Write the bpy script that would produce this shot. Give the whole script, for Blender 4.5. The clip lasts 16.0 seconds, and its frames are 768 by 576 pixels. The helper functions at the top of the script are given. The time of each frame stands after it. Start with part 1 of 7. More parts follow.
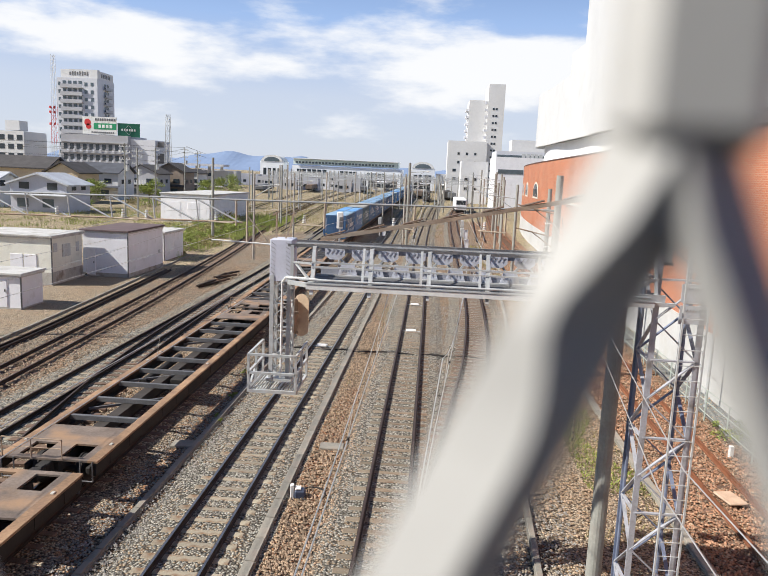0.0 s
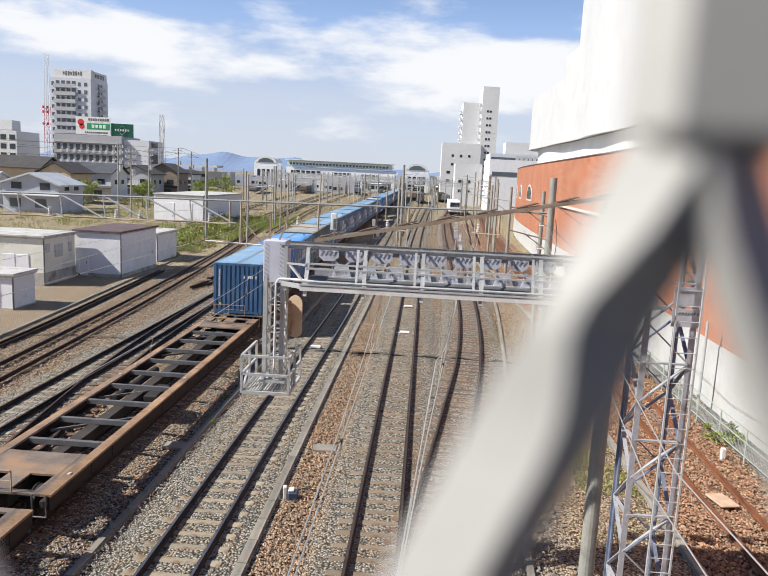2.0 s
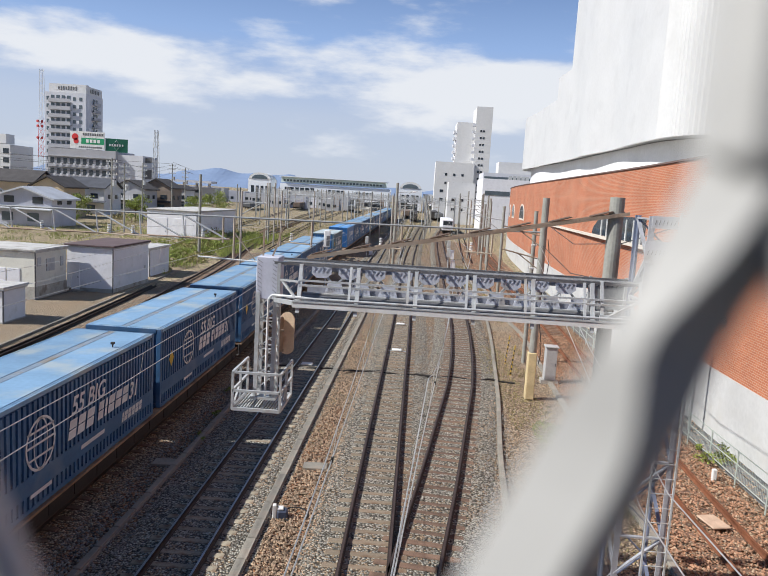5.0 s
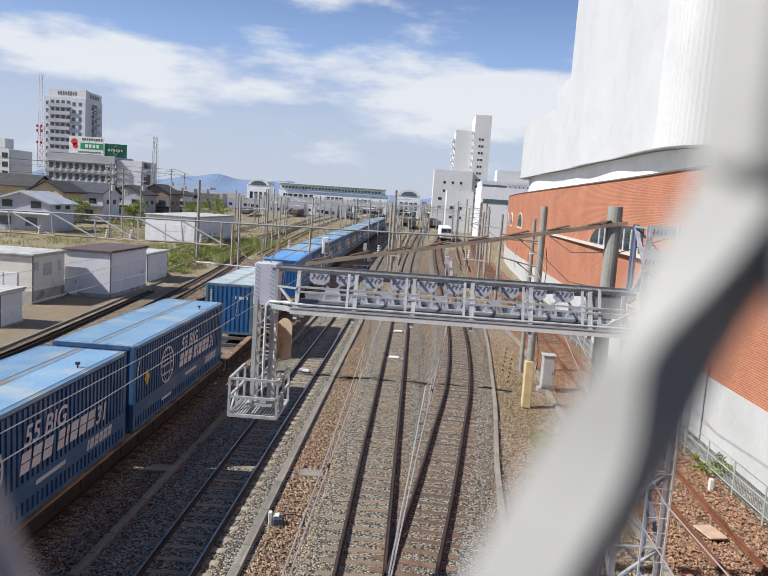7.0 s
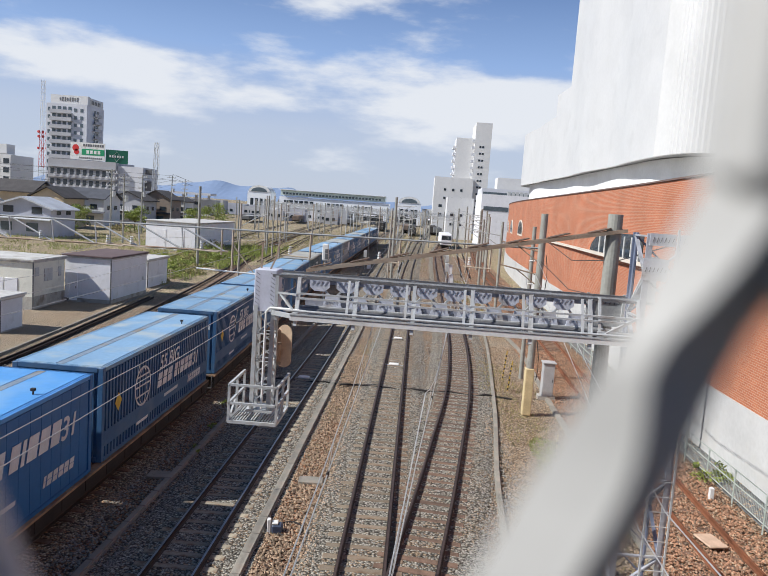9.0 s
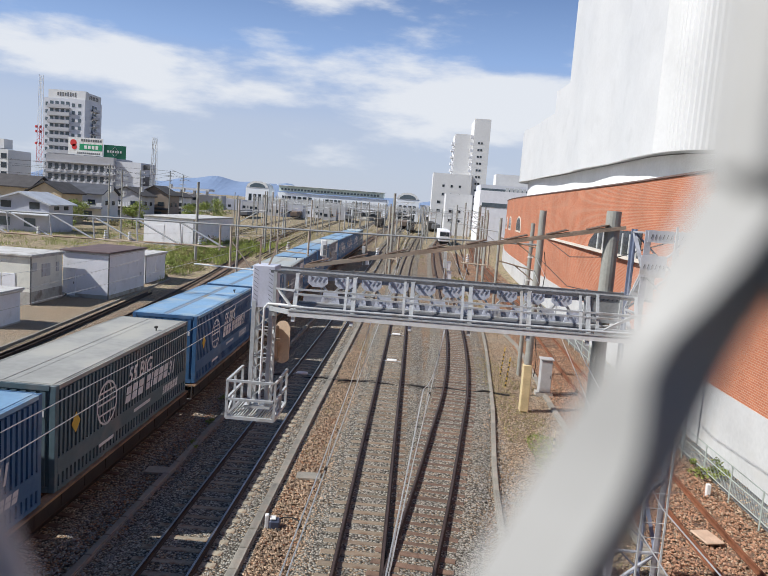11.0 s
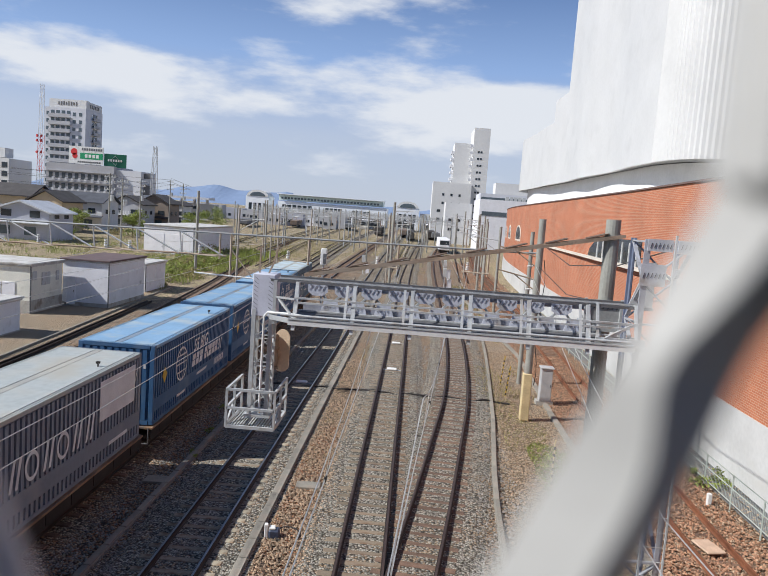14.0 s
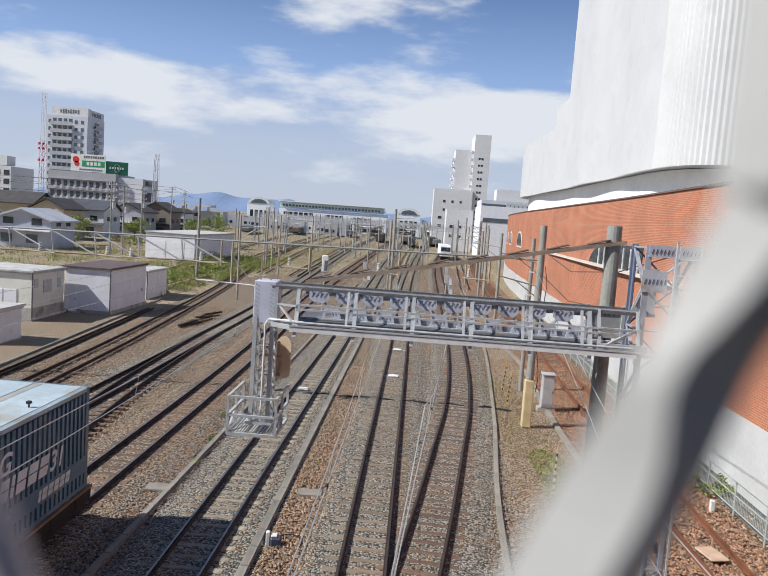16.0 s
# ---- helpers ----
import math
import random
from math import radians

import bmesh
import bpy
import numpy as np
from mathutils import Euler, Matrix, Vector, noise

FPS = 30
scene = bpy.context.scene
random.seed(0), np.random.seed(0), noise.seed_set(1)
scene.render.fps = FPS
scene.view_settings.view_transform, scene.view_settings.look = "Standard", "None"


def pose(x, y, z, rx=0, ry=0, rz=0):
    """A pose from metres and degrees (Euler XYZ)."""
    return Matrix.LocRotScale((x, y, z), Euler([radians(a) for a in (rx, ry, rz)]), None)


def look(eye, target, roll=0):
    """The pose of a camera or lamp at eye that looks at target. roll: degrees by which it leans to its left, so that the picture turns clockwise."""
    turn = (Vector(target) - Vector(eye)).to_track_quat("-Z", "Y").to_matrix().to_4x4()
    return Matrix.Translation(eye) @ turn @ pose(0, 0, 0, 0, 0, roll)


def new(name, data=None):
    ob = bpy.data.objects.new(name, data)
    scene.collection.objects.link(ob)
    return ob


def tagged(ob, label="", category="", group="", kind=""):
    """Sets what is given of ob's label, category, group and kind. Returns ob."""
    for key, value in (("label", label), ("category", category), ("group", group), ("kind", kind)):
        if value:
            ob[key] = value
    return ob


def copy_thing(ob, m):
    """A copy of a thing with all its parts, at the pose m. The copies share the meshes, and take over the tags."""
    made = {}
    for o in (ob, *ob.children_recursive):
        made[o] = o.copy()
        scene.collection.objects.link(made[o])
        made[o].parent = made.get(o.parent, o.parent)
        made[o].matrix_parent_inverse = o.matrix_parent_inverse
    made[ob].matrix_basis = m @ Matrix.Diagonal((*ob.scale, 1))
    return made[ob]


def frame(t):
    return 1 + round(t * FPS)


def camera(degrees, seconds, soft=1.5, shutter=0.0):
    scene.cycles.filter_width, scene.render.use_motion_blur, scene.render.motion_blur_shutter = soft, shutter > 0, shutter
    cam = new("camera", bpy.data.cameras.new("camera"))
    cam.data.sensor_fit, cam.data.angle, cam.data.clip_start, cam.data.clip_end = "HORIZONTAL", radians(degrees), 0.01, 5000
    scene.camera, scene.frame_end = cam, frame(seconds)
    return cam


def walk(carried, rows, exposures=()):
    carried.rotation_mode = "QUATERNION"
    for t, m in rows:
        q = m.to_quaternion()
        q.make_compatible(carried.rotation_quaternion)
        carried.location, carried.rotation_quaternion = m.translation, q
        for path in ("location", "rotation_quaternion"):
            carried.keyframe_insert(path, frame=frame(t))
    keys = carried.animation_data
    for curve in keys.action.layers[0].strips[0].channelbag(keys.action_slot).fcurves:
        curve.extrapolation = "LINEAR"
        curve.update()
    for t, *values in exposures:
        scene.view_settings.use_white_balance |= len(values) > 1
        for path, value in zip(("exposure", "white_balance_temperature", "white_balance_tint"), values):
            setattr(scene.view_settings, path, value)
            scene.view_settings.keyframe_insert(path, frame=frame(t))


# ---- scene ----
cam = camera(57.6, 16.0, soft=0.55)
EYE = (0.0, 0.0, 8.385)
# the phone leans on the footbridge fence: its aperture softens the strands a hand's width away
cam.data.dof.use_dof = True
cam.data.dof.focus_distance = 45.0
cam.data.dof.aperture_fstop = 11.0


def aim(yaw, pitch, roll, dx=0.0, dz=0.0):
    y, p = radians(yaw), radians(pitch)
    e = Vector((EYE[0] + dx, EYE[1], EYE[2] + dz))
    d = Vector((-math.sin(y) * math.cos(p), math.cos(y) * math.cos(p), math.sin(p)))
    return look(e, e + 100 * d, roll)


# seconds, yaw, pitch, roll, sideways shift
VIEW = (
    (0, 3.52, -9.25, 2.51, 0.0000), (0.5, 3.38, -9.23, 2.55, -0.0004), (1, 3.21, -9.19, 2.65, -0.0008), (1.5, 3.08, -9.16, 2.72, -0.0015),
    (2, 3.0, -9.09, 2.80, -0.0022), (2.5, 2.95, -8.86, 2.90, -0.0042), (3, 2.85, -8.59, 2.99, -0.0062), (3.5, 2.73, -8.33, 3.10, -0.0074),
    (4, 2.61, -8.07, 3.23, -0.0079), (5.2, 2.43, -7.55, 3.50, -0.0080), (6.5, 2.31, -7.16, 3.80, -0.0082), (7, 2.31, -7.03, 3.91, -0.0083),
    (7.5, 2.35, -6.90, 3.93, -0.0083), (8, 2.38, -6.74, 3.94, -0.0084), (8.5, 2.40, -6.55, 3.98, -0.0085), (9, 2.36, -6.47, 4.12, -0.0086),
    (10.2, 2.24, -6.65, 4.24, -0.0087), (11.5, 2.16, -6.80, 4.30, -0.0089), (12, 2.16, -6.77, 4.33, -0.0090), (12.5, 2.17, -6.67, 4.35, -0.0092),
    (13, 2.18, -6.51, 4.36, -0.0093), (13.5, 2.19, -6.29, 4.35, -0.0095), (14, 2.23, -6.07, 4.28, -0.0096), (14.5, 2.32, -5.90, 4.30, -0.0097),
    (15, 2.36, -5.74, 4.31, -0.0099), (15.5, 2.39, -5.61, 4.27, -0.0100), (16, 2.38, -5.53, 4.14, -0.0102))
walk(cam, [(t, aim(a, b, c, d)) for t, a, b, c, d in VIEW], exposures=((0, 0.45, 6900, 10), (2.0, 0.42, 6850, 10), (3.5, 0.28, 6700, 10), (7, 0.20, 6550, 10), (16, 0.13, 6500, 10)))

# ---- light ----
SUN_DIR = Vector((-3.95, -1.3, 3.93)).normalized()
world = bpy.data.worlds.new("sky")
scene.world = world
world.use_nodes = True
wn, wl = world.node_tree.nodes, world.node_tree.links
wn.clear()
w_out, w_bg = wn.new("ShaderNodeOutputWorld"), wn.new("ShaderNodeBackground")
sky = wn.new("ShaderNodeTexSky")
sky.sky_type, sky.sun_disc = "NISHITA", False
sky.sun_elevation = math.asin(SUN_DIR.z)
sky.sun_rotation = math.atan2(SUN_DIR.x, SUN_DIR.y) % (2 * math.pi)
sky.air_density, sky.dust_density, sky.ozone_density = 1.0, 0.4, 3.0
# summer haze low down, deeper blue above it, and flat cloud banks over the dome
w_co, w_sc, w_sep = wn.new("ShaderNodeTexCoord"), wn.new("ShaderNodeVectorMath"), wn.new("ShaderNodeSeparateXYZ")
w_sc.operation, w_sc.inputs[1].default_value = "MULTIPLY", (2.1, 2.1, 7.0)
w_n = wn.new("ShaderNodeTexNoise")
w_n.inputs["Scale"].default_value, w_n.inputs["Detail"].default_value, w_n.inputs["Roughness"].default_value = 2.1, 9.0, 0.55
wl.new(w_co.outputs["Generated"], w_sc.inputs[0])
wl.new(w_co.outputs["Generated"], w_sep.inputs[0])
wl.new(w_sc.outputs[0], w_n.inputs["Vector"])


def sky_ramp(stops, fac):
    """A colour ramp over its stops of (position, colour)."""
    r = wn.new("ShaderNodeValToRGB")
    e = r.color_ramp.elements
    while len(e) < len(stops):
        e.new(0.5)
    for q, (at, c) in zip(e, stops):
        q.position, q.color = at, (*c, 1)
    wl.new(fac, r.inputs["Fac"])
    return r.outputs["Color"]


w_blue = sky_ramp(((0.0, (0.68, 0.765, 0.94)), (0.10, (0.64, 0.74, 0.96)), (0.155, (0.50, 0.65, 0.97)), (0.20, (0.38, 0.58, 1.0)), (0.34, (0.11, 0.22, 0.52)), (0.7, (0.06, 0.13, 0.32))), w_sep.outputs["Z"])
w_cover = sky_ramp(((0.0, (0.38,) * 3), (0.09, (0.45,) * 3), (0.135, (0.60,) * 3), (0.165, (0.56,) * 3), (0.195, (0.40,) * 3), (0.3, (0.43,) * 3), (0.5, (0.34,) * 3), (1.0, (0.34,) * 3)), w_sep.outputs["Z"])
w_gain, w_mix, w_half = wn.new("ShaderNodeMix"), wn.new("ShaderNodeMix"), wn.new("ShaderNodeMix")
w_gain.data_type = w_mix.data_type = w_half.data_type = "RGBA"
w_gain.blend_type = "MULTIPLY"
w_gain.inputs["Factor"].default_value, w_gain.inputs["B"].default_value = 1.0, (11.8, 11.8, 11.8, 1)
wl.new(w_blue, w_gain.inputs["A"])
w_half.inputs["Factor"].default_value = 0.8
wl.new(sky.outputs["Color"], w_half.inputs["A"])
wl.new(w_gain.outputs["Result"], w_half.inputs["B"])
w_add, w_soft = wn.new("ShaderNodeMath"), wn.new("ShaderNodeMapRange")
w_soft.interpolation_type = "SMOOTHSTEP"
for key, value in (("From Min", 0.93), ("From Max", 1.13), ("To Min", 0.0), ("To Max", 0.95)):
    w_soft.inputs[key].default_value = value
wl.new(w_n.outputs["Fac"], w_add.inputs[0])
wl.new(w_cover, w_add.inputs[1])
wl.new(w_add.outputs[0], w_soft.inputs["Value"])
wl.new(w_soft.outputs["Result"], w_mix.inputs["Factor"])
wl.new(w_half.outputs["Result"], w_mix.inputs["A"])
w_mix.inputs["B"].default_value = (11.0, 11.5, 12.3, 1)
w_bg.inputs["Strength"].default_value = 0.064
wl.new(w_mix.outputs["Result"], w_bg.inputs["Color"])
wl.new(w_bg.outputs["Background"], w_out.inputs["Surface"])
sun = new("sun", bpy.data.lights.new("sun", "SUN"))
sun.data.energy, sun.data.angle, sun.data.color = 5.15, radians(0.55), (0.99, 0.98, 0.95)
sun.matrix_world = look(SUN_DIR * 300, (0, 0, 0))

# ---- materials ----
MATS = {}


def mat(name, color, rough=0.7, metal=0.0, vary=0.15, scale=3.0, bump=0.0, bump_scale=60.0, stain=None, stain_amount=0.0, stain_scale=1.2, piece=0.0, island=0.0):
    """A node material: two scales of colour noise, optional stains, bump, and a shift from piece to piece."""
    if name in MATS:
        return MATS[name]
    m = bpy.data.materials.new(name)
    m.use_nodes = True
    nt = m.node_tree
    n, l = nt.nodes, nt.links
    b = n["Principled BSDF"]
    b.inputs["Roughness"].default_value, b.inputs["Metallic"].default_value = rough, metal
    co = n.new("ShaderNodeTexCoord")
    where = co.outputs["Object"]

    def noise_of(s, detail=4.0):
        t = n.new("ShaderNodeTexNoise")
        t.inputs["Scale"].default_value, t.inputs["Detail"].default_value = s, detail
        l.new(where, t.inputs["Vector"])
        return t.outputs["Fac"]

    def blend(kind, fac, a, c):
        t = n.new("ShaderNodeMix")
        t.data_type, t.blend_type = "RGBA", kind
        for sock, v in (("Factor", fac), ("A", a), ("B", c)):
            if hasattr(v, "links"):
                l.new(v, t.inputs[sock])
            else:
                t.inputs[sock].default_value = v
        return t.outputs["Result"]

    def ramp(fac, p0, p1, c0, c1):
        t = n.new("ShaderNodeValToRGB")
        e = t.color_ramp.elements
        e[0].position, e[1].position, e[0].color, e[1].color = p0, p1, c0, c1
        l.new(fac, t.inputs["Fac"])
        return t.outputs["Color"]

    lo, hi = 1 - vary, 1 + vary
    col = blend("MULTIPLY", 1.0, (*color, 1), ramp(noise_of(scale), 0.3, 0.7, (lo, lo, lo, 1), (hi, hi, hi, 1)))
    col = blend("MULTIPLY", 0.6, col, ramp(noise_of(scale * 11), 0.3, 0.7, (lo, lo, lo, 1), (hi, hi, hi, 1)))
    if stain:
        col = blend("MIX", ramp(noise_of(stain_scale, 8.0), 0.62 - 0.3 * stain_amount, 0.8 - 0.3 * stain_amount, (0, 0, 0, 1), (1, 1, 1, 1)), col, (*stain, 1))
    if piece or island:
        src = n.new("ShaderNodeObjectInfo" if piece else "ShaderNodeNewGeometry").outputs["Random" if piece else "Random Per Island"]
        a = piece or island
        col = blend("MULTIPLY", 1.0, col, ramp(src, 0.0, 1.0, (1 - a, 1 - a, 1 - a, 1), (1 + a, 1 + a * 0.9, 1 + a * 0.8, 1)))
    l.new(col, b.inputs["Base Color"])
    if bump:
        bm_n = n.new("ShaderNodeBump")
        bm_n.inputs["Strength"].default_value, bm_n.inputs["Distance"].default_value = bump, 0.02
        l.new(noise_of(bump_scale), bm_n.inputs["Height"])
        l.new(bm_n.outputs["Normal"], b.inputs["Normal"])
    MATS[name] = m
    return m


def ballast_mat(name, c_dark, c_light, c_warm, warm=0.4, cell=17.0):
    """Crushed stone: a cell for each stone, its own tone, and a rough relief."""
    m = bpy.data.materials.new(name)
    m.use_nodes = True
    n, l = m.node_tree.nodes, m.node_tree.links
    b = n["Principled BSDF"]
    b.inputs["Roughness"].default_value = 0.95
    co = n.new("ShaderNodeTexCoord")
    v = n.new("ShaderNodeTexVoronoi")
    v.inputs["Scale"].default_value = cell
    l.new(co.outputs["Object"], v.inputs["Vector"])
    sep = n.new("ShaderNodeSeparateColor")
    l.new(v.outputs["Color"], sep.inputs["Color"])
    mix1, mix2, mix3 = (n.new("ShaderNodeMix") for _ in range(3))
    for t in (mix1, mix2, mix3):
        t.data_type = "RGBA"
    l.new(sep.outputs["Red"], mix1.inputs["Factor"])
    mix1.inputs["A"].default_value, mix1.inputs["B"].default_value = (*c_dark, 1), (*c_light, 1)
    big = n.new("ShaderNodeTexNoise")
    big.inputs["Scale"].default_value, big.inputs["Detail"].default_value = 0.45, 5.0
    l.new(co.outputs["Object"], big.inputs["Vector"])
    add = n.new("ShaderNodeMath")
    add.operation = "MULTIPLY"
    l.new(big.outputs["Fac"], add.inputs[0])
    l.new(sep.outputs["Green"], add.inputs[1])
    rmp = n.new("ShaderNodeValToRGB")
    rmp.color_ramp.elements[0].position, rmp.color_ramp.elements[1].position = 0.5 - 0.45 * warm, 0.62 - 0.4 * warm
    l.new(add.outputs[0], rmp.inputs["Fac"])
    l.new(rmp.outputs["Color"], mix2.inputs["Factor"])
    l.new(mix1.outputs["Result"], mix2.inputs["A"])
    mix2.inputs["B"].default_value = (*c_warm, 1)
    edge = n.new("ShaderNodeValToRGB")
    edge.color_ramp.elements[0].position, edge.color_ramp.elements[1].position = 0.35, 0.75
    edge.color_ramp.elements[0].color, edge.color_ramp.elements[1].color = (1, 1, 1, 1), (0.22, 0.19, 0.16, 1)
    l.new(v.outputs["Distance"], edge.inputs["Fac"])
    mix3.blend_type = "MULTIPLY"
    mix3.inputs["Factor"].default_value = 1.0
    l.new(mix2.outputs["Result"], mix3.inputs["A"])
    l.new(edge.outputs["Color"], mix3.inputs["B"])
    l.new(mix3.outputs["Result"], b.inputs["Base Color"])
    bump = n.new("ShaderNodeBump")
    bump.inputs["Strength"].default_value, bump.inputs["Distance"].default_value, bump.invert = 1.0, 0.05, True
    l.new(v.outputs["Distance"], bump.inputs["Height"])
    l.new(bump.outputs["Normal"], b.inputs["Normal"])
    return m


BALLAST_GREY = ballast_mat("grey_ballast", (0.085, 0.08, 0.066), (0.50, 0.47, 0.40), (0.37, 0.27, 0.175), 0.32)
BALLAST_BROWN = ballast_mat("brown_ballast", (0.075, 0.048, 0.034), (0.56, 0.41, 0.275), (0.42, 0.205, 0.105), 0.6)
BALLAST_FAR = ballast_mat("yard_soil", (0.28, 0.215, 0.14), (0.61, 0.48, 0.33), (0.33, 0.31, 0.125), 0.45, 6.0)
BALLAST_MIX = ballast_mat("mixed_ballast", (0.07, 0.055, 0.04), (0.54, 0.45, 0.335), (0.38, 0.23, 0.13), 0.5)
GRAVEL_PALE = ballast_mat("pale_gravel", (0.18, 0.14, 0.095), (0.62, 0.51, 0.375), (0.47, 0.33, 0.20), 0.5)
RAIL = mat("rusty_rail", (0.03, 0.018, 0.013), 0.65, 0.3, 0.25, 2.0, 0.2)
RAIL_TOP = mat("worn_rail_head", (0.34, 0.33, 0.32), 0.3, 0.9, 0.2, 2.0)
RAIL_WORN = mat("brown_rail_head", (0.09, 0.06, 0.048), 0.5, 0.5, 0.2, 2.0)
RAIL_RED = mat("red_rusty_rail", (0.20, 0.075, 0.035), 0.8, 0.2, 0.25, 2.0, 0.2)
SLEEPER = mat("concrete_sleeper", (0.31, 0.27, 0.205), 0.9, 0, 0.2, 2.0, 0.3, 40, (0.20, 0.12, 0.07), 0.5, 3.0, piece=0.18)
SLEEPER_WOOD = mat("wooden_sleeper", (0.16, 0.10, 0.07), 0.9, 0, 0.3, 3.0, 0.4, 40, piece=0.25)
SLEEPER_FAR = mat("far_sleeper", (0.24, 0.20, 0.15), 0.9, 0, 0.2, 2.0, island=0.2)
CONCRETE = mat("concrete", (0.42, 0.40, 0.36), 0.9, 0, 0.18, 1.0, 0.25, 50, (0.25, 0.21, 0.17), 0.4)
POLE_GREY = mat("pole_concrete", (0.29, 0.29, 0.26), 0.85, 0, 0.15, 1.5, 0.2, 60, (0.25, 0.23, 0.205), 0.4, 1.6)
GALV = mat("galvanised_steel", (0.47, 0.485, 0.49), 0.5, 0.1, 0.14, 2.5, 0.1, 40, (0.34, 0.31, 0.28), 0.3, 2.5)
GALV_DARK = mat("dark_steel", (0.16, 0.16, 0.165), 0.6, 0.4, 0.2, 2.5, 0.1)
# darker bluish copy for tower members on the shaded sides, shade in the colour
SHADED_STEEL = mat("shade_blue_steel", (0.16, 0.19, 0.27), 0.6, 0.1, 0.15, 2.0, 0.1, 40, (0.30, 0.25, 0.22), 0.25)
RUST = mat("rusty_steel", (0.34, 0.25, 0.18), 0.85, 0.1, 0.3, 2.5, 0.3, 40, (0.33, 0.27, 0.21), 0.5)
WAGON = mat("rust_brown_wagon", (0.18, 0.14, 0.115), 0.8, 0.1, 0.3, 1.2, 0.2, 40, (0.32, 0.20, 0.12), 0.3, 0.9)
BLACK = mat("grimy_black_steel", (0.03, 0.027, 0.025), 0.8, 0.2, 0.3, 3.0)
YELLOW = mat("yellow_paint", (0.60, 0.48, 0.27), 0.7, 0, 0.15, 2.0, 0.1)
WHITE = mat("white_paint", (0.72, 0.72, 0.70), 0.6, 0, 0.08, 1.5, 0.05, 40, (0.55, 0.52, 0.48), 0.25)
HUT_WHITE = mat("white_hut_panel", (0.76, 0.76, 0.79), 0.7, 0, 0.05, 0.8, 0.05, 30, (0.64, 0.63, 0.63), 0.12, 1.2)
HUT_CREAM = mat("cream_hut_panel", (0.72, 0.71, 0.63), 0.75, 0, 0.07, 0.8, 0.05, 30, (0.55, 0.53, 0.46), 0.15)
HUT_ROOF = mat("pale_flat_roof", (0.50, 0.49, 0.47), 0.8, 0, 0.12, 0.9, 0.1, 30, (0.36, 0.34, 0.31), 0.4)
HUT_ROOF_RED = mat("maroon_flat_roof", (0.115, 0.08, 0.08), 0.8, 0, 0.15, 1.2, 0.1)
HALL_WHITE = mat("white_cladding", (0.58, 0.58, 0.575), 0.45, 0, 0.04, 0.3, 0.0, 40, (0.53, 0.53, 0.525), 0.2, 0.4)
GLASS = mat("dark_window_glass", (0.035, 0.045, 0.055), 0.08, 0, 0.2, 1.0)
GLASS_GREY = mat("grey_window_glass", (0.10, 0.13, 0.15), 0.15, 0, 0.2, 0.7)
LEAF = mat("leaf_green", (0.22, 0.27, 0.055), 0.7, 0, 0.35, 2.0, island=0.45)
LEAF_DRY = mat("dry_weed", (0.27, 0.24, 0.10), 0.8, 0, 0.35, 2.0, island=0.45)
BARK = mat("bark", (0.12, 0.09, 0.06), 0.9, 0, 0.3, 6.0, 0.4)


# ---- helpers of this scene ----
def part(name, bm, material, parent, label=""):
    """Link a bmesh as one mesh object under a thing."""
    me = bpy.data.meshes.new(name)
    bm.to_mesh(me)
    bm.free()
    me.materials.append(material)
    ob = new(name, me)
    ob.parent = parent
    return tagged(ob, label)


def single(name, bm, material, label, category="", group="", kind="", m=None):
    ob = part(name, bm, material, None)
    if m:
        ob.matrix_basis = m
    return tagged(ob, label, category, group, kind)


def thing(name, label, category, m, group="", kind=""):
    ob = new(name)
    ob.empty_display_size = 0.3
    ob.matrix_basis = m
    return tagged(ob, label, category, group, kind)


def reuse(name, mesh, parent, m, label=""):
    ob = new(name, mesh)
    ob.parent = parent
    ob.matrix_basis = m
    return tagged(ob, label)


def box(bm, x, y, z, sx, sy, sz, rz=0.0, bevel=0.0):
    """A box with its centre at x, y, z."""
    made = bmesh.ops.create_cube(bm, size=1.0, matrix=Matrix.Translation((x, y, z)) @ Matrix.Rotation(rz, 4, "Z") @ Matrix.Diagonal((sx, sy, sz, 1)))
    if bevel:
        edges = {e for v in made["verts"] for e in v.link_edges}
        bmesh.ops.bevel(bm, geom=list(edges), offset=bevel, segments=1, affect="EDGES")
    return bm


def bar(bm, p, q, w, h=None, n=0):
    """A square bar (n = 0) or a round rod of n sides from p to q."""
    p, q = Vector(p), Vector(q)
    d = q - p
    rot = d.to_track_quat("Z", "Y").to_matrix().to_4x4()
    m = Matrix.Translation((p + q) / 2) @ rot
    if n:
        bmesh.ops.create_cone(bm, cap_ends=True, segments=n, radius1=w, radius2=w if h is None else h, depth=d.length, matrix=m)
    else:
        bmesh.ops.create_cube(bm, size=1.0, matrix=m @ Matrix.Diagonal((w, h or w, d.length, 1)))
    return bm


def poly(bm, pts, thick=None):
    """A flat plate through pts, thickened along the vector thick."""
    a = [bm.verts.new(p) for p in pts]
    if not thick:
        bm.faces.new(a)
        return bm
    b = [bm.verts.new(Vector(p) + Vector(thick)) for p in pts]
    bm.faces.new(a)
    bm.faces.new(b[::-1])
    for i in range(len(pts)):
        j = (i + 1) % len(pts)
        bm.faces.new((a[j], a[i], b[i], b[j]))
    bmesh.ops.recalc_face_normals(bm, faces=bm.faces)
    return bm


B = bmesh.new


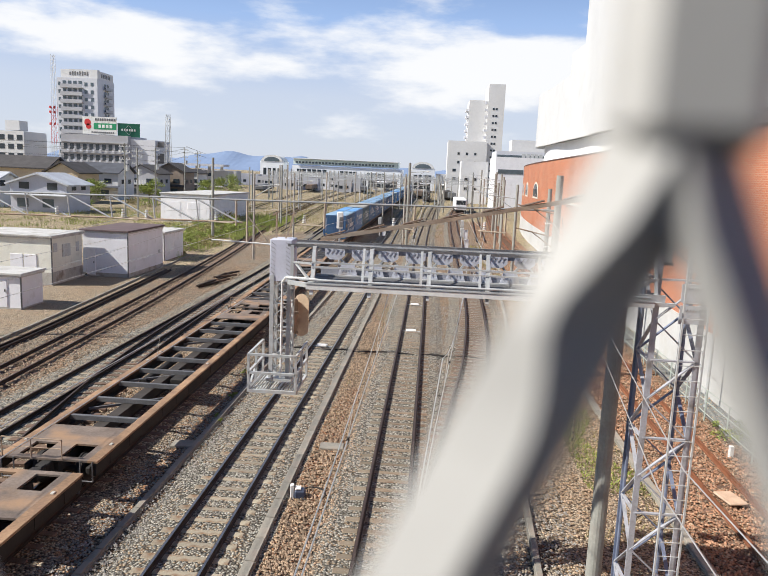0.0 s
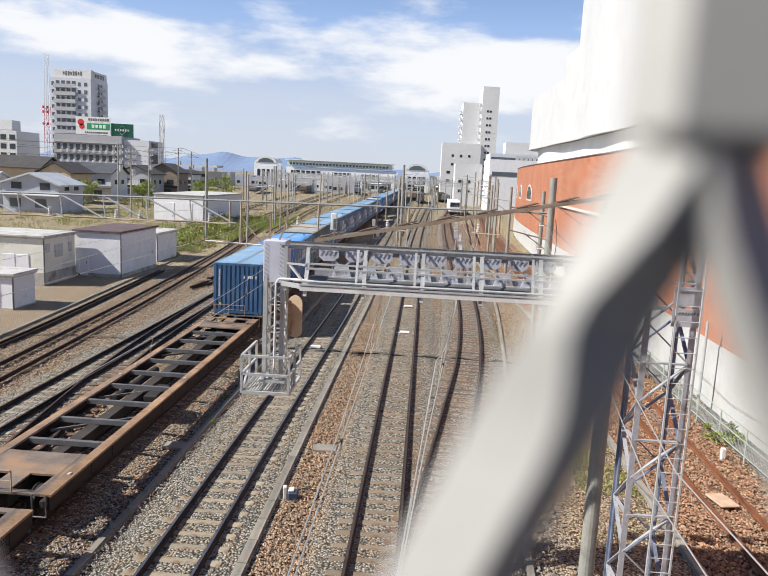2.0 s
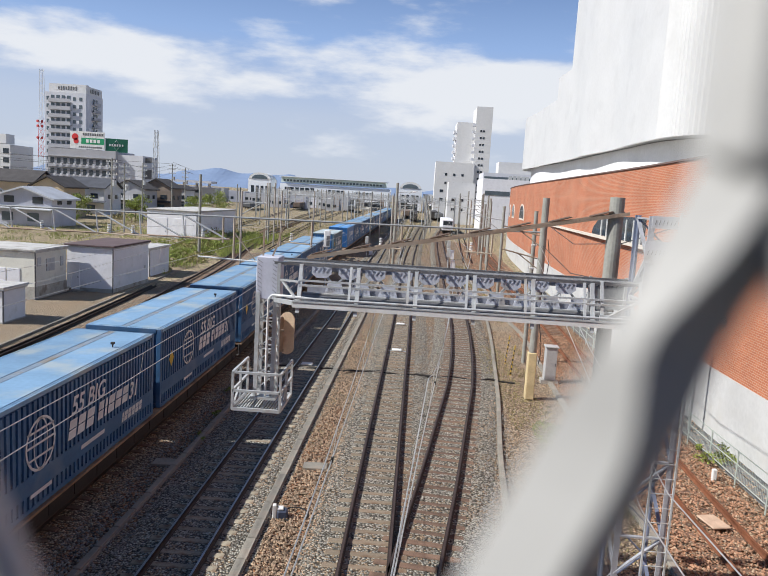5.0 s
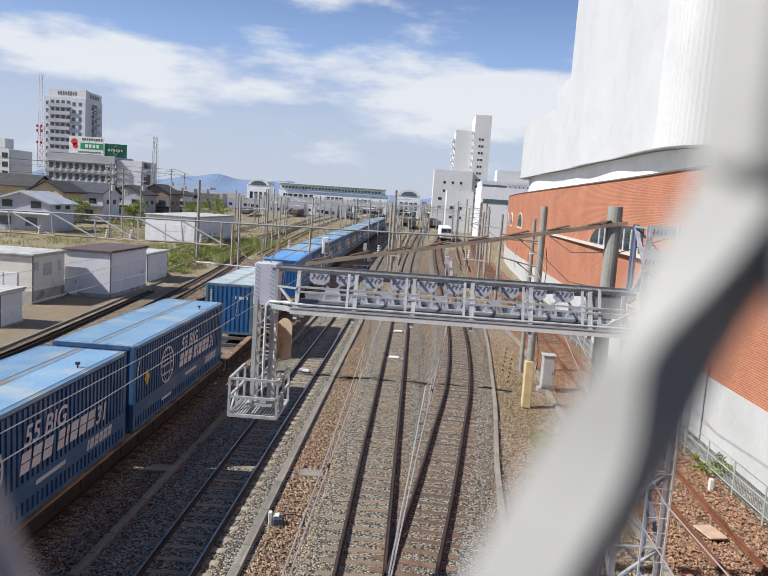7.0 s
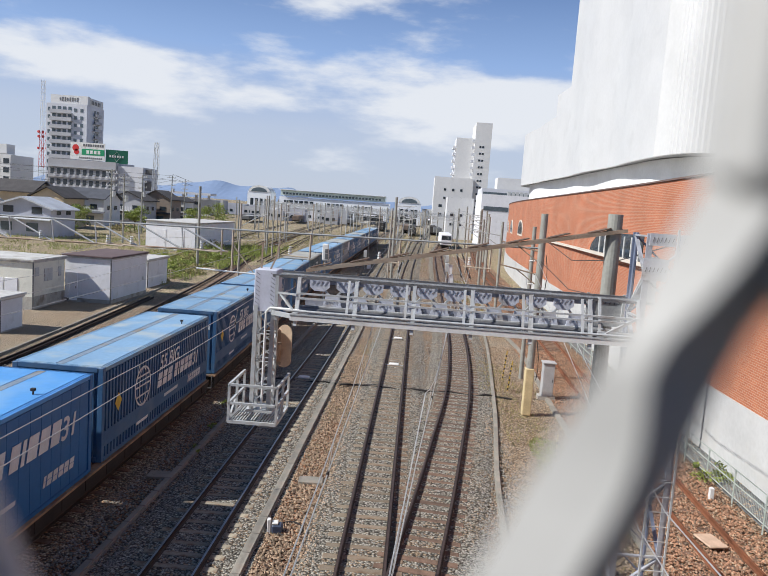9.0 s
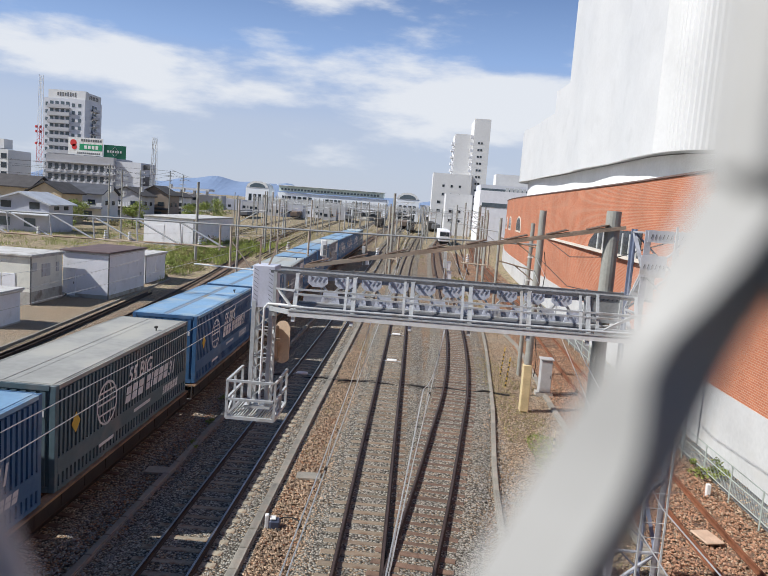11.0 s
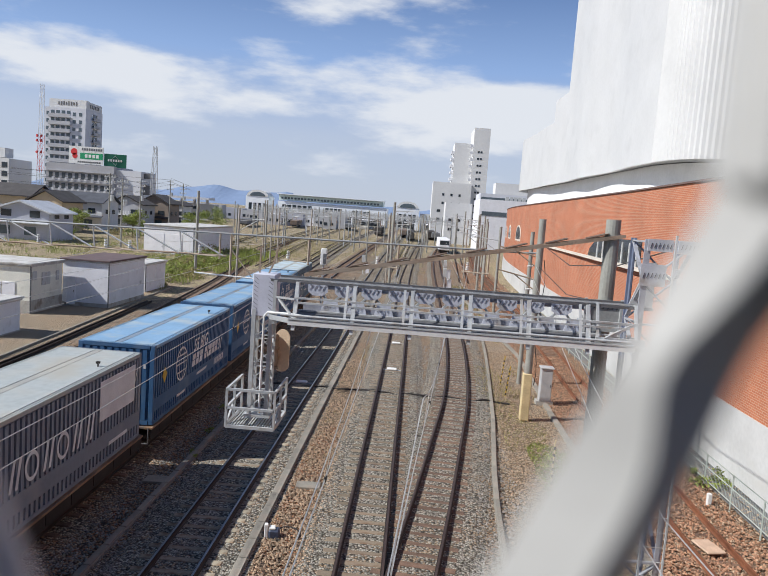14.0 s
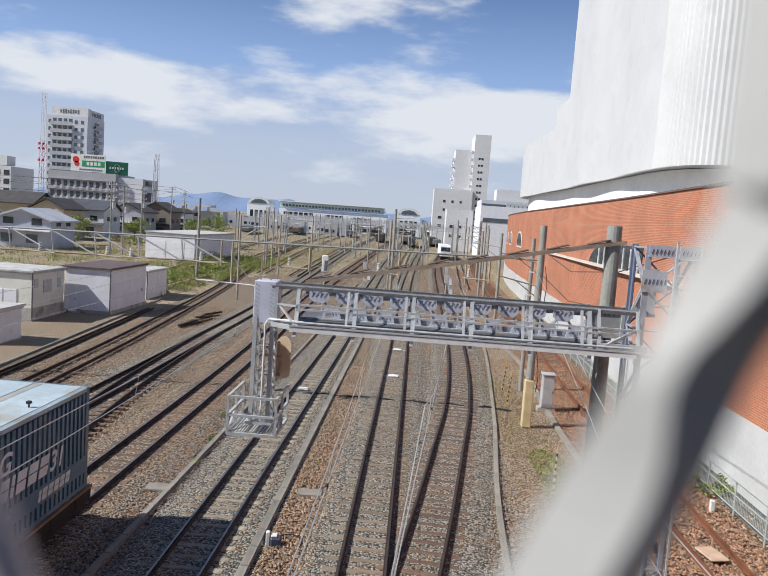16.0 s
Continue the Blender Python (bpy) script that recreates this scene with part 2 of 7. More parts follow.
def tube(bm, pts, r, n=5):
    """One round run through pts."""
    pts = [Vector(p) for p in pts]
    rings = []
    for i, p in enumerate(pts):
        d = (pts[min(i + 1, len(pts) - 1)] - pts[max(i - 1, 0)]).normalized()
        q = d.to_track_quat("Z", "Y")
        rings.append([bm.verts.new(p + q @ Vector((r * math.cos(2 * math.pi * k / n), r * math.sin(2 * math.pi * k / n), 0))) for k in range(n)])
    for a, b in zip(rings, rings[1:]):
        for k in range(n):
            bm.faces.new((a[k], a[(k + 1) % n], b[(k + 1) % n], b[k]))
    bm.faces.new(rings[0][::-1])
    bm.faces.new(rings[-1])
    return bm


def spline(pts, step=1.0):
    """Points every step metres along a smooth line through pts (x, y)."""
    p = [Vector((a, b, 0)) for a, b in pts]
    p = [2 * p[0] - p[1]] + p + [2 * p[-1] - p[-2]]
    fine = []
    for i in range(1, len(p) - 2):
        n = max(2, int((p[i + 1] - p[i]).length / 0.5))
        for k in range(n):
            t = k / n
            a, b, c, d = p[i - 1], p[i], p[i + 1], p[i + 2]
            m1 = (c - a) * (c - b).length / max((c - a).length, 1e-6)
            m2 = (d - b) * (c - b).length / max((d - b).length, 1e-6)
            t2, t3 = t * t, t * t * t
            fine.append((2 * t3 - 3 * t2 + 1) * b + (t3 - 2 * t2 + t) * m1 + (3 * t2 - 2 * t3) * c + (t3 - t2) * m2)
    fine.append(p[-2])
    out, left = [fine[0]], step
    for a, b in zip(fine, fine[1:]):
        while (b - a).length >= left:
            a = a + (b - a).normalized() * left
            out.append(a.copy())
            left = step
        left -= (b - a).length
    return out


def sides(line):
    """The unit vectors to the right of a line at its points."""
    out = []
    for i in range(len(line)):
        d = (line[min(i + 1, len(line) - 1)] - line[max(i - 1, 0)]).normalized()
        out.append(Vector((d.y, -d.x, 0)))
    return out


def sweep(bm, line, profile, z=0.0, closed=True):
    """Sweep a profile of (across, up) along a line."""
    rows = []
    for p, s in zip(line, sides(line)):
        rows.append([bm.verts.new(p + s * a + Vector((0, 0, z + u))) for a, u in profile])
    k = len(profile)
    for r0, r1 in zip(rows, rows[1:]):
        for i in range(k if closed else k - 1):
            j = (i + 1) % k
            bm.faces.new((r0[i], r0[j], r1[j], r1[i]))
    if closed:
        bm.faces.new(rows[0][::-1])
        bm.faces.new(rows[-1])
    bmesh.ops.recalc_face_normals(bm, faces=bm.faces)
    return bm


# ---- ground ----
bm = B()
R = 4500
bmesh.ops.create_grid(bm, x_segments=60, y_segments=60, size=R)
single("ground", bm, BALLAST_FAR, "dry brown yard soil with thin weeds", "ground", kind="structure", m=pose(0, 600, -0.27))


def strip(name, line, half, z, material, label, drop=0.06):
    prof = [(-half - 0.35, -drop), (-half, 0), (-half * 0.4, 0.02), (half * 0.4, 0.02), (half, 0), (half + 0.35, -drop)]
    return single(name, sweep(B(), line, prof, z, closed=False), material, label, "ballast bed", kind="structure")


def area(name, pts, z, material, label):
    """A flat piece of ground, its edges sloping into the soil."""
    bm = B()
    poly(bm, [(x, y, z) for x, y in pts])
    return single(name, bm, material, label, "ground", kind="structure")


area("ground_brown", [(-8.3, -12), (6.2, -12), (6.9, 40), (7.4, 140), (-8.8, 140)], -0.258, BALLAST_MIX, "brown stony soil between the tracks")
area("ground_strip", [(-3.35, -12), (-1.75, -12), (-1.75, 22), (-2.1, 25.5), (-2.7, 27.5), (-3.3, 25)], -0.243, BALLAST_BROWN, "reddish brown stones between two ballast beds")
area("ground_rusty", [(-8.45, -12), (-7.2, -12), (-7.1, 22), (-7.3, 27), (-8.1, 29)], -0.241, BALLAST_BROWN, "rusty orange stones beside the main line")
area("ground_sand", [(3.45, 10), (6.6, 10), (6.75, 31), (7.1, 44), (6.8, 52), (5.7, 52), (4.35, 31.6), (3.45, 21.5)], -0.247, GRAVEL_PALE, "pale sandy stones with dry grass")
area("ground_verge", [(6.2, -12), (11.6, -12), (12.0, 60), (13.2, 140), (7.4, 140), (6.9, 40)], -0.262, BALLAST_BROWN, "rusty brown stones along the siding")
area("ground_pale", [(-30, 20), (-19.6, 20), (-20.6, 45), (-23.3, 70), (-30, 70)], -0.254, GRAVEL_PALE, "pale sandy gravel round the huts")
area("ground_left", [(-19.5, 10), (-8.35, 10), (-8.85, 120), (-22.5, 88), (-20.4, 45)], -0.259, BALLAST_MIX, "grey-brown stones beside the main line")


def main_x(y):
    """The centre of the main line across the yard."""
    t = min(max((y - 28) / 55, 0), 1)
    return -9.27 - 1.35 * t * t * (3 - 2 * t)


TRACKS = {
    "main": [(main_x(y), y) for y in (-40, 0, 28, 40, 55, 70, 83, 120, 200, 420)],
    "loop": [(-4.98, -40), (-4.97, 20), (-4.88, 50), (-5.3, 90), (-5.6, 140), (-5.5, 420)],
    "through": [(-0.72, -40), (-0.72, 20), (-0.70, 50), (-0.95, 90), (-0.4, 130), (1.0, 190), (5.0, 300), (6.0, 420)],
    "diverging": [(-0.62, 2), (0.1, 12), (1.16, 20.6), (1.76, 25.8), (2.46, 32.1), (2.97, 39.7), (3.3, 49.3), (3.6, 80), (4.0, 115), (5.2, 160), (8.5, 224), (11, 420)],
    "siding": [(8.7, -20), (8.74, 18), (8.9, 24), (9.3, 38), (9.75, 50), (10.2, 80), (11.2, 120), (14, 170)],
    "crossover": [(-9.3, -5), (-10.0, 8), (-11.0, 16), (-12.18, 24.2), (-12.68, 28.6), (-13.0, 33), (-13.4, 42), (-13.48, 46)],
    "left": [(-13.5, -40), (-13.5, 22), (-13.49, 45), (-13.55, 60), (-14.2, 80), (-15.6, 120), (-18, 200), (-20, 420)],
    "far_left": [(-15.6, 8), (-16.9, 31), (-18.0, 46), (-20.9, 75), (-23.3, 92), (-27.2, 128), (-34, 222), (-40, 420)],
}
sleeper_bm = B()
box(sleeper_bm, 0, 0, -0.075, 2.0, 0.22, 0.15, bevel=0.025)
SLEEPER_MESH = bpy.data.meshes.new("sleeper")
sleeper_bm.to_mesh(SLEEPER_MESH)
SLEEPER_MESH.materials.append(SLEEPER)
BROWN_MESH = SLEEPER_MESH.copy()
BROWN_MESH.materials[0] = mat("stained_sleeper", (0.25, 0.20, 0.145), 0.9, 0, 0.2, 2.0, 0.3, 40, (0.17, 0.11, 0.07), 0.6, 2.0, piece=0.2)
WOOD_MESH = SLEEPER_MESH.copy()
WOOD_MESH.materials[0] = SLEEPER_WOOD
RAIL_PROFILE = [(-0.063, -0.153), (0.063, -0.153), (0.063, -0.14), (0.012, -0.115), (0.012, -0.045), (0.034, -0.03), (0.034, 0), (-0.034, 0), (-0.034, -0.03), (-0.012, -0.045), (-0.012, -0.115), (-0.063, -0.14)]


def track(key, bed, rail, mesh, far_mat, label, near=(12, 62), pitch=0.58, sink=0.0):
    t = thing("railway_track", label, "railway track", Matrix.Identity(4), kind="structure")
    line = spline(TRACKS[key], 1.0)
    if bed:
        strip("ballast_bed", line, 1.35, -0.185, bed, "crushed stone ballast under the rails", 0.075)
    right = sides(line)
    for s in (-0.5335 - 0.034, 0.5335 + 0.034):
        part("rail", sweep(B(), [p + r * s for p, r in zip(line, right)], RAIL_PROFILE), rail, t)
        top = [(-0.026, 0.001), (0.026, 0.001), (0.026, 0.004), (-0.026, 0.004)]
        part("rail_head", sweep(B(), [p + r * s for p, r in zip(line, right)], top), RAIL_TOP if key in ("main", "loop") else RAIL_WORN if rail is RAIL else rail, t)
    ties = spline(TRACKS[key], pitch)
    far = B()
    for p, r in zip(ties, sides(ties)):
        turn = math.atan2(r.y, r.x)
        if near[0] < p.y < near[1]:
            wob = random.uniform(-0.012, 0.012)
            reuse("sleeper", mesh, t, Matrix.Translation((p.x, p.y + wob, -0.152 - sink + random.uniform(-0.012, 0.006))) @ Matrix.Rotation(turn + wob, 4, "Z"))
        elif 62 <= p.y < 200 or -6 < p.y <= near[0]:
            bmesh.ops.create_cube(far, size=1.0, matrix=Matrix.Translation((p.x, p.y, -0.225)) @ Matrix.Rotation(turn, 4, "Z") @ Matrix.Diagonal((2.0, 0.22, 0.15, 1)))
    tagged(part("far_sleepers", far, far_mat, t), kind="stuff")
    return t


track("main", BALLAST_MIX, RAIL, WOOD_MESH, SLEEPER_WOOD, "main line track of rusty rails in brown ballast")
track("loop", BALLAST_GREY, RAIL, SLEEPER_MESH, SLEEPER_FAR, "track on concrete sleepers in grey ballast")
track("through", BALLAST_GREY, RAIL, BROWN_MESH, SLEEPER_FAR, "track on concrete sleepers in brown-grey ballast")
track("diverging", BALLAST_GREY, RAIL, WOOD_MESH, SLEEPER_WOOD, "curving turnout track on wooden sleepers", near=(17, 62))
track("siding", None, RAIL_RED, WOOD_MESH, SLEEPER_WOOD, "disused siding with red rusty rails", sink=0.06)
track("left", BALLAST_GREY, RAIL, SLEEPER_MESH, SLEEPER_FAR, "track on concrete sleepers in grey ballast")
track("crossover", None, RAIL, WOOD_MESH, SLEEPER_WOOD, "crossover rails joining two tracks", near=(70, 71))
track("far_left", None, RAIL, WOOD_MESH, SLEEPER_WOOD, "old track with dark rails in brown soil", near=(24, 80), sink=0.085)
for n, (x0, x1, x2) in enumerate(((-16.5, -20, -26), (-21, -27, -34), (-26.5, -34, -44), (-31, -42, -54), (-2.8, -2.2, 0), (7.0, 10.5, 15))):
    line = spline([(x0, 95), (x1, 180), (x2, 330), (x2 - 3, 420)], 4.0)
    t = thing("railway_track", "distant yard track with brown rails", "railway track", Matrix.Identity(4), kind="structure")
    for s in (-0.57, 0.57):
        part("rail", sweep(B(), [p + r * s for p, r in zip(line, sides(line))], [(-0.04, -0.15), (0.04, -0.15), (0.04, 0), (-0.04, 0)]), RAIL, t)


def trough(pts, label, y0=8, w=0.23):
    """A concrete cable trough with a row of lids."""
    t = thing("cable_trough", label, "cable trough", Matrix.Identity(4), kind="structure")
    line = spline(pts, 1.0)
    part("channel", sweep(B(), line, [(-w / 2 - 0.02, -0.1), (w / 2 + 0.02, -0.1), (w / 2 + 0.02, 0.02), (-w / 2 - 0.02, 0.02)], -0.2), CONCRETE_LID, t)
    lid = B()
    box(lid, 0, 0, 0, w, 0.97, 0.05, bevel=0.012)
    me = bpy.data.meshes.new("lid")
    lid.to_mesh(me)
    lid.free()
    me.materials.append(CONCRETE_LID)
    for p, q in zip(line, line[1:]):
        c, d = (p + q) / 2, q - p
        if c.y < 90:
            reuse("lid", me, t, Matrix.Translation((c.x, c.y, -0.155 + random.uniform(-0.004, 0.006))) @ Matrix.Rotation(math.atan2(d.y, d.x) - math.pi / 2 + random.uniform(-0.008, 0.008), 4, "Z"))
    return t


CONCRETE_LID = mat("concrete_lid", (0.25, 0.235, 0.20), 0.9, 0, 0.15, 1.5, 0.25, 50, (0.27, 0.23, 0.19), 0.4, 2.0, piece=0.15)
trough([(-3.56, 6), (-3.55, 28), (-3.45, 50), (-3.6, 90)], "concrete cable trough beside the ballast")
trough([(-7.02, 6), (-6.9, 27), (-6.9, 60), (-7.4, 90)], "low concrete cable trough between tracks", w=0.17)
trough([(2.7, 12), (3.2, 21.5), (4.15, 31.6), (5.5, 52), (6.2, 90)], "concrete cable trough along the turnout", w=0.15)
trough([(6.75, 12), (6.85, 31), (7.25, 45), (6.95, 52), (6.9, 80)], "concrete kerb blocks beside the siding", w=0.22)
trough([(-20.1, 28), (-20.3, 33), (-21.7, 50), (-23.2, 66)], "narrow concrete trough in front of the huts", w=0.14)
trough([(-7.6, 33.0), (-6.6, 33.05)], "short concrete trough stub", w=0.22)

# loose lids, boxes and cables on the ground
for x, y, w, d, mt in ((-2.72, 20.9, 0.75, 0.5, CONCRETE_LID), (-7.25, 20.3, 0.8, 0.5, CONCRETE_LID)):
    single("concrete_slab", box(B(), 0, 0, 0, w, d, 0.08, bevel=0.012), mt, "flat concrete hand-hole cover on the stones", "cover slab", m=pose(x, y, -0.2, 0, 0, random.uniform(-6, 6)))
for x, y in ((-0.72, 37.9), (-0.72, 45.9), (-5.0, 33.4)):
    t = thing("track_balise", "white transponder box between the rails", "transponder", pose(x, y, -0.15))
    part("case", box(B(), 0, 0, 0.05, 0.55, 0.38, 0.1, bevel=0.03), WHITE, t)
    part("bracket", box(B(), 0, 0, 0.0, 1.0, 0.08, 0.03), GALV, t)
cable = B()
pts = [Vector((-6.3 + 0.6 * i, 32.95 + 0.12 * math.sin(i * 1.9) + random.uniform(-0.05, 0.05), -0.18 + 0.05 * math.sin(i * 2.3))) for i in range(20)]
tube(cable, pts, 0.05)
single("track_cable", cable, BLACK, "black cable bundle lying across the tracks", "cable")

spare = thing("spare_rails", "two dark spare rails lying beside the huts", "rail", Matrix.Identity(4))
lie = spline([(-19.0, 24), (-19.35, 33), (-20.25, 44), (-21.3, 56)], 1.0)
for off in (-0.16, 0.16):
    part("rail", sweep(B(), [p + q * off for p, q in zip(lie, sides(lie))], RAIL_PROFILE, -0.09), RAIL, spare)
scrap = thing("scrap_pile", "heap of old dark rails and sleepers", "scrap heap", pose(-15.9, 52.5, -0.25))
rs = random.Random(9)
for k in range(14):
    y, a = rs.uniform(-3.2, 3.2), rs.uniform(-0.5, 0.5) + 1.1
    l, z = rs.uniform(0.8, 1.6), 0.08 + 0.06 * (k // 4)
    part("old_rail", bar(B(), (-l * math.cos(a) * 0.5, y - l * math.sin(a), z), (l * math.cos(a) * 0.5 + rs.uniform(-0.4, 0.4), y + l * math.sin(a), z + rs.uniform(0, 0.1)), 0.12, 0.14), RAIL if k % 3 else SLEEPER_WOOD, scrap)

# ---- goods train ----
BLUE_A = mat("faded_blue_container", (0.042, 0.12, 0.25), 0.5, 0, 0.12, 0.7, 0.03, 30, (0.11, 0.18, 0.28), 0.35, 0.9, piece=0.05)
# blue roofs are coloured paler than the sides for light from above, besides chalk
BLUE_ROOF = mat("chalky_toplit_blue_roof", (0.19, 0.33, 0.49), 0.6, 0, 0.10, 0.7, 0.03, 30, (0.33, 0.40, 0.44), 0.4, 0.9, piece=0.14)
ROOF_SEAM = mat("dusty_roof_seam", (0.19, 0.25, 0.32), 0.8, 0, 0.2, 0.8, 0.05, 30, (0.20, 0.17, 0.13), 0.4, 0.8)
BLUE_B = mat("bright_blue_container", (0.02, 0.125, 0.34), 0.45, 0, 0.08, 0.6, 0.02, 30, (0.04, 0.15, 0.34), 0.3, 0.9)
# lighter copy of the bright blue, with the top light in its colour
BLUE_B_ROOF = mat("toplit_blue_roof", (0.09, 0.30, 0.64), 0.45, 0, 0.08, 0.5, 0.02, 30, (0.20, 0.38, 0.60), 0.3, 0.5)
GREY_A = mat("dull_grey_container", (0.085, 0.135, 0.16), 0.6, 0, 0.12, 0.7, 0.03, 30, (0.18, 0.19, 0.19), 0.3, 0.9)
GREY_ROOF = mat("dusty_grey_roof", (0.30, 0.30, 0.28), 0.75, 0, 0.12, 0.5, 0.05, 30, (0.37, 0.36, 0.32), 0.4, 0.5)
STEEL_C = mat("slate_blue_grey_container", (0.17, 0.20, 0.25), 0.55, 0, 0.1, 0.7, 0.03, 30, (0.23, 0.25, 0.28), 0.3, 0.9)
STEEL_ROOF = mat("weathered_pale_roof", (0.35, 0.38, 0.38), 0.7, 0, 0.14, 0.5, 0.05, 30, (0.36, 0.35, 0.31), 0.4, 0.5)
MARK = mat("white_marking", (0.62, 0.64, 0.66), 0.6, 0, 0.1, 2.0)
MARK_Y = mat("yellow_marking", (0.60, 0.40, 0.05), 0.6, 0, 0.1, 2.0)
CL, CW, CH = 9.41, 2.49, 2.605


def slanted(bm, side, y0, z0, w, h, lean=0.12, off=0.0):
    """A slanted plain block on the side wall; y runs towards the far end."""
    x = side * (CW / 2 + 0.014 + off)
    poly(bm, [(x, y0, z0), (x, y0 + w, z0), (x, y0 + w + lean * h * 2, z0 + h), (x, y0 + lean * h * 2, z0 + h)], (side * 0.004, 0, 0))


def letters(bm, side, y0, z0, h, widths, gap):
    """A row of plain slanted blocks standing for a painted word."""
    y = y0
    for w in widths:
        slanted(bm, side, y, z0, w, h * 0.47)
        slanted(bm, side, y + 0.24 * h * 0.53, z0 + h * 0.53, w, h * 0.47)
        y += w + gap


def word(text, y0, z0, h, parent, label):
    """Slanted painted characters on the side wall, read from the track."""
    cu = bpy.data.curves.new("word", "FONT")
    cu.body, cu.size, cu.shear, cu.extrude, cu.offset = text, h * 1.4, 0.24, 0.002, 0.012
    ob = new("word", cu)
    me = bpy.data.meshes.new_from_object(ob.evaluated_get(bpy.context.evaluated_depsgraph_get()))
    bpy.data.objects.remove(ob)
    me.materials.clear()
    me.materials.append(MARK)
    turn = Matrix(((0, 0, 1, CW / 2 + 0.016), (1, 0, 0, y0), (0, 1, 0, z0), (0, 0, 0, 1)))
    return reuse("lettering", me, parent, turn, label)


def ring(bm, side, y, z, r, w, sy=1.0):
    x = side * (CW / 2 + 0.014)
    n = 22
    for i in range(n):
        a, b = 2 * math.pi * i / n, 2 * math.pi * (i + 1) / n
        poly(bm, [(x, y + sy * math.cos(t) * q, z + math.sin(t) * q) for t, q in ((a, r - w), (b, r - w), (b, r), (a, r))], (side * 0.004, 0, 0))


def container(name, label, side_mat, roof_mat, ribbed=True, big_letters=False, end_mat=None):
    """A 31-foot box container; origin at its base, at the near end."""
    t = thing(name, label, "container", pose(0, -500, 0), group="containers on the train")
    h = CH
    b = B()
    box(b, 0, CL / 2, h / 2 + 0.02, CW - 0.1, CL - 0.1, h - 0.12)
    ribs = 44
    for s in (-1, 1):
        if ribbed:
            for i in range(ribs):
                y = 0.2 + (CL - 0.4) * (i + 0.5) / ribs
                box(b, s * (CW / 2 - 0.028), y, h / 2 + 0.33, 0.056, 0.105, h - 0.95)
            box(b, s * (CW / 2 - 0.022), CL / 2, 0.62, 0.05, CL - 0.3, 0.42)
            for i in range(ribs):
                y = 0.2 + (CL - 0.4) * (i + 0.5) / ribs
                box(b, s * (CW / 2 - 0.03), y, 0.25, 0.05, 0.105, 0.4)
        else:
            for i in range(20):
                box(b, s * (CW / 2 - 0.02), 0.25 + (CL - 0.5) * (i + 0.5) / 20, h / 2, 0.04, (CL - 0.5) / 20 - 0.012, h - 0.24)
    body = part("body", b, side_mat, t)
    for y, s in ((0.0, 1), (CL, -1)):
        e = B()
        box(e, 0, y + s * 0.065, h / 2, CW - 0.34, 0.02, h - 0.3)
        end = part("end_panel", e, end_mat or side_mat, t)
        rib = None
        for i in range(9):
            at = Matrix.Translation((-CW / 2 + 0.2 + (CW - 0.4) * (i + 0.5) / 9, y + s * 0.03, h / 2))
            if rib is None:
                rib = part("rib", box(B(), 0, 0, 0, 0.14, 0.06, h - 0.3), end_mat or side_mat, end)
                rib.matrix_basis = at
            else:
                reuse("rib", rib.data, end, at)
        near_end = end if y == 0.0 else near_end
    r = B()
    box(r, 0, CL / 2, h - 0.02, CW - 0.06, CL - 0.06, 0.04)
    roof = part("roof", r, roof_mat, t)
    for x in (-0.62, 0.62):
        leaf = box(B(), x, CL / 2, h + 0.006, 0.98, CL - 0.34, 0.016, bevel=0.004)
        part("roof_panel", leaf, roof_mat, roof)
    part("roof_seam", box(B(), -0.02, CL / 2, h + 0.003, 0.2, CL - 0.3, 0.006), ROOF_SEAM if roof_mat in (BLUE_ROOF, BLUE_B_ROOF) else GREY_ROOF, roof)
    for x in (-1, 1):
        for y in (0.09, CL - 0.09):
            part("corner_post", box(B(), x * (CW / 2 - 0.075), y, h / 2, 0.15, 0.16, h, bevel=0.012), side_mat, t)
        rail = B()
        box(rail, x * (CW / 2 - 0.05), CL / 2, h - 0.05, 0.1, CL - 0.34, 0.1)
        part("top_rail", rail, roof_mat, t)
        part("bottom_rail", box(B(), x * (CW / 2 - 0.05), CL / 2, 0.05, 0.1, CL - 0.34, 0.1), side_mat, t)
    for y in (0.05, CL - 0.05):
        part("end_header", box(B(), 0, y, h - 0.06, CW - 0.32, 0.1, 0.12), side_mat, t)
        part("end_sill", box(B(), 0, y, 0.07, CW - 0.32, 0.1, 0.14), side_mat, t)
    m = B()
    if big_letters:
        for k in range(6):
            y0 = 2.35 + k * 0.68
            if k in (1, 3):
                ring(m, 1, y0 + 0.28, 1.28, 0.34, 0.09, 0.85)
            else:
                slanted(m, 1, y0 + 0.06, 0.95, 0.1, 0.66, 0.12)
                slanted(m, 1, y0 + 0.3, 0.95, 0.1, 0.66, 0.12)
        part("lettering", m, MARK, body, "large white painted shapes")
        m = B()
        poly(m, [(CW / 2 + 0.014, 6.6, 1.25), (CW / 2 + 0.014, 8.9, 1.25), (CW / 2 + 0.014, 8.9, 2.35), (CW / 2 + 0.014, 6.6, 2.35)], (0.004, 0, 0))
        slanted(m, 1, 7.2, 0.42, 1.2, 0.1)
    else:
        ring(m, 1, 2.75, 1.45, 0.62, 0.06)
        ring(m, 1, 2.75, 1.45, 0.6, 0.05, 0.5)
        for z in (1.15, 1.45, 1.75):
            slanted(m, 1, 2.2, z, 1.1, 0.05, 0.0)
        part("emblem", m, MARK, body, "white globe emblem")
        m = B()
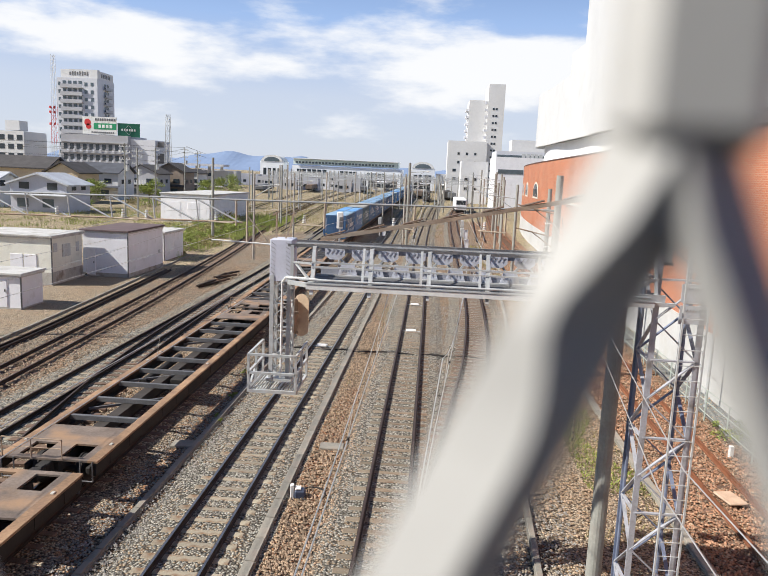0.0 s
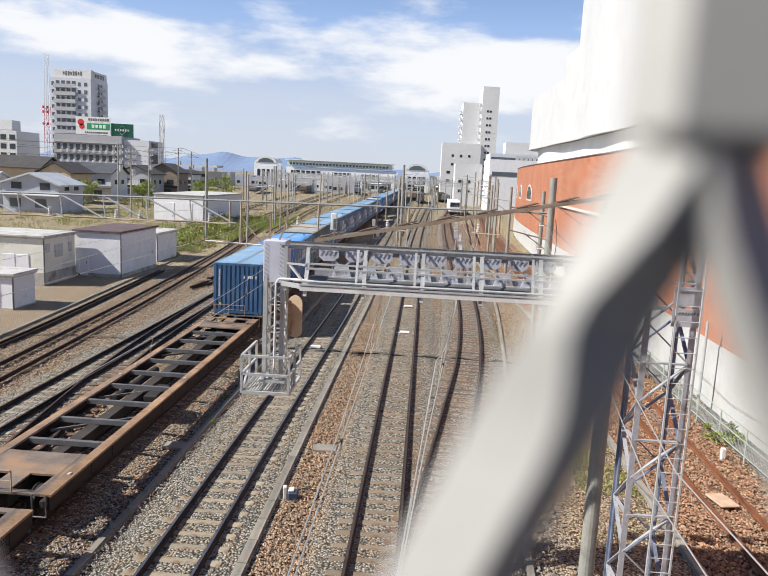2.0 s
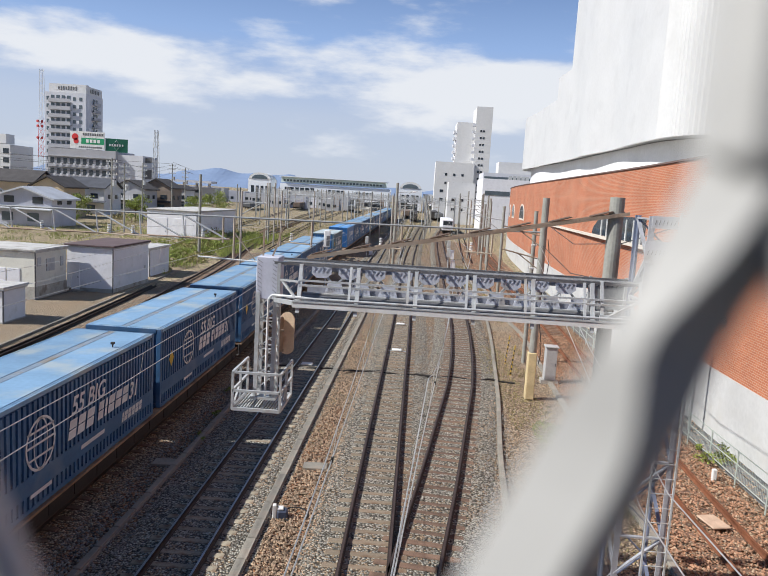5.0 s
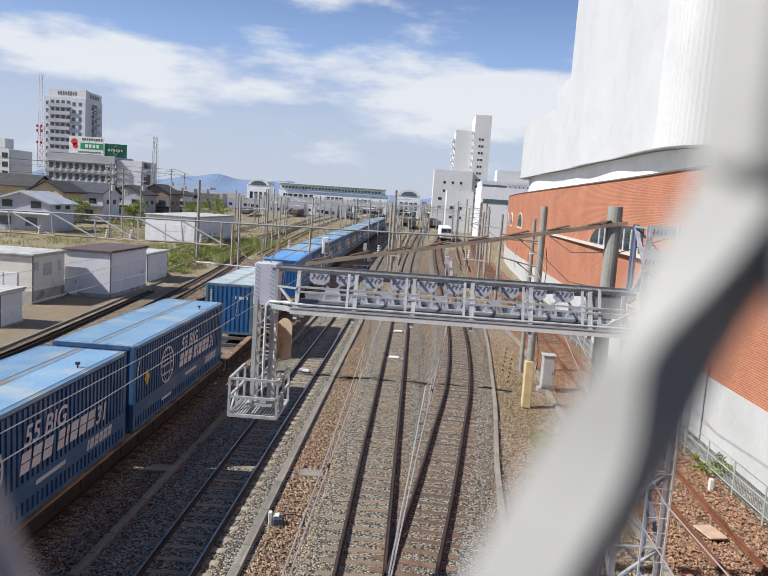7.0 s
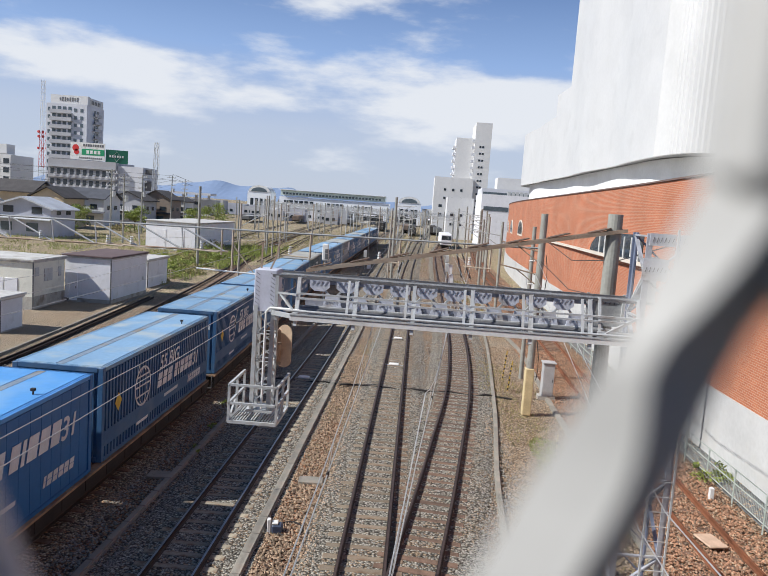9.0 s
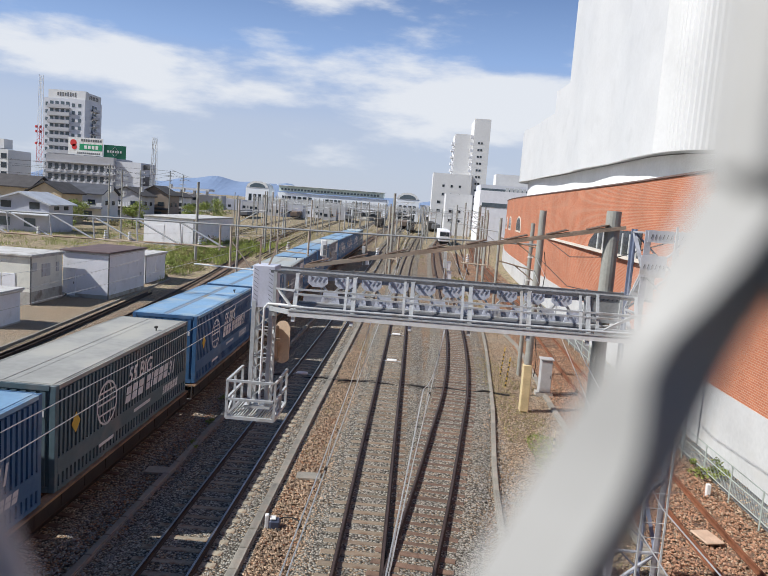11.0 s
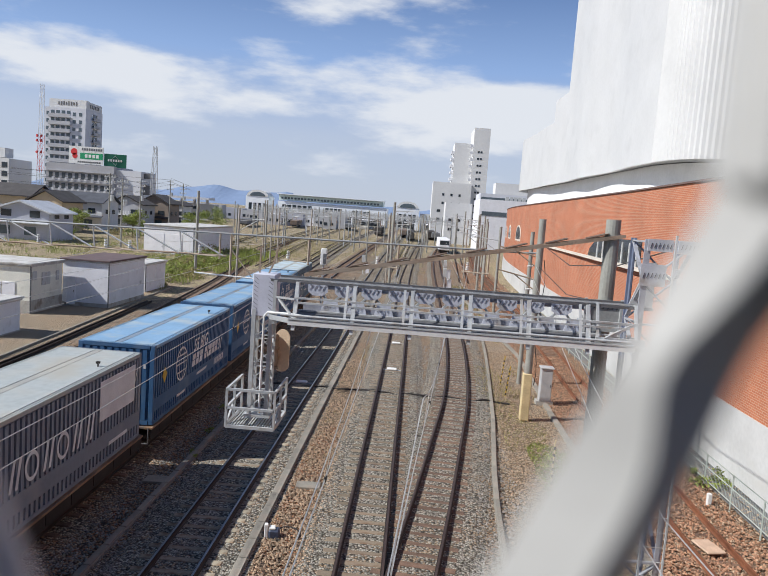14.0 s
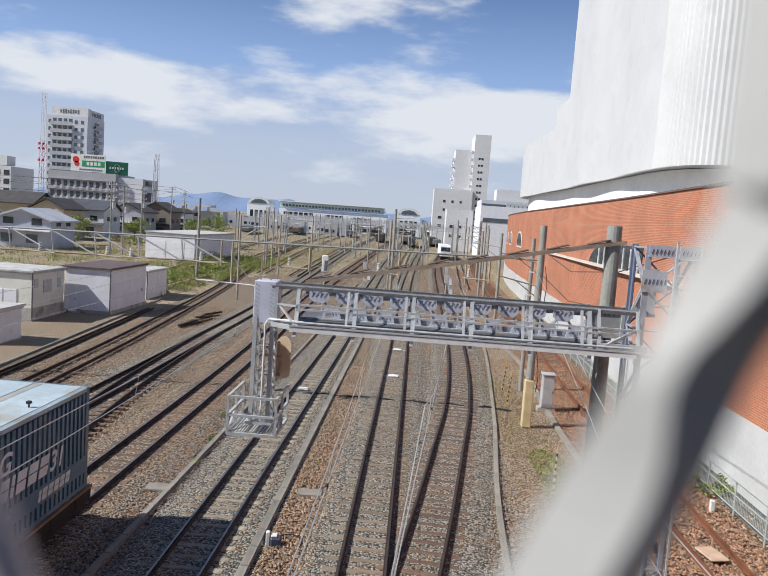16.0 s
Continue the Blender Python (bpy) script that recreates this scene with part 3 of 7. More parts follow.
        if ribbed:
            word("55 BIG", 4.1, 1.62, 0.46, body, "white slanted characters 55 BIG")
            letters(m, 1, 3.95, 1.05, 0.46, (0.36, 0.36, 0.38), 0.1)
            letters(m, 1, 5.5, 1.05, 0.46, (0.3, 0.12, 0.36, 0.36, 0.36), 0.09)
            word("31", 7.45, 1.05, 0.46, body, "white slanted number 31")
        else:
            letters(m, 1, 4.0, 1.35, 0.55, (0.4, 0.4, 0.42), 0.1)
            letters(m, 1, 5.65, 1.35, 0.55, (0.34, 0.14, 0.4, 0.4, 0.4), 0.09)
            word("31", 7.75, 1.35, 0.55, body, "white slanted number 31")
        part("lettering", m, MARK, body, "white lettering blocks")
        m = B()
        letters(m, 1, 7.0, 0.50, 0.26, (0.1, 0.2, 0.2, 0.2, 0.2, 0.2), 0.06)
        slanted(m, 1, 4.6, 0.6, 1.3, 0.1)
        slanted(m, 1, 2.3, 0.32, 0.9, 0.09)
    tagged(part("small_lettering", m, MARK, body), "small white lettering strokes", kind="stuff")
    y = B()
    x = CW / 2 + 0.016
    poly(y, [(x, 0.75, 1.45), (x, 0.98, 1.72), (x, 1.21, 1.45), (x, 0.98, 1.18)], (0.004, 0, 0))
    part("warning_diamond", y, MARK_Y, body, "small yellow diamond")
    e = B()
    for i, w in enumerate((0.12, 0.3, 0.1, 0.12)):
        poly(e, [(0.3 + i * 0.2, -0.006, 1.85), (0.3 + i * 0.2 + w * 0.6, -0.006, 1.85), (0.3 + i * 0.2 + w * 0.6, -0.006, 2.0), (0.3 + i * 0.2, -0.006, 2.0)], (0, -0.004, 0))
    for i in range(12):
        poly(e, [(-0.98, -0.006, 2.2 - i * 0.12), (-0.90, -0.006, 2.2 - i * 0.12), (-0.90, -0.006, 2.28 - i * 0.12), (-0.98, -0.006, 2.28 - i * 0.12)], (0, -0.004, 0))
    part("end_marking", e, MARK, near_end)
    part("end_label", poly(B(), [(-0.95, -0.006, 0.45), (-0.83, -0.006, 0.45), (-0.83, -0.006, 0.57), (-0.95, -0.006, 0.57)], (0, -0.004, 0)), MARK_Y, near_end)
    lamp = B()
    bar(lamp, (CW / 2 - 0.35, 7.2, h), (CW / 2 - 0.35, 7.2, h + 0.12), 0.02, n=6)
    box(lamp, CW / 2 - 0.35, 7.2, h + 0.13, 0.09, 0.09, 0.06)
    part("roof_lug", lamp, BLACK, roof)
    return t


WL, PITCH = 19.7, 20.4


def wheelset(y):
    w = B()
    for s in (-1, 1):
        bar(w, (s * 0.53, y, 0.405), (s * 0.64, y, 0.405), 0.405, n=20)
        bar(w, (s * 0.64, y, 0.405), (s * 0.68, y, 0.405), 0.34, n=20)
        bar(w, (s * 0.50, y, 0.405), (s * 0.53, y, 0.405), 0.43, n=20)
    bar(w, (-0.5, y, 0.405), (0.5, y, 0.405), 0.08, n=8)
    return w


def wagon():
    """A skeletal container wagon; origin on the rails at the near coupling."""
    t = thing("container_wagon", "rust-brown skeletal flat wagon for containers", "wagon", pose(0, -520, 0), group="wagons of the train")
    a, z = (PITCH - WL) / 2, 0.98
    for s in (-1, 1):
        b = B()
        box(b, s * 1.17, PITCH / 2, z - 0.02, 0.26, WL, 0.06)
        part("side_sill", b, mat("orange_rust_sill", (0.30, 0.185, 0.11), 0.85, 0.1, 0.3, 1.2, 0.2, 40, (0.16, 0.10, 0.07), 0.4, 0.9), t)
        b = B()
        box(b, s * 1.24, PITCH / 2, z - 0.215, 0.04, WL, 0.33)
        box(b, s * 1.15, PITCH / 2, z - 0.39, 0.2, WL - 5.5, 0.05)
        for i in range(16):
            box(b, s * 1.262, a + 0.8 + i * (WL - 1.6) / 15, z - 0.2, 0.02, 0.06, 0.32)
        # web coloured nearly black to carry the shade below the deck edge
        part("sill_web", b, mat("shade_dark_steel", (0.02, 0.016, 0.014), 0.85, 0.1, 0.3, 1.5), t)
    for y0, s in ((a, 1), (PITCH - a, -1)):
        b = B()
        box(b, 0, y0 + s * 0.09, z - 0.02, 2.08, 0.18, 0.05)
        box(b, 0, y0 + s * 0.6, z - 0.02, 0.5, 0.84, 0.05)
        for x in (-0.94, 0.94):
            box(b, x, y0 + s * 0.6, z - 0.02, 0.2, 0.84, 0.05)
        box(b, 0, y0 + s * 1.65, z - 0.02, 2.08, 1.26, 0.05)
        part("end_deck", b, WAGON, t)
        c = B()
        box(c, 0, y0 - s * 0.12, 0.80, 0.3, 0.36, 0.26, bevel=0.03)
        box(c, 0.06, y0 - s * 0.3, 0.80, 0.16, 0.14, 0.3, bevel=0.03)
        part("coupler", c, BLACK, t)
        for yy in (y0 + s * 1.75 - 0.95, y0 + s * 1.75 + 0.95):
            part("wheelset", wheelset(yy), BLACK, t)
        g = B()
        for x in (-0.82, 0.82):
            box(g, x, y0 + s * 1.75, 0.5, 0.14, 2.6, 0.2, bevel=0.03)
            for d in (-0.95, 0.95):
                box(g, x, y0 + s * 1.75 + d, 0.42, 0.22, 0.34, 0.3, bevel=0.04)
        box(g, 0, y0 + s * 1.75, 0.6, 1.7, 0.5, 0.22)
        part("bogie_frame", g, BLACK, t)
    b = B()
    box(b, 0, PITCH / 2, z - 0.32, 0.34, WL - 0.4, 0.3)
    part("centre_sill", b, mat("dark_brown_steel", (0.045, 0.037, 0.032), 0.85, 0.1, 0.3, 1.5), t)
    for i in range(9):
        y = a + 2.35 + (WL - 4.7) * (i + 0.5) / 9
        part("crossbeam", box(B(), 0, y, z - 0.09, 2.1, 0.13, 0.14), GALV_DARK, t)
    for y in (a + 4.2, a + 7.2, PITCH - a - 4.0, PITCH - a - 7.0):
        d = B()
        bar(d, (-1.0, y, z - 0.2), (1.0, y + 1.5, z - 0.2), 0.07)
        part("diagonal_brace", d, GALV_DARK, t)
    k = B()
    box(k, 0.55, PITCH / 2 - 1.6, z - 0.35, 0.5, 1.3, 0.4, bevel=0.05)
    bar(k, (-0.6, PITCH / 2 - 2.5, z - 0.3), (-0.6, PITCH / 2 + 1.2, z - 0.3), 0.14, n=10)
    part("brake_gear", k, BLACK, t)
    for s in (-1, 1):
        for y in (a + 1.1, a + 9.2, PITCH - a - 9.2, PITCH - a - 1.1):
            part("twist_lock", box(B(), s * 1.16, y, z + 0.02, 0.09, 0.12, 0.04, bevel=0.01), CONCRETE, t)
    h = B()
    y = a - 0.02
    for x in (-1.15, -0.4, 0.4):
        bar(h, (x, y, z), (x, y, z + 0.52), 0.016, n=6)
    bar(h, (-1.15, y, z + 0.52), (0.4, y, z + 0.52), 0.016, n=6)
    bar(h, (-1.15, y, z + 0.28), (0.4, y, z + 0.28), 0.012, n=6)
    part("handrail", h, RUST, t)
    for s in (-1, 1):
        for y in (a - 0.02, PITCH - a + 0.02):
            st = B()
            x = s * 1.18
            for p, q in (((x, y, z), (x, y, 0.45)), ((x - s * 0.32, y, z), (x - s * 0.32, y, 0.45)), ((x, y, 0.45), (x - s * 0.32, y, 0.45))):
                bar(st, p, q, 0.018, n=6)
            part("step", st, GALV_DARK, t)
    return t


first_wagon = wagon()
WAGONS = [(k, first_wagon if k == -4 else copy_thing(first_wagon, pose(0, -520, 0))) for k in range(-4, 14)]
for k, w in WAGONS:
    tagged(w, "empty rust-brown skeletal flat wagon for containers" if k < 0 else "rust-brown flat wagon loaded with container" + ("" if k == 5 else "s"))
kinds = {
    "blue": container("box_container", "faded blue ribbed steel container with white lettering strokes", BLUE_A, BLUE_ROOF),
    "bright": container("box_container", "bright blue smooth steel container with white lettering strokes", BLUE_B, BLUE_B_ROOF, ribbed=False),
    "grey": container("box_container", "dull grey ribbed steel container with dusty roof", GREY_A, GREY_ROOF),
    # side colour is paled to stand for reflected light; the ends keep their blue
    "pale": container("box_container", "weathered blue ribbed container, sides coloured pale as by reflected light, chalky roof", mat("reflected_light_pale_blue", (0.09, 0.16, 0.225), 0.6, 0, 0.12, 0.7, 0.03, 30, (0.17, 0.225, 0.26), 0.4, 0.9), mat("bleached_blue_roof", (0.40, 0.48, 0.52), 0.75, 0, 0.14, 0.6, 0.05, 30, (0.33, 0.31, 0.25), 0.4, 0.7), end_mat=BLUE_B),
    "slate": container("box_container", "slate grey ribbed container with large pale lettering strokes", STEEL_C, STEEL_ROOF, big_letters=True),
}
LOAD = {(0, 1): "bright", (1, 0): "grey", (10, 0): "slate", (11, 1): "slate", (8, 1): "grey", (5, 2): "pale", (6, 0): "bright", (13, 1): "pale"}
SLOT = (0.48, 10.46)
used, BOXES = set(), []
for k in range(14):
    for slot in ((0, 1) if k != 5 else (2,)):
        kind = LOAD.get((k, slot), "blue")
        ob = kinds[kind] if kind not in used else copy_thing(kinds[kind], pose(0, -500, 0))
        used.add(kind)
        BOXES.append((k, (*SLOT, 5.5)[slot], ob))


def ahead(t):
    """Where along the line the first loaded wagon's near coupling is."""
    return 76.866 - 21.317 * t + 0.01686 * t**2 - 0.001965 * t**3


def on_line(y0, y1, z, lead):
    """A pose for a body whose ends lie on the main line; its origin is lead metres before y0."""
    p, q = Vector((main_x(y0), y0, 0)), Vector((main_x(y1), y1, 0))
    d = (q - p).normalized()
    o = p - d * lead
    return Matrix.Translation((o.x, o.y, z)) @ Matrix.Rotation(math.atan2(d.y, d.x) - math.pi / 2, 4, "Z")


def motions():
    times = [0.5 * i for i in range(33)]
    for k, w in WAGONS:
        walk(w, [(t, on_line(ahead(t) + PITCH * k + 2.1, ahead(t) + PITCH * k + PITCH - 2.1, 0.004, 2.1)) for t in times])
    for k, off, c in BOXES:
        rows = []
        for t in times:
            f = ahead(t) + PITCH * k
            rows.append((t, on_line(f + 2.1, f + PITCH - 2.1, 1.034, 2.1) @ Matrix.Translation((0, off, 0))))
        walk(c, rows)


# ---- signal bridge over the near tracks ----
GY = 13.0
bridge = thing("signal_bridge", "galvanised steel signal bridge with a latticed walkway", "signal bridge", pose(0, GY, 0))
X0, X1, ZB, ZT = -2.15, 3.42, 6.28, 6.99
FAR = 0.85
LEAN = -0.3
for y in (LEAN, FAR):
    part("bottom_chord", bar(B(), (X0 - 0.05, y, ZB), (X1 + 1.05, y, ZB), 0.07), GALV, bridge)
    part("bottom_flange", box(B(), (X0 + X1) / 2 + 0.3, y - 0.06, ZB + 0.055, X1 - X0 + 0.75, 0.06, 0.03), GALV, bridge)
for y in (0.0, FAR):
    part("top_chord", bar(B(), (X0 - 0.5, y, ZT), (X1 + 1.05, y, ZT), 0.06, 0.05), GALV_DARK, bridge)
part("top_plate", box(B(), (X0 + X1) / 2 + 0.3, 0.13, ZT + 0.04, X1 - X0 + 1.3, 0.2, 0.02), GALV_DARK, bridge)
part("top_edge", box(B(), (X0 + X1) / 2 + 0.3, 0.01, ZT + 0.045, X1 - X0 + 1.3, 0.02, 0.02), GALV, bridge)
part("toe_board", box(B(), (X0 + X1) / 2 + 0.3, LEAN - 0.075, ZB - 0.015, X1 - X0 + 0.75, 0.012, 0.085), WHITE, bridge, "bright white toe board")
# pale steel at half brightness: shade of the bridge's inside put into the colour
strap = mat("shaded_pale_steel", (0.30, 0.31, 0.36), 0.6, 0.1, 0.12, 2.5)
part("upper_web", box(B(), (X0 + X1) / 2 + 0.2, FAR + 0.06, ZT - 0.12, X1 - X0 + 0.4, 0.02, 0.16), strap, bridge, "bolted web plate coloured as in shade")
part("lower_web", box(B(), (X0 + X1) / 2 + 0.2, FAR + 0.06, ZB + 0.12, X1 - X0 + 0.4, 0.02, 0.12), strap, bridge)
for i in range(34):
    part("bolt_head", bar(B(), (X0 + 0.1 + i * 0.165, FAR - 0.03, ZT - 0.09), (X0 + 0.1 + i * 0.165, FAR + 0.0, ZT - 0.09), 0.012, n=6), GALV_DARK, bridge)
part("cable_conduit", bar(B(), (X0 - 0.2, LEAN - 0.06, ZB + 0.12), (X1 + 0.6, LEAN - 0.06, ZB + 0.12), 0.024, n=8), GALV, bridge)
for i in range(6):
    x = X0 + 0.02 + i * 1.08
    part("post", bar(B(), (x, LEAN - 0.05, ZB - 0.16), (x, -0.045, ZT), 0.065, 0.05), GALV, bridge)
    part("post_flange", bar(B(), (x + 0.035, LEAN - 0.01, ZB), (x + 0.035, -0.01, ZT), 0.018, 0.08), GALV, bridge)
    if i < 5:
        part("second_post", bar(B(), (x + 0.94, LEAN - 0.045, ZB), (x + 0.94, -0.04, ZT), 0.045, 0.04), GALV, bridge)
for f in (0.48, 0.6):
    part("hand_rail", bar(B(), (X0, LEAN * (1 - f) - 0.045, ZB + (ZT - ZB) * f), (X1 + 0.6, LEAN * (1 - f) - 0.045, ZB + (ZT - ZB) * f), 0.035), GALV, bridge)
part("entry_brace", bar(B(), (X0 + 0.02, LEAN, ZB + 0.05), (X0 - 0.36, -0.04, ZT - 0.3), 0.04), GALV, bridge)
LACE = mat("pale_blue_grey_steel", (0.58, 0.60, 0.68), 0.55, 0.05, 0.12, 2.5, 0.1, 40, (0.33, 0.30, 0.28), 0.3, 2.5)
DARK_HATCH = mat("dark_slot_and_shadow", (0.07, 0.07, 0.08), 0.7, 0.3, 0.2, 3.0)
for i in range(10):
    x = X0 + 0.28 + i * 0.54
    up = B()
    poly(up, [(x - 0.2, FAR, ZT - 0.04), (x + 0.2, FAR, ZT - 0.04), (x + 0.2, FAR, ZT - 0.26), (x + 0.1, FAR, ZT - 0.34), (x - 0.1, FAR, ZT - 0.34), (x - 0.2, FAR, ZT - 0.26)], (0, 0.03, 0))
    part("upper_gusset", up, LACE, bridge)
    x2 = x + 0.27
    lo = B()
    poly(lo, [(x2 - 0.2, FAR, ZB + 0.05), (x2 + 0.2, FAR, ZB + 0.05), (x2 + 0.13, FAR, ZB + 0.3), (x2 - 0.13, FAR, ZB + 0.3)], (0, 0.03, 0))
    part("lower_gusset", lo, LACE, bridge)
    s = B()
    s2 = B()
    for j in range(4):
        # upper gusset strokes draw the angle irons' shadows as dark bars
        bar(s, (x - 0.16 + j * 0.085, FAR - 0.006, ZT - 0.225), (x - 0.10 + j * 0.085, FAR - 0.006, ZT - 0.13), 0.006)
        bar(s2, (x2 - 0.10 + j * 0.06, FAR - 0.008, ZB + 0.2), (x2 - 0.13 + j * 0.07, FAR - 0.008, ZB + 0.13), 0.006)
    tagged(part("slot_pattern", s, DARK_HATCH, bridge), kind="stuff")
    tagged(part("slot_pattern", s2, DARK_HATCH, bridge), kind="stuff")
    for xa, xb in ((x, x2), (x2, x + 0.54)):
        flip = xa == x
        d = B()
        bar(d, (xa, FAR + 0.05, ZT - 0.2 if flip else ZB + 0.2), (xb, FAR + 0.05, ZB + 0.2 if flip else ZT - 0.2), 0.07, 0.04)
        part("lacing", d, GALV, bridge)
    k = B()
    bar(k, (x, 0.0, ZB + 0.02), (x2, FAR, ZB + 0.02), 0.05, 0.03)
    bar(k, (x, 0.0, ZT - 0.01), (x2, FAR, ZT - 0.01), 0.04, 0.03)
    part("cross_brace", k, GALV_DARK, bridge)
part("walkway_floor", box(B(), (X0 + X1) / 2 + 0.1, (LEAN + FAR) / 2, ZB + 0.03, X1 - X0 + 0.4, FAR - LEAN - 0.16, 0.03), mat("dark_checker_plate", (0.13, 0.13, 0.135), 0.6, 0.3, 0.25, 6.0, 0.4, 120), bridge)
# solid left head plate, bolted
hb = B()
box(hb, -2.79, 0.3, 6.68, 0.42, 0.55, 0.8, bevel=0.01)
part("head_box", hb, mat("pale_lilac_grey_steel", (0.58, 0.59, 0.67), 0.5, 0.05, 0.08, 2.5, 0.05), bridge)
part("head_post", bar(B(), (-2.55, -0.05, ZB - 0.12), (-2.55, -0.05, ZT), 0.06, 0.05), GALV, bridge)
part("head_rail", bar(B(), (-2.55, -0.05, ZB + 0.4), (X0, LEAN * 0.5 - 0.045, ZB + 0.4), 0.035), GALV, bridge)
part("head_sill", bar(B(), (-2.6, LEAN * 0.3, ZB + 0.02), (X0, LEAN, ZB), 0.08), GALV, bridge)
for x in (-2.93, -2.65):
    s = B()
    for r in range(9):
        bar(s, (x - 0.04, 0.022, 6.385 + r * 0.08), (x + 0.04, 0.022, 6.33 + r * 0.08), 0.007)
    tagged(part("slot_pattern", s, DARK_HATCH, bridge), kind="stuff")
# right end: open cage beyond the last post
for y0, y1 in ((LEAN, 0.0), (FAR, FAR)):
    for x in (3.45, 4.15):
        part("cage_post", bar(B(), (x, y0, ZB - 0.02), (x, y1, ZT + 0.05), 0.05), GALV, bridge)
part("cage_brace", bar(B(), (3.5, LEAN, ZB + 0.1), (4.1, LEAN * 0.5, ZB + 0.42), 0.05), GALV, bridge)
part("cage_rail", bar(B(), (3.45, LEAN * 0.5, ZB + 0.42), (4.2, LEAN * 0.5, ZB + 0.42), 0.045), GALV, bridge)
part("end_plate", box(B(), 3.8, FAR + 0.04, 6.66, 0.7, 0.03, 0.55), mat("grey_plate", (0.33, 0.34, 0.34), 0.6, 0.2, 0.15, 2.0), bridge)
slot = B()
for j in range(7):
    bar(slot, (3.52 + j * 0.09, FAR + 0.018, 6.83), (3.56 + j * 0.09, FAR + 0.018, 6.89), 0.012)
tagged(part("slot_pattern", slot, DARK_HATCH, bridge), kind="stuff")
part("end_sill", box(B(), 3.85, LEAN + 0.02, ZB + 0.06, 0.9, 0.04, 0.22), GALV, bridge)
part("knee_plate", poly(B(), [(4.1, 0.3, ZT), (4.55, 0.3, ZT), (4.55, 0.3, ZT + 0.85), (4.4, 0.3, ZT + 0.85)], (0, 0.03, 0)), GALV, bridge)
# hanging lattice mast with the signal and its maintenance basket
LEGS = [(-2.95, 0.05), (-2.62, 0.05), (-2.95, 0.40), (-2.62, 0.40)]
for x, y in LEGS:
    part("mast_leg", bar(B(), (x, y, 6.4), (x, y, 4.35), 0.075), GALV, bridge)
for j in range(7):
    z = 4.5 + j * 0.27
    for (xa, ya), (xb, yb) in ((LEGS[0], LEGS[1]), (LEGS[1], LEGS[3]), (LEGS[3], LEGS[2]), (LEGS[2], LEGS[0])):
        part("mast_lacing", bar(B(), (xa, ya, z), (xb, yb, z + 0.27), 0.045, 0.02), GALV, bridge)
        if j % 2 == 0:
            part("mast_stay", bar(B(), (xa, ya, z + 0.27), (xb, yb, z + 0.27), 0.035, 0.02), GALV, bridge)
part("mast_base", box(B(), -2.78, 0.22, 4.34, 0.5, 0.5, 0.05), GALV, bridge)
BX0, BX1, BY0, BY1, BZ = -3.34, -2.42, -0.15, 1.05, 4.14
slat = part("grating_bar", box(B(), 0, 0, 0, 0.022, BY1 - BY0 - 0.05, 0.025), GALV, bridge)
slat.matrix_basis = pose(BX0 + 0.03, (BY0 + BY1) / 2, BZ)
for i in range(1, 17):
    reuse("grating_bar", slat.data, bridge, pose(BX0 + 0.03 + i * (BX1 - BX0 - 0.06) / 16, (BY0 + BY1) / 2, BZ))
g = B()
for x, y, sx, sy in (((BX0 + BX1) / 2, BY0, BX1 - BX0, 0.05), ((BX0 + BX1) / 2, BY1, BX1 - BX0, 0.05), (BX0, (BY0 + BY1) / 2, 0.04, BY1 - BY0), (BX1, (BY0 + BY1) / 2, 0.04, BY1 - BY0)):
    box(g, x, y, BZ, sx, sy, 0.06)
part("basket_frame", g, GALV, bridge)
for x in (BX0, BX1):
    for y in (BY0, (BY0 + BY1) / 2, BY1):
        part("basket_post", bar(B(), (x, y, BZ), (x, y, BZ + 0.72), 0.045), GALV, bridge)
    for z in (0.36, 0.72):
        part("basket_rail", bar(B(), (x, BY0, BZ + z), (x, BY1, BZ + z), 0.045), GALV, bridge)
    part("basket_brace", bar(B(), (x, BY0, BZ), (x, (BY0 + BY1) / 2, BZ + 0.36), 0.035), GALV, bridge)
for z in (0.36, 0.72):
    part("basket_rail", bar(B(), (BX0, BY0, BZ + z), (BX1, BY0, BZ + z), 0.045), GALV, bridge)
part("basket_brace", bar(B(), (BX0, BY0, BZ + 0.05), (BX0 + 0.3, BY0, BZ + 0.36), 0.035), GALV, bridge)
conduit = B()
for a, b in zip([(-2.74, -0.02, 4.4), (-2.74, -0.02, 6.28), (-2.66, -0.08, 6.38), (-2.3, -0.2, 6.4)], [(-2.74, -0.02, 6.28), (-2.66, -0.08, 6.38), (-2.3, -0.2, 6.4), (-1.9, -0.36, 6.4)]):
    bar(conduit, a, b, 0.022, n=8)
part("conduit", conduit, WHITE, bridge)
hook = B()
for p, q in (((-2.94, 0.3, 7.05), (-2.94, 0.3, 7.55)), ((-2.77, 0.3, 7.05), (-2.67, 0.3, 7.3)), ((-2.67, 0.3, 7.3), (-2.6, 0.3, 7.62)), ((-3.02, 0.3, 7.52), (-2.88, 0.3, 7.6))):
    bar(hook, p, q, 0.03)
part("lifting_hook", hook, RUST, bridge)
sig = thing("railway_signal", "colour light signal seen from behind, rusty tan backboard", "signal", pose(-2.52, GY + 0.85, 5.46, 0, 0, -6))
TAN = mat("rusty_tan_board", (0.68, 0.52, 0.37), 0.75, 0.0, 0.12, 2.5, 0.1, 40, (0.36, 0.18, 0.09), 0.15, 3.0)
b = B()
pts = []
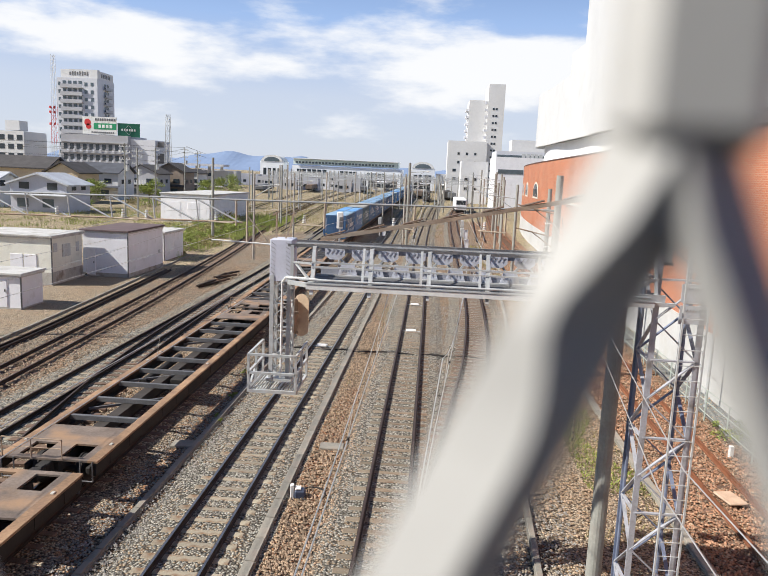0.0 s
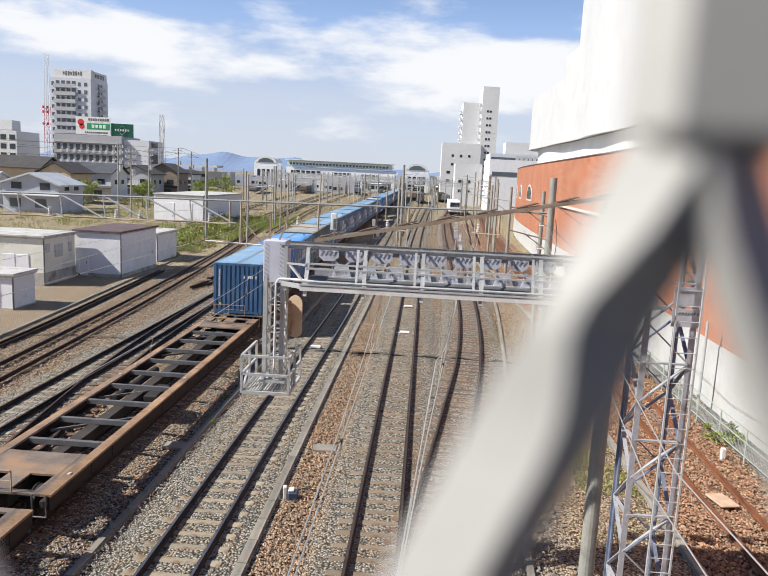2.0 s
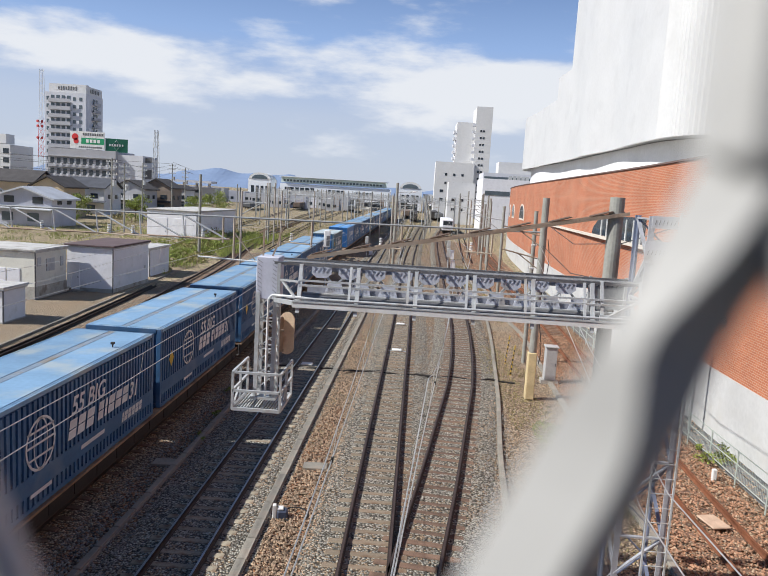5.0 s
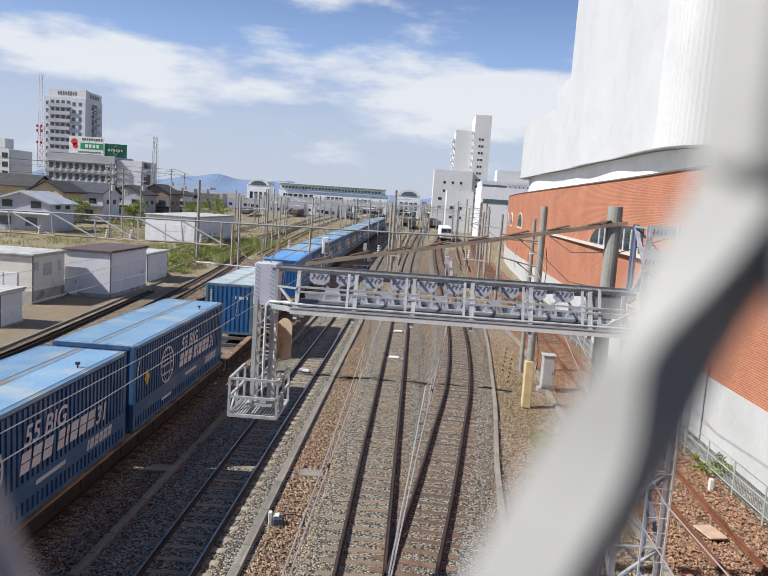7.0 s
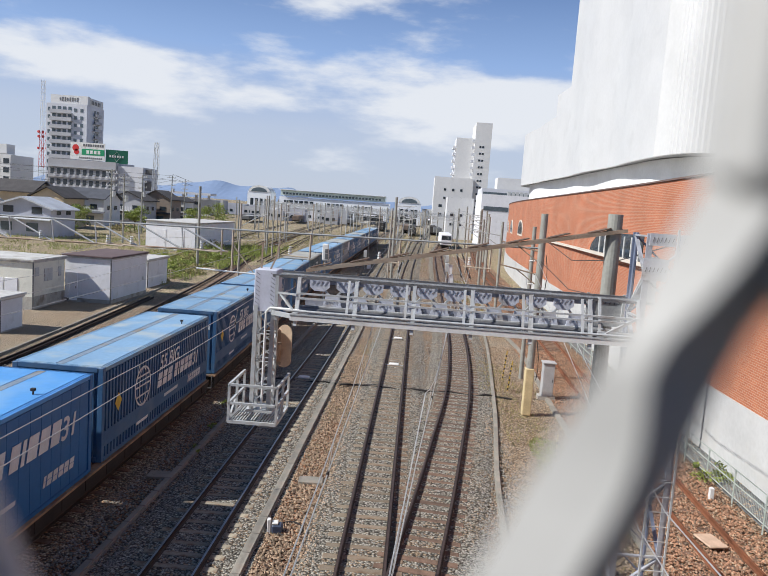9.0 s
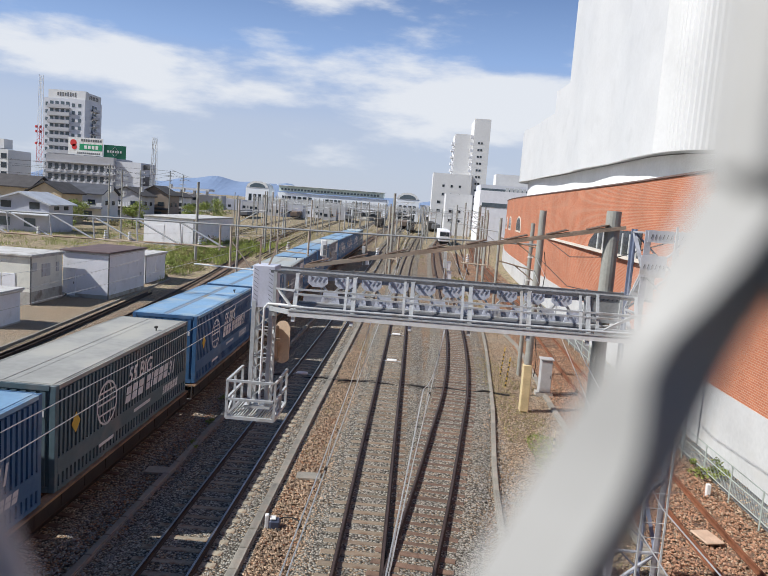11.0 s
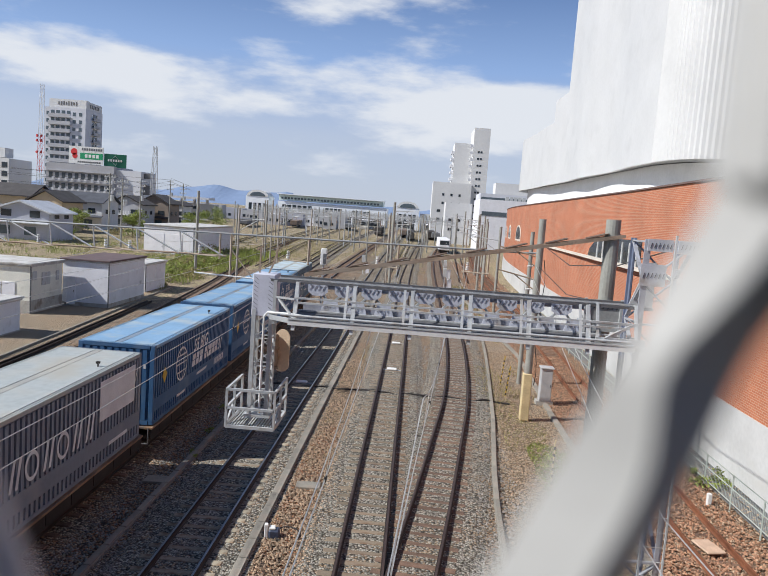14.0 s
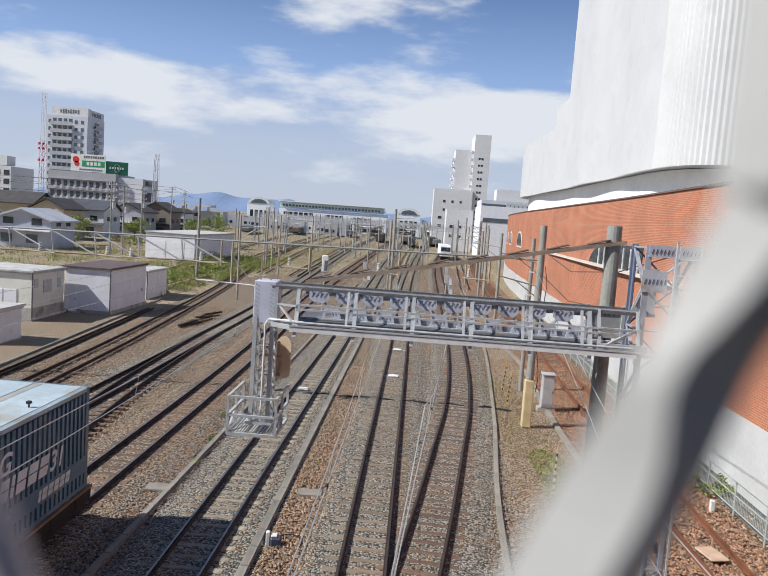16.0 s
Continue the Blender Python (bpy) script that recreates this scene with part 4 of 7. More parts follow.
for i in range(13):
    a = math.pi * i / 12
    pts.append((0.15 * math.cos(a), 0.0, 0.28 + 0.17 * math.sin(a)))
for i in range(13):
    a = math.pi + math.pi * i / 12
    pts.append((0.15 * math.cos(a), 0.0, -0.30 + 0.12 * math.sin(a)))
poly(b, pts, (0, 0.03, 0))
part("backboard", b, TAN, sig)
part("lamp_case", box(B(), -0.13, -0.13, 0, 0.14, 0.22, 0.72, bevel=0.03), RUST, sig)
for z in (-0.26, 0, 0.26):
    part("lamp_hood", bar(B(), (-0.03, 0.03, z), (-0.03, 0.3, z), 0.09, n=12), BLACK, sig)
br = B()
bar(br, (-0.3, -0.35, 0.1), (0, -0.2, 0.1), 0.05)
bar(br, (-0.3, -0.35, -0.3), (0, -0.2, -0.3), 0.05)
bar(br, (-0.3, -0.35, -0.55), (-0.3, -0.35, 0.35), 0.05)
part("bracket", br, RUST, sig)

# rusty cable ladder that climbs from the bridge's left end to the tower's head
lad = thing("cable_ladder", "long rusty sloping cable ladder behind the signal bridge", "cable ladder", Matrix.Identity(4))
PA, PB = Vector((-2.2, GY + 1.25, 7.02)), Vector((4.15, GY + 1.25, 8.29))
for dy in (-0.16, 0.16):
    part("side_rail", bar(B(), PA + Vector((0, dy, 0)), PB + Vector((0, dy, 0)), 0.035, 0.07), RUST, lad)
for i in range(16):
    c = PA + (PB - PA) * ((i + 0.5) / 16)
    part("rung", bar(B(), c - Vector((0, 0.16, 0)), c + Vector((0, 0.16, 0)), 0.04), RUST, lad)
for i in range(8):
    c = PA + (PB - PA) * ((i + 0.4) / 8)
    d = (PB - PA).normalized()
    part("cover_plate", bar(B(), c - d * 0.24 + Vector((0, 0, 0.05)), c + d * 0.16 + Vector((0, 0, 0.09)), 0.3, 0.02), mat("brown_cover", (0.13, 0.085, 0.06), 0.8, 0.2, 0.3, 3.0, 0.2), lad)

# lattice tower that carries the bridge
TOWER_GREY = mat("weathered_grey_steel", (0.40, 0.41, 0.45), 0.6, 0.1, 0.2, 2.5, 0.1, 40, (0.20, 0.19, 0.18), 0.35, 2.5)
TOWER_PLATE = mat("pale_tower_plate", (0.50, 0.52, 0.56), 0.55, 0.05, 0.12, 2.5, 0.1, 40, (0.36, 0.33, 0.30), 0.3, 2.5)
tower = thing("lattice_tower", "galvanised lattice tower with a steel ladder", "lattice tower", pose(4.64, GY + 0.35, -0.27))
TW, TH = 0.42, 8.55
corners = [(-TW, -TW), (TW, -TW), (TW, TW), (-TW, TW)]
for k, (x, y) in enumerate(corners):
    leg = B()
    box(leg, x, y, TH / 2, 0.11, 0.03, TH)
    box(leg, x, y + (0.05 if y < 0 else -0.05), TH / 2, 0.03, 0.11, TH)
    # far legs and right and rear lacing get the shade-coloured steel
    part("leg", leg, SHADED_STEEL if k in (2, 3) else TOWER_GREY, tower)
n = 11
for j in range(n):
    z0, z1 = 0.15 + j * (TH - 0.2) / n, 0.15 + (j + 1) * (TH - 0.2) / n
    for a in range(4):
        (xa, ya), (xb, yb) = corners[a], corners[(a + 1) % 4]
        if (j + a) % 2:
            (xa, ya), (xb, yb) = (xb, yb), (xa, ya)
        part("lacing", bar(B(), (xa, ya, z0), (xb, yb, z1), 0.07, 0.025), TOWER_GREY if a in (0, 3) else SHADED_STEEL, tower)
    if j % 2 == 0:
        for (xa, ya), (xb, yb) in ((corners[0], corners[1]), (corners[0], corners[3])):
            part("strut", bar(B(), (xa, ya, z1), (xb, yb, z1), 0.07, 0.03), TOWER_GREY, tower)
for x in (-0.18, 0.26):
    part("ladder_stile", bar(B(), (x + 0.2, -TW - 0.18, 0.3), (x + 0.2, -TW - 0.18, TH + 0.1), 0.03, 0.045), GALV, tower)
for j in range(28):
    part("ladder_rung", bar(B(), (0.02, -TW - 0.18, 0.5 + j * 0.29), (0.46, -TW - 0.18, 0.5 + j * 0.29), 0.010, n=6), GALV, tower)
for z in (6.35, 6.75):
    part("gusset_plate", box(B(), 0.25, -TW - 0.03, z, 0.5, 0.02, 0.34), TOWER_PLATE, tower)
    s = B()
    for j in range(8):
        bar(s, (0.06 + j * 0.055, -TW - 0.045, z + 0.06), (0.085 + j * 0.055, -TW - 0.045, z + 0.11), 0.009)
    part("slot_pattern", s, DARK_HATCH, tower)
for x, z in ((-0.2, 8.45), (0.35, 8.45), (-0.28, 7.9)):
    part("gusset_plate", box(B(), x, -TW - 0.03, z, 0.46, 0.02, 0.22 if z > 8 else 0.4), TOWER_PLATE, tower)
    s = B()
    for j in range(6):
        bar(s, (x - 0.18 + j * 0.07, -TW - 0.045, z - 0.05), (x - 0.155 + j * 0.07, -TW - 0.045, z + 0.04), 0.010)
    part("slot_pattern", s, DARK_HATCH, tower)

# ---- poles ----
def pole(name, label, x, y, h, r, material, group="", extra=None, n=16):
    t = thing(name, label, "pole", pose(x, y, -0.3), group)
    part("shaft", bar(B(), (0, 0, 0), (0, 0, h + 0.3), r, r * 0.88, n=n), material, t)
    if extra:
        extra(t)
    return t


def cap(t):
    part("band", bar(B(), (0, 0, 6.9), (0, 0, 7.05), 0.18, n=14), GALV, t)


pole("concrete_pole", "thick grey concrete pole behind the signal bridge", 3.93, 14.25, 8.6, 0.165, POLE_GREY, extra=cap)


def arms(t):
    part("yellow_guard", box(B(), -0.02, -0.02, 1.15, 0.38, 0.38, 2.1, bevel=0.03), YELLOW, t, "yellow painted collision guard")
    for z in (6.3, 5.4, 7.3):
        a = B()
        bar(a, (0, 0, z), (-1.7, 0.1, z + 0.35), 0.03, n=6)
        bar(a, (0, 0, z - 0.5), (-1.0, 0.1, z + 0.2), 0.025, n=6)
        part("bracket_arm", a, RUST, t)
    for z in (5.9, 6.9):
        i = B()
        for q in range(4):
            bar(i, (-0.25 - q * 0.06, 0, z), (-0.29 - q * 0.06, 0, z), 0.035, n=8)
        part("insulator", i, WHITE, t)
    c = B()
    tube(c, [(0.2 + 0.12 * math.sin(q * 0.8), -0.1, 7.2 - q * 0.5) for q in range(12)], 0.018)
    part("loose_cable", c, BLACK, t)


pole("catenary_pole", "concrete mast with a yellow base guard and bracket arms", 5.4, 30.4, 8.65, 0.17, POLE_GREY, "catenary poles", arms)
pole("catenary_pole", "slender grey steel mast beside the siding", 6.2, 37.5, 8.0, 0.12, POLE_GREY, "catenary poles")
CAB_GREY = mat("grey_cabinet", (0.42, 0.42, 0.42), 0.6, 0, 0.1, 2.0)
cabinet = thing("relay_cabinet", "pale grey trackside relay cabinet on legs", "cabinet", pose(6.85, 33.6, -0.27))
part("case", box(B(), 0, 0, 1.0, 0.55, 0.5, 1.6, bevel=0.03), CAB_GREY, cabinet)
part("roof", box(B(), 0, 0, 1.84, 0.66, 0.6, 0.08, bevel=0.02), CAB_GREY, cabinet)
part("plinth", box(B(), 0, 0, 0.1, 0.8, 0.6, 0.2), CONCRETE, cabinet)
part("handle", box(B(), 0.2, -0.29, 1.0, 0.04, 0.04, 0.14), GALV_DARK, cabinet)
for x, y in ((5.1, 34.5), (5.15, 37.0), (5.16, 22.76)):
    s = thing("marker_stake", "thin stake with black and yellow bands", "stake", pose(x, y, -0.27, *((0, 0, 0) if y < 30 else (6, 4, 0))))
    part("core", bar(B(), (0, 0, 0), (0, 0, 1.62), 0.028, n=6), YELLOW if y < 30 else MARK_Y, s)
    for j in range(6):
        part("black_band", bar(B(), (0, 0, 0.1 + j * 0.24), (0, 0, 0.2 + j * 0.24), 0.032, n=6), BLACK, s)

# ---- overhead line portal beyond the bridge ----
PY = 31.0
MAST_TAN = mat("tan_rusty_tube", (0.42, 0.35, 0.27), 0.8, 0.1, 0.2, 2.0)
BEAM = mat("dull_grey_beam", (0.30, 0.31, 0.31), 0.6, 0.1, 0.15, 2.5, 0.1)
truss = thing("catenary_portal", "long galvanised lattice beam across the yard", "catenary portal", pose(0, PY, 0))
TX0, TX1 = -24.5, 5.4


def chord_z(x):
    return 6.78 + 0.012 * (x + 24.5)


for dz in (0.0, -1.0):
    end = TX1 if dz == 0 else -8.4
    part("chord", bar(B(), (TX0, 0, chord_z(TX0) + dz), (end, 0, chord_z(end) + dz), 0.042, n=8), BEAM if dz == 0 else RUST, truss)
n = 15
for i in range(n):
    xa, xb = TX0 + (TX1 - TX0) * i / n, TX0 + (TX1 - TX0) * (i + 1) / n
    if i < 8:
        part("diagonal", bar(B(), (xa, 0, chord_z(xa)), (xb, 0, chord_z(xb) - 1.0), 0.04, n=8), GALV, truss)
        part("vertical", bar(B(), (xa, 0, chord_z(xa)), (xa + 0.1, 0, chord_z(xa) - 1.0), 0.035, n=6), GALV, truss)
part("support_post", bar(B(), (TX0, 0, -0.3), (TX0, 0, 7.0), 0.13, n=10), POLE_GREY, truss)

for x in (-9.6, -5.6, -1.6, 2.4):
    part("drop_tube", bar(B(), (x + 0.9, 0, chord_z(x)), (x + 0.9, 0, chord_z(x) - 1.15), 0.045, n=8), MAST_TAN, truss)
for x in (-17.0, -13.9, -12.8, -9.6, -5.6, -1.6, 2.4):
    b = B()
    for q in range(5):
        bar(b, (x, -0.05, chord_z(x) - 0.93 + q * 0.075), (x, -0.05, chord_z(x) - 0.89 + q * 0.075), 0.085 - q * 0.006, n=10)
    part("post_insulator", b, WHITE, truss)
    a = B()
    bar(a, (x - 0.3, -0.3, chord_z(x) - 0.98), (x + 0.9, -0.5, chord_z(x) - 1.0), 0.03, n=6)
    part("registration_arm", a, MAST_TAN, truss)

part("drop_tube", bar(B(), (-8.2, 0, chord_z(-8.2)), (-8.2, 0, 5.02), 0.05, n=8), MAST_TAN, truss)
part("registration_arm", bar(B(), (-9.8, -0.05, 5.13), (-7.1, -0.05, 5.05), 0.032, n=8), WHITE, truss)
part("stay_tube", bar(B(), (-8.2, 0, 6.3), (-7.2, 0, 5.1), 0.03, n=6), MAST_TAN, truss)

# contact and messenger wires
WIRE = mat("bright_wire", (0.55, 0.55, 0.53), 0.4, 0.6, 0.1, 2.0)
WIRE_D = mat("dark_wire", (0.05, 0.05, 0.05), 0.6, 0.3, 0.1, 2.0)


def wire(pts, r, material, label):
    b = tube(B(), pts, r)
    return single("overhead_wire", b, material, label, "wire")


def contact(pts, label):
    """A contact wire, its messenger above and the droppers between."""
    t = thing("overhead_line", label, "overhead line", Matrix.Identity(4))
    low, high = B(), B()
    p3 = [Vector(p) for p in pts]
    tube(low, p3, 0.008)
    run = []
    for a, c in zip(p3, p3[1:]):
        for k in range(8 if c is not p3[-1] else 9):
            f = k / 8
            run.append(a.lerp(c, f) + Vector((0.05, 0, 0.35 + 0.6 * (2 * f - 1) ** 2)))
    tube(high, run, 0.007)
    part("contact_wire", low, WIRE, t)
    part("messenger_wire", high, WIRE, t)
    for a, c in zip(p3, p3[1:]):
        for k in range(1, 6):
            f = k / 6
            p = a.lerp(c, f)
            part("dropper", bar(B(), p, p + Vector((0.05, 0, 0.35 + 0.6 * (2 * f - 1) ** 2)), 0.004, n=4), WIRE, t)
            if k % 2 == 0:
                part("clamp", box(B(), p.x, p.y, p.z, 0.03, 0.09, 0.06, bevel=0.008), BLACK, t, "black wire clamp")
    return t


contact([(-0.95, -8, 5.2), (-0.8, 16, 5.2), (-0.7, 31, 5.2), (-0.9, 88, 5.2), (0.9, 185, 5.2)], "contact wire with messenger over the through track")
contact([(-1.0, -8, 5.2), (0.2, 8.5, 5.2), (1.0, 18.5, 5.2), (2.4, 31, 5.2), (3.6, 88, 5.2)], "contact wire with messenger over the turnout")
contact([(-4.6, -8, 5.1), (-4.6, 31, 5.1), (-5.2, 88, 5.1), (-5.5, 185, 5.1)], "contact wire with messenger over the loop track")
contact([(-9.0, -8, 5.4), (-9.2, 31, 5.4), (-10.5, 88, 5.4), (-10.6, 185, 5.4)], "contact wire with messenger over the main line")
contact([(-12.4, -8, 5.3), (-12.9, 31, 5.3), (-14.6, 88, 5.3)], "contact wire with messenger over the outer track")
wire([(2.0, -3, 5.6), (2.5, 7, 5.3), (3.46, 13.6, 5.2), (5.2, 30.4, 6.1)], 0.008, WIRE, "thin bright stay wire")
wire([(2.6, -3, 5.9), (2.75, 7, 5.5), (3.7, 14.4, 5.5), (5.3, 30.4, 6.6)], 0.008, WIRE, "thin bright stay wire")
for z, x in ((7.6, 5.5), (6.6, 5.9)):
    wire([(5.42, 30.4, z), (5.3, 24, z - 0.5), (5.15, 18, z - 0.1), (5.06, 13.35, min(z + 0.6, 8.2))], 0.014, WIRE_D, "dark cable sagging between the masts")

# ---- brick hall with the white shell roof ----
BRICK_LINE = [(12.4, -30), (12.1, 0), (11.95, 20), (12.05, 30), (12.55, 42), (13.3, 73), (13.9, 95), (15.0, 115), (17.2, 135), (20.5, 150), (30, 162), (45, 165)]
hall = thing("brick_hall", "curved red brick hall with a white shell roof", "hall", Matrix.Identity(4))
line = spline(BRICK_LINE, 1.5)
ZW, ZK = 2.38, 10.75


def brick_mat():
    m = bpy.data.materials.new("red_brick_courses")
    m.use_nodes = True
    n, l = m.node_tree.nodes, m.node_tree.links
    b = n["Principled BSDF"]
    b.inputs["Roughness"].default_value = 0.9
    uv = n.new("ShaderNodeUVMap")
    br = n.new("ShaderNodeTexBrick")
    br.inputs["Color1"].default_value, br.inputs["Color2"].default_value = (0.47, 0.165, 0.082, 1), (0.39, 0.125, 0.062, 1)
    br.inputs["Mortar"].default_value = (0.47, 0.29, 0.20, 1)
    br.inputs["Scale"].default_value, br.inputs["Mortar Size"].default_value = 1.0, 0.011
    br.inputs["Brick Width"].default_value, br.inputs["Row Height"].default_value = 0.30, 0.085
    l.new(uv.outputs["UV"], br.inputs["Vector"])
    no = n.new("ShaderNodeTexNoise")
    no.inputs["Scale"].default_value = 0.35
    no.inputs["Detail"].default_value = 6
    l.new(uv.outputs["UV"], no.inputs["Vector"])
    mx = n.new("ShaderNodeMix")
    mx.data_type, mx.blend_type = "RGBA", "OVERLAY"
    mx.inputs["Factor"].default_value = 0.35
    l.new(br.outputs["Color"], mx.inputs["A"])
    l.new(no.outputs["Fac"], mx.inputs["B"])
    l.new(mx.outputs["Result"], b.inputs["Base Color"])
    bu = n.new("ShaderNodeBump")
    bu.inputs["Strength"].default_value, bu.inputs["Distance"].default_value, bu.invert = 0.6, 0.015, True
    l.new(br.outputs["Fac"], bu.inputs["Height"])
    l.new(bu.outputs["Normal"], b.inputs["Normal"])
    return m


BRICK = brick_mat()


def curtain(name, line, z0, z1, material, parent, out=0.0, thick=0.4, label=""):
    """An upright wall along a line with lengthwise texture coordinates."""
    bm = B()
    uvl = bm.loops.layers.uv.new("UVMap")
    s, run = sides(line), [0.0]
    for a, b in zip(line, line[1:]):
        run.append(run[-1] + (b - a).length)
    rings = []
    for p, r in zip(line, s):
        a, b = p - r * out, p - r * (out - thick)
        rings.append([bm.verts.new((q.x, q.y, z)) for q, z in ((a, z0), (a, z1), (b, z1), (b, z0))])
    for i, (r0, r1) in enumerate(zip(rings, rings[1:])):
        for j in range(4):
            k = (j + 1) % 4
            f = bm.faces.new((r0[j], r0[k], r1[k], r1[j]))
            us = (run[i], run[i], run[i + 1], run[i + 1])
            zs = (rings[0][j].co.z, rings[0][k].co.z, rings[0][k].co.z, rings[0][j].co.z)
            for lp, u, v in zip(f.loops, us, zs):
                lp[uvl].uv = (u, v)
    bm.faces.new(rings[0])
    bm.faces.new(rings[-1][::-1])
    bmesh.ops.recalc_face_normals(bm, faces=bm.faces)
    return part(name, bm, material, parent, label)


curtain("brick_wall", line, ZW, ZK, BRICK, hall, label="curved wall of red brick courses")
curtain("plinth", line, -0.4, ZW - 0.004, mat("white_plinth", (0.52, 0.52, 0.51), 0.7, 0, 0.08, 0.5, 0.05, 30, (0.5, 0.49, 0.46), 0.3, 0.6), hall, 0.06)
curtain("coping", line, ZK + 0.004, ZK + 0.09, mat("brown_coping", (0.15, 0.10, 0.085), 0.8, 0, 0.1, 1.0), hall, 0.08, 0.5)
UPPER = [(23, 127), (18.5, 118.5), (18.9, 90), (19.2, 66), (20.0, 56), (24.0, 52), (40, 50)]
curtain("upper_wall", spline(UPPER[::-1], 1.5)[::-1], ZK - 0.6, 13.9, mat("grey_white_wall", (0.76, 0.77, 0.78), 0.7, 0, 0.06, 0.4), hall)
roof_in = B()
prev = None
for p, r in zip(line, sides(line)):
    a, b = roof_in.verts.new((p.x + r.x * 0.3, p.y + r.y * 0.3, ZK - 0.35)), roof_in.verts.new((p.x + r.x * 14, p.y + r.y * 14, ZK - 0.35))
    if prev:
        roof_in.faces.new((prev[0], prev[1], b, a))
    prev = (a, b)
part("terrace_roof", roof_in, CONCRETE, hall)


# white shells: tall upright cladding, lower at the far end, ribbed round the near corner
dense = spline(BRICK_LINE, 0.25)
dsides = sides(dense)


SHELL = [(40, 45.6), (30, 46.4), (24.4, 47.6), (22.0, 48.8), (19.6, 50.4), (18.3, 53), (17.75, 60), (18.0, 68), (17.5, 78), (17.75, 86), (17.35, 98), (17.3, 108), (17.0, 119), (19, 124), (30, 126)]
shell_line = spline(SHELL, 0.2)


def shell(i0, i1, z1, name, ribs=0.0):
    pts = shell_line[i0:i1]
    if ribs:
        pts = [p - r * (ribs if k % 2 else 0.0) for k, (p, r) in enumerate(zip(pts, sides(pts)))]
    return curtain(name, pts[::-1], 13.8, z1, HALL_WHITE, hall, 0.0, 0.3)


i_corner = min(range(len(shell_line)), key=lambda k: (shell_line[k] - Vector((18.0, 55.5, 0))).length)
i_step = min(range(len(shell_line)), key=lambda k: (shell_line[k] - Vector((17.4, 95, 0))).length)
i_mid = min(range(len(shell_line)), key=lambda k: (shell_line[k] - Vector((17.6, 88.5, 0))).length)
shell(0, i_corner + 1, 42.0, "ribbed_shell", 0.1)
shell(i_corner, i_mid + 1, 42.0, "tall_shell")
shell(i_mid, i_step + 1, 24.8, "step_shell")
shell(i_step, len(shell_line), 22.0, "low_shell")
under = B()
ring_v = [under.verts.new((p.x, p.y, 13.98)) for p in shell_line[::5]]
under.faces.new(ring_v)
part("soffit", under, mat("grey_soffit", (0.40, 0.41, 0.42), 0.7, 0, 0.06, 0.4), hall)
part("low_roof", box(B(), 26, 104, 21.9, 16, 38, 0.2), CONCRETE, hall)


def at_wall(y):
    i = min(range(len(dense)), key=lambda k: abs(dense[k].y - y) + (0 if dense[k].x < 25 else 99))
    return dense[i], dsides[i]


def wall_plate(y0, y1, zs, out, name, material, thick=0.06, label=""):
    """A plate on the brick wall: zs are (fraction along, height) of its outline."""
    pts = []
    for f, z in zs:
        p, r = at_wall(y0 + (y1 - y0) * f)
        pts.append((p.x - r.x * out, p.y - r.y * out, z))
    b = B()
    poly(b, pts, (thick, 0, 0))
    return part(name, b, material, hall, label)


def arch(y0, y1, z0, z1, steps=8):
    return [(0, z0)] + [(0.5 - 0.5 * math.cos(math.pi * k / steps), z0 + (z1 - z0) * (0.35 + 0.65 * math.sin(math.pi * k / steps))) for k in range(steps + 1)] + [(1, z0)]


for y0, y1, z0, z1 in ((93.5, 98.5, 6.3, 8.0), (108, 112, 6.2, 7.9), (119, 122, 6.1, 7.7)):
    wall_plate(y0 - 0.5, y1 + 0.5, arch(0, 1, z0 - 0.25, z1 + 0.22), 0.06, "window_surround", mat("pale_stone", (0.62, 0.56, 0.48), 0.8, 0, 0.08, 1.0), label="pale arched surround")
    wall_plate(y0, y1, arch(0, 1, z0, z1), 0.09, "arched_window", GLASS)
STONE = MATS["pale_stone"]
wall_plate(32.0, 70, [(0, 6.28), (1, 6.28), (1, 6.46), (0, 6.46)], 0.2, "string_course", STONE, 0.25)
wall_plate(39.0, 52.3, [(0, 6.47), (1, 6.47), (0.95, 7.0), (0.86, 7.5), (0.74, 7.85), (0, 7.95)], 0.05, "slanted_window", GLASS, label="long sloping dark window")
for k in range(7):
    y = 39.6 + k * 1.6
    p, r = at_wall(y)
    part("mullion", box(B(), p.x - 0.09, y, 7.1, 0.08, 0.08, 1.3), WHITE, hall)
for y in (31.5, 27.0):
    p, r = at_wall(y)
    part("wall_vent", box(B(), p.x - 0.1, y, 4.4, 0.25, 0.35, 0.25, bevel=0.05), GALV_DARK, hall)
part("wall_downpipe", bar(B(), (18.95, 67, 10.4), (18.95, 67, 13.9), 0.16, n=8), GALV, hall)

# footway and fence between siding and hall
area("pavement_strip", [(10.9, -12), (11.95, -12), (11.93, 30), (12.4, 45), (12.95, 70), (11.6, 70), (11.2, 45), (10.85, 30)], -0.2, mat("footway_asphalt", (0.15, 0.15, 0.145), 0.9, 0, 0.15, 1.5, 0.2, 60, (0.21, 0.20, 0.18), 0.3), "narrow grey asphalt footway along the hall")
fence = thing("trackside_fence", "low pale green mesh fence on thin posts", "fence", Matrix.Identity(4))
MESHF = mat("pale_green_fence", (0.42, 0.47, 0.43), 0.6, 0.2, 0.1, 2.0)
fl = spline([(10.75, 10), (10.72, 30), (11.1, 45), (11.5, 70)], 2.0)
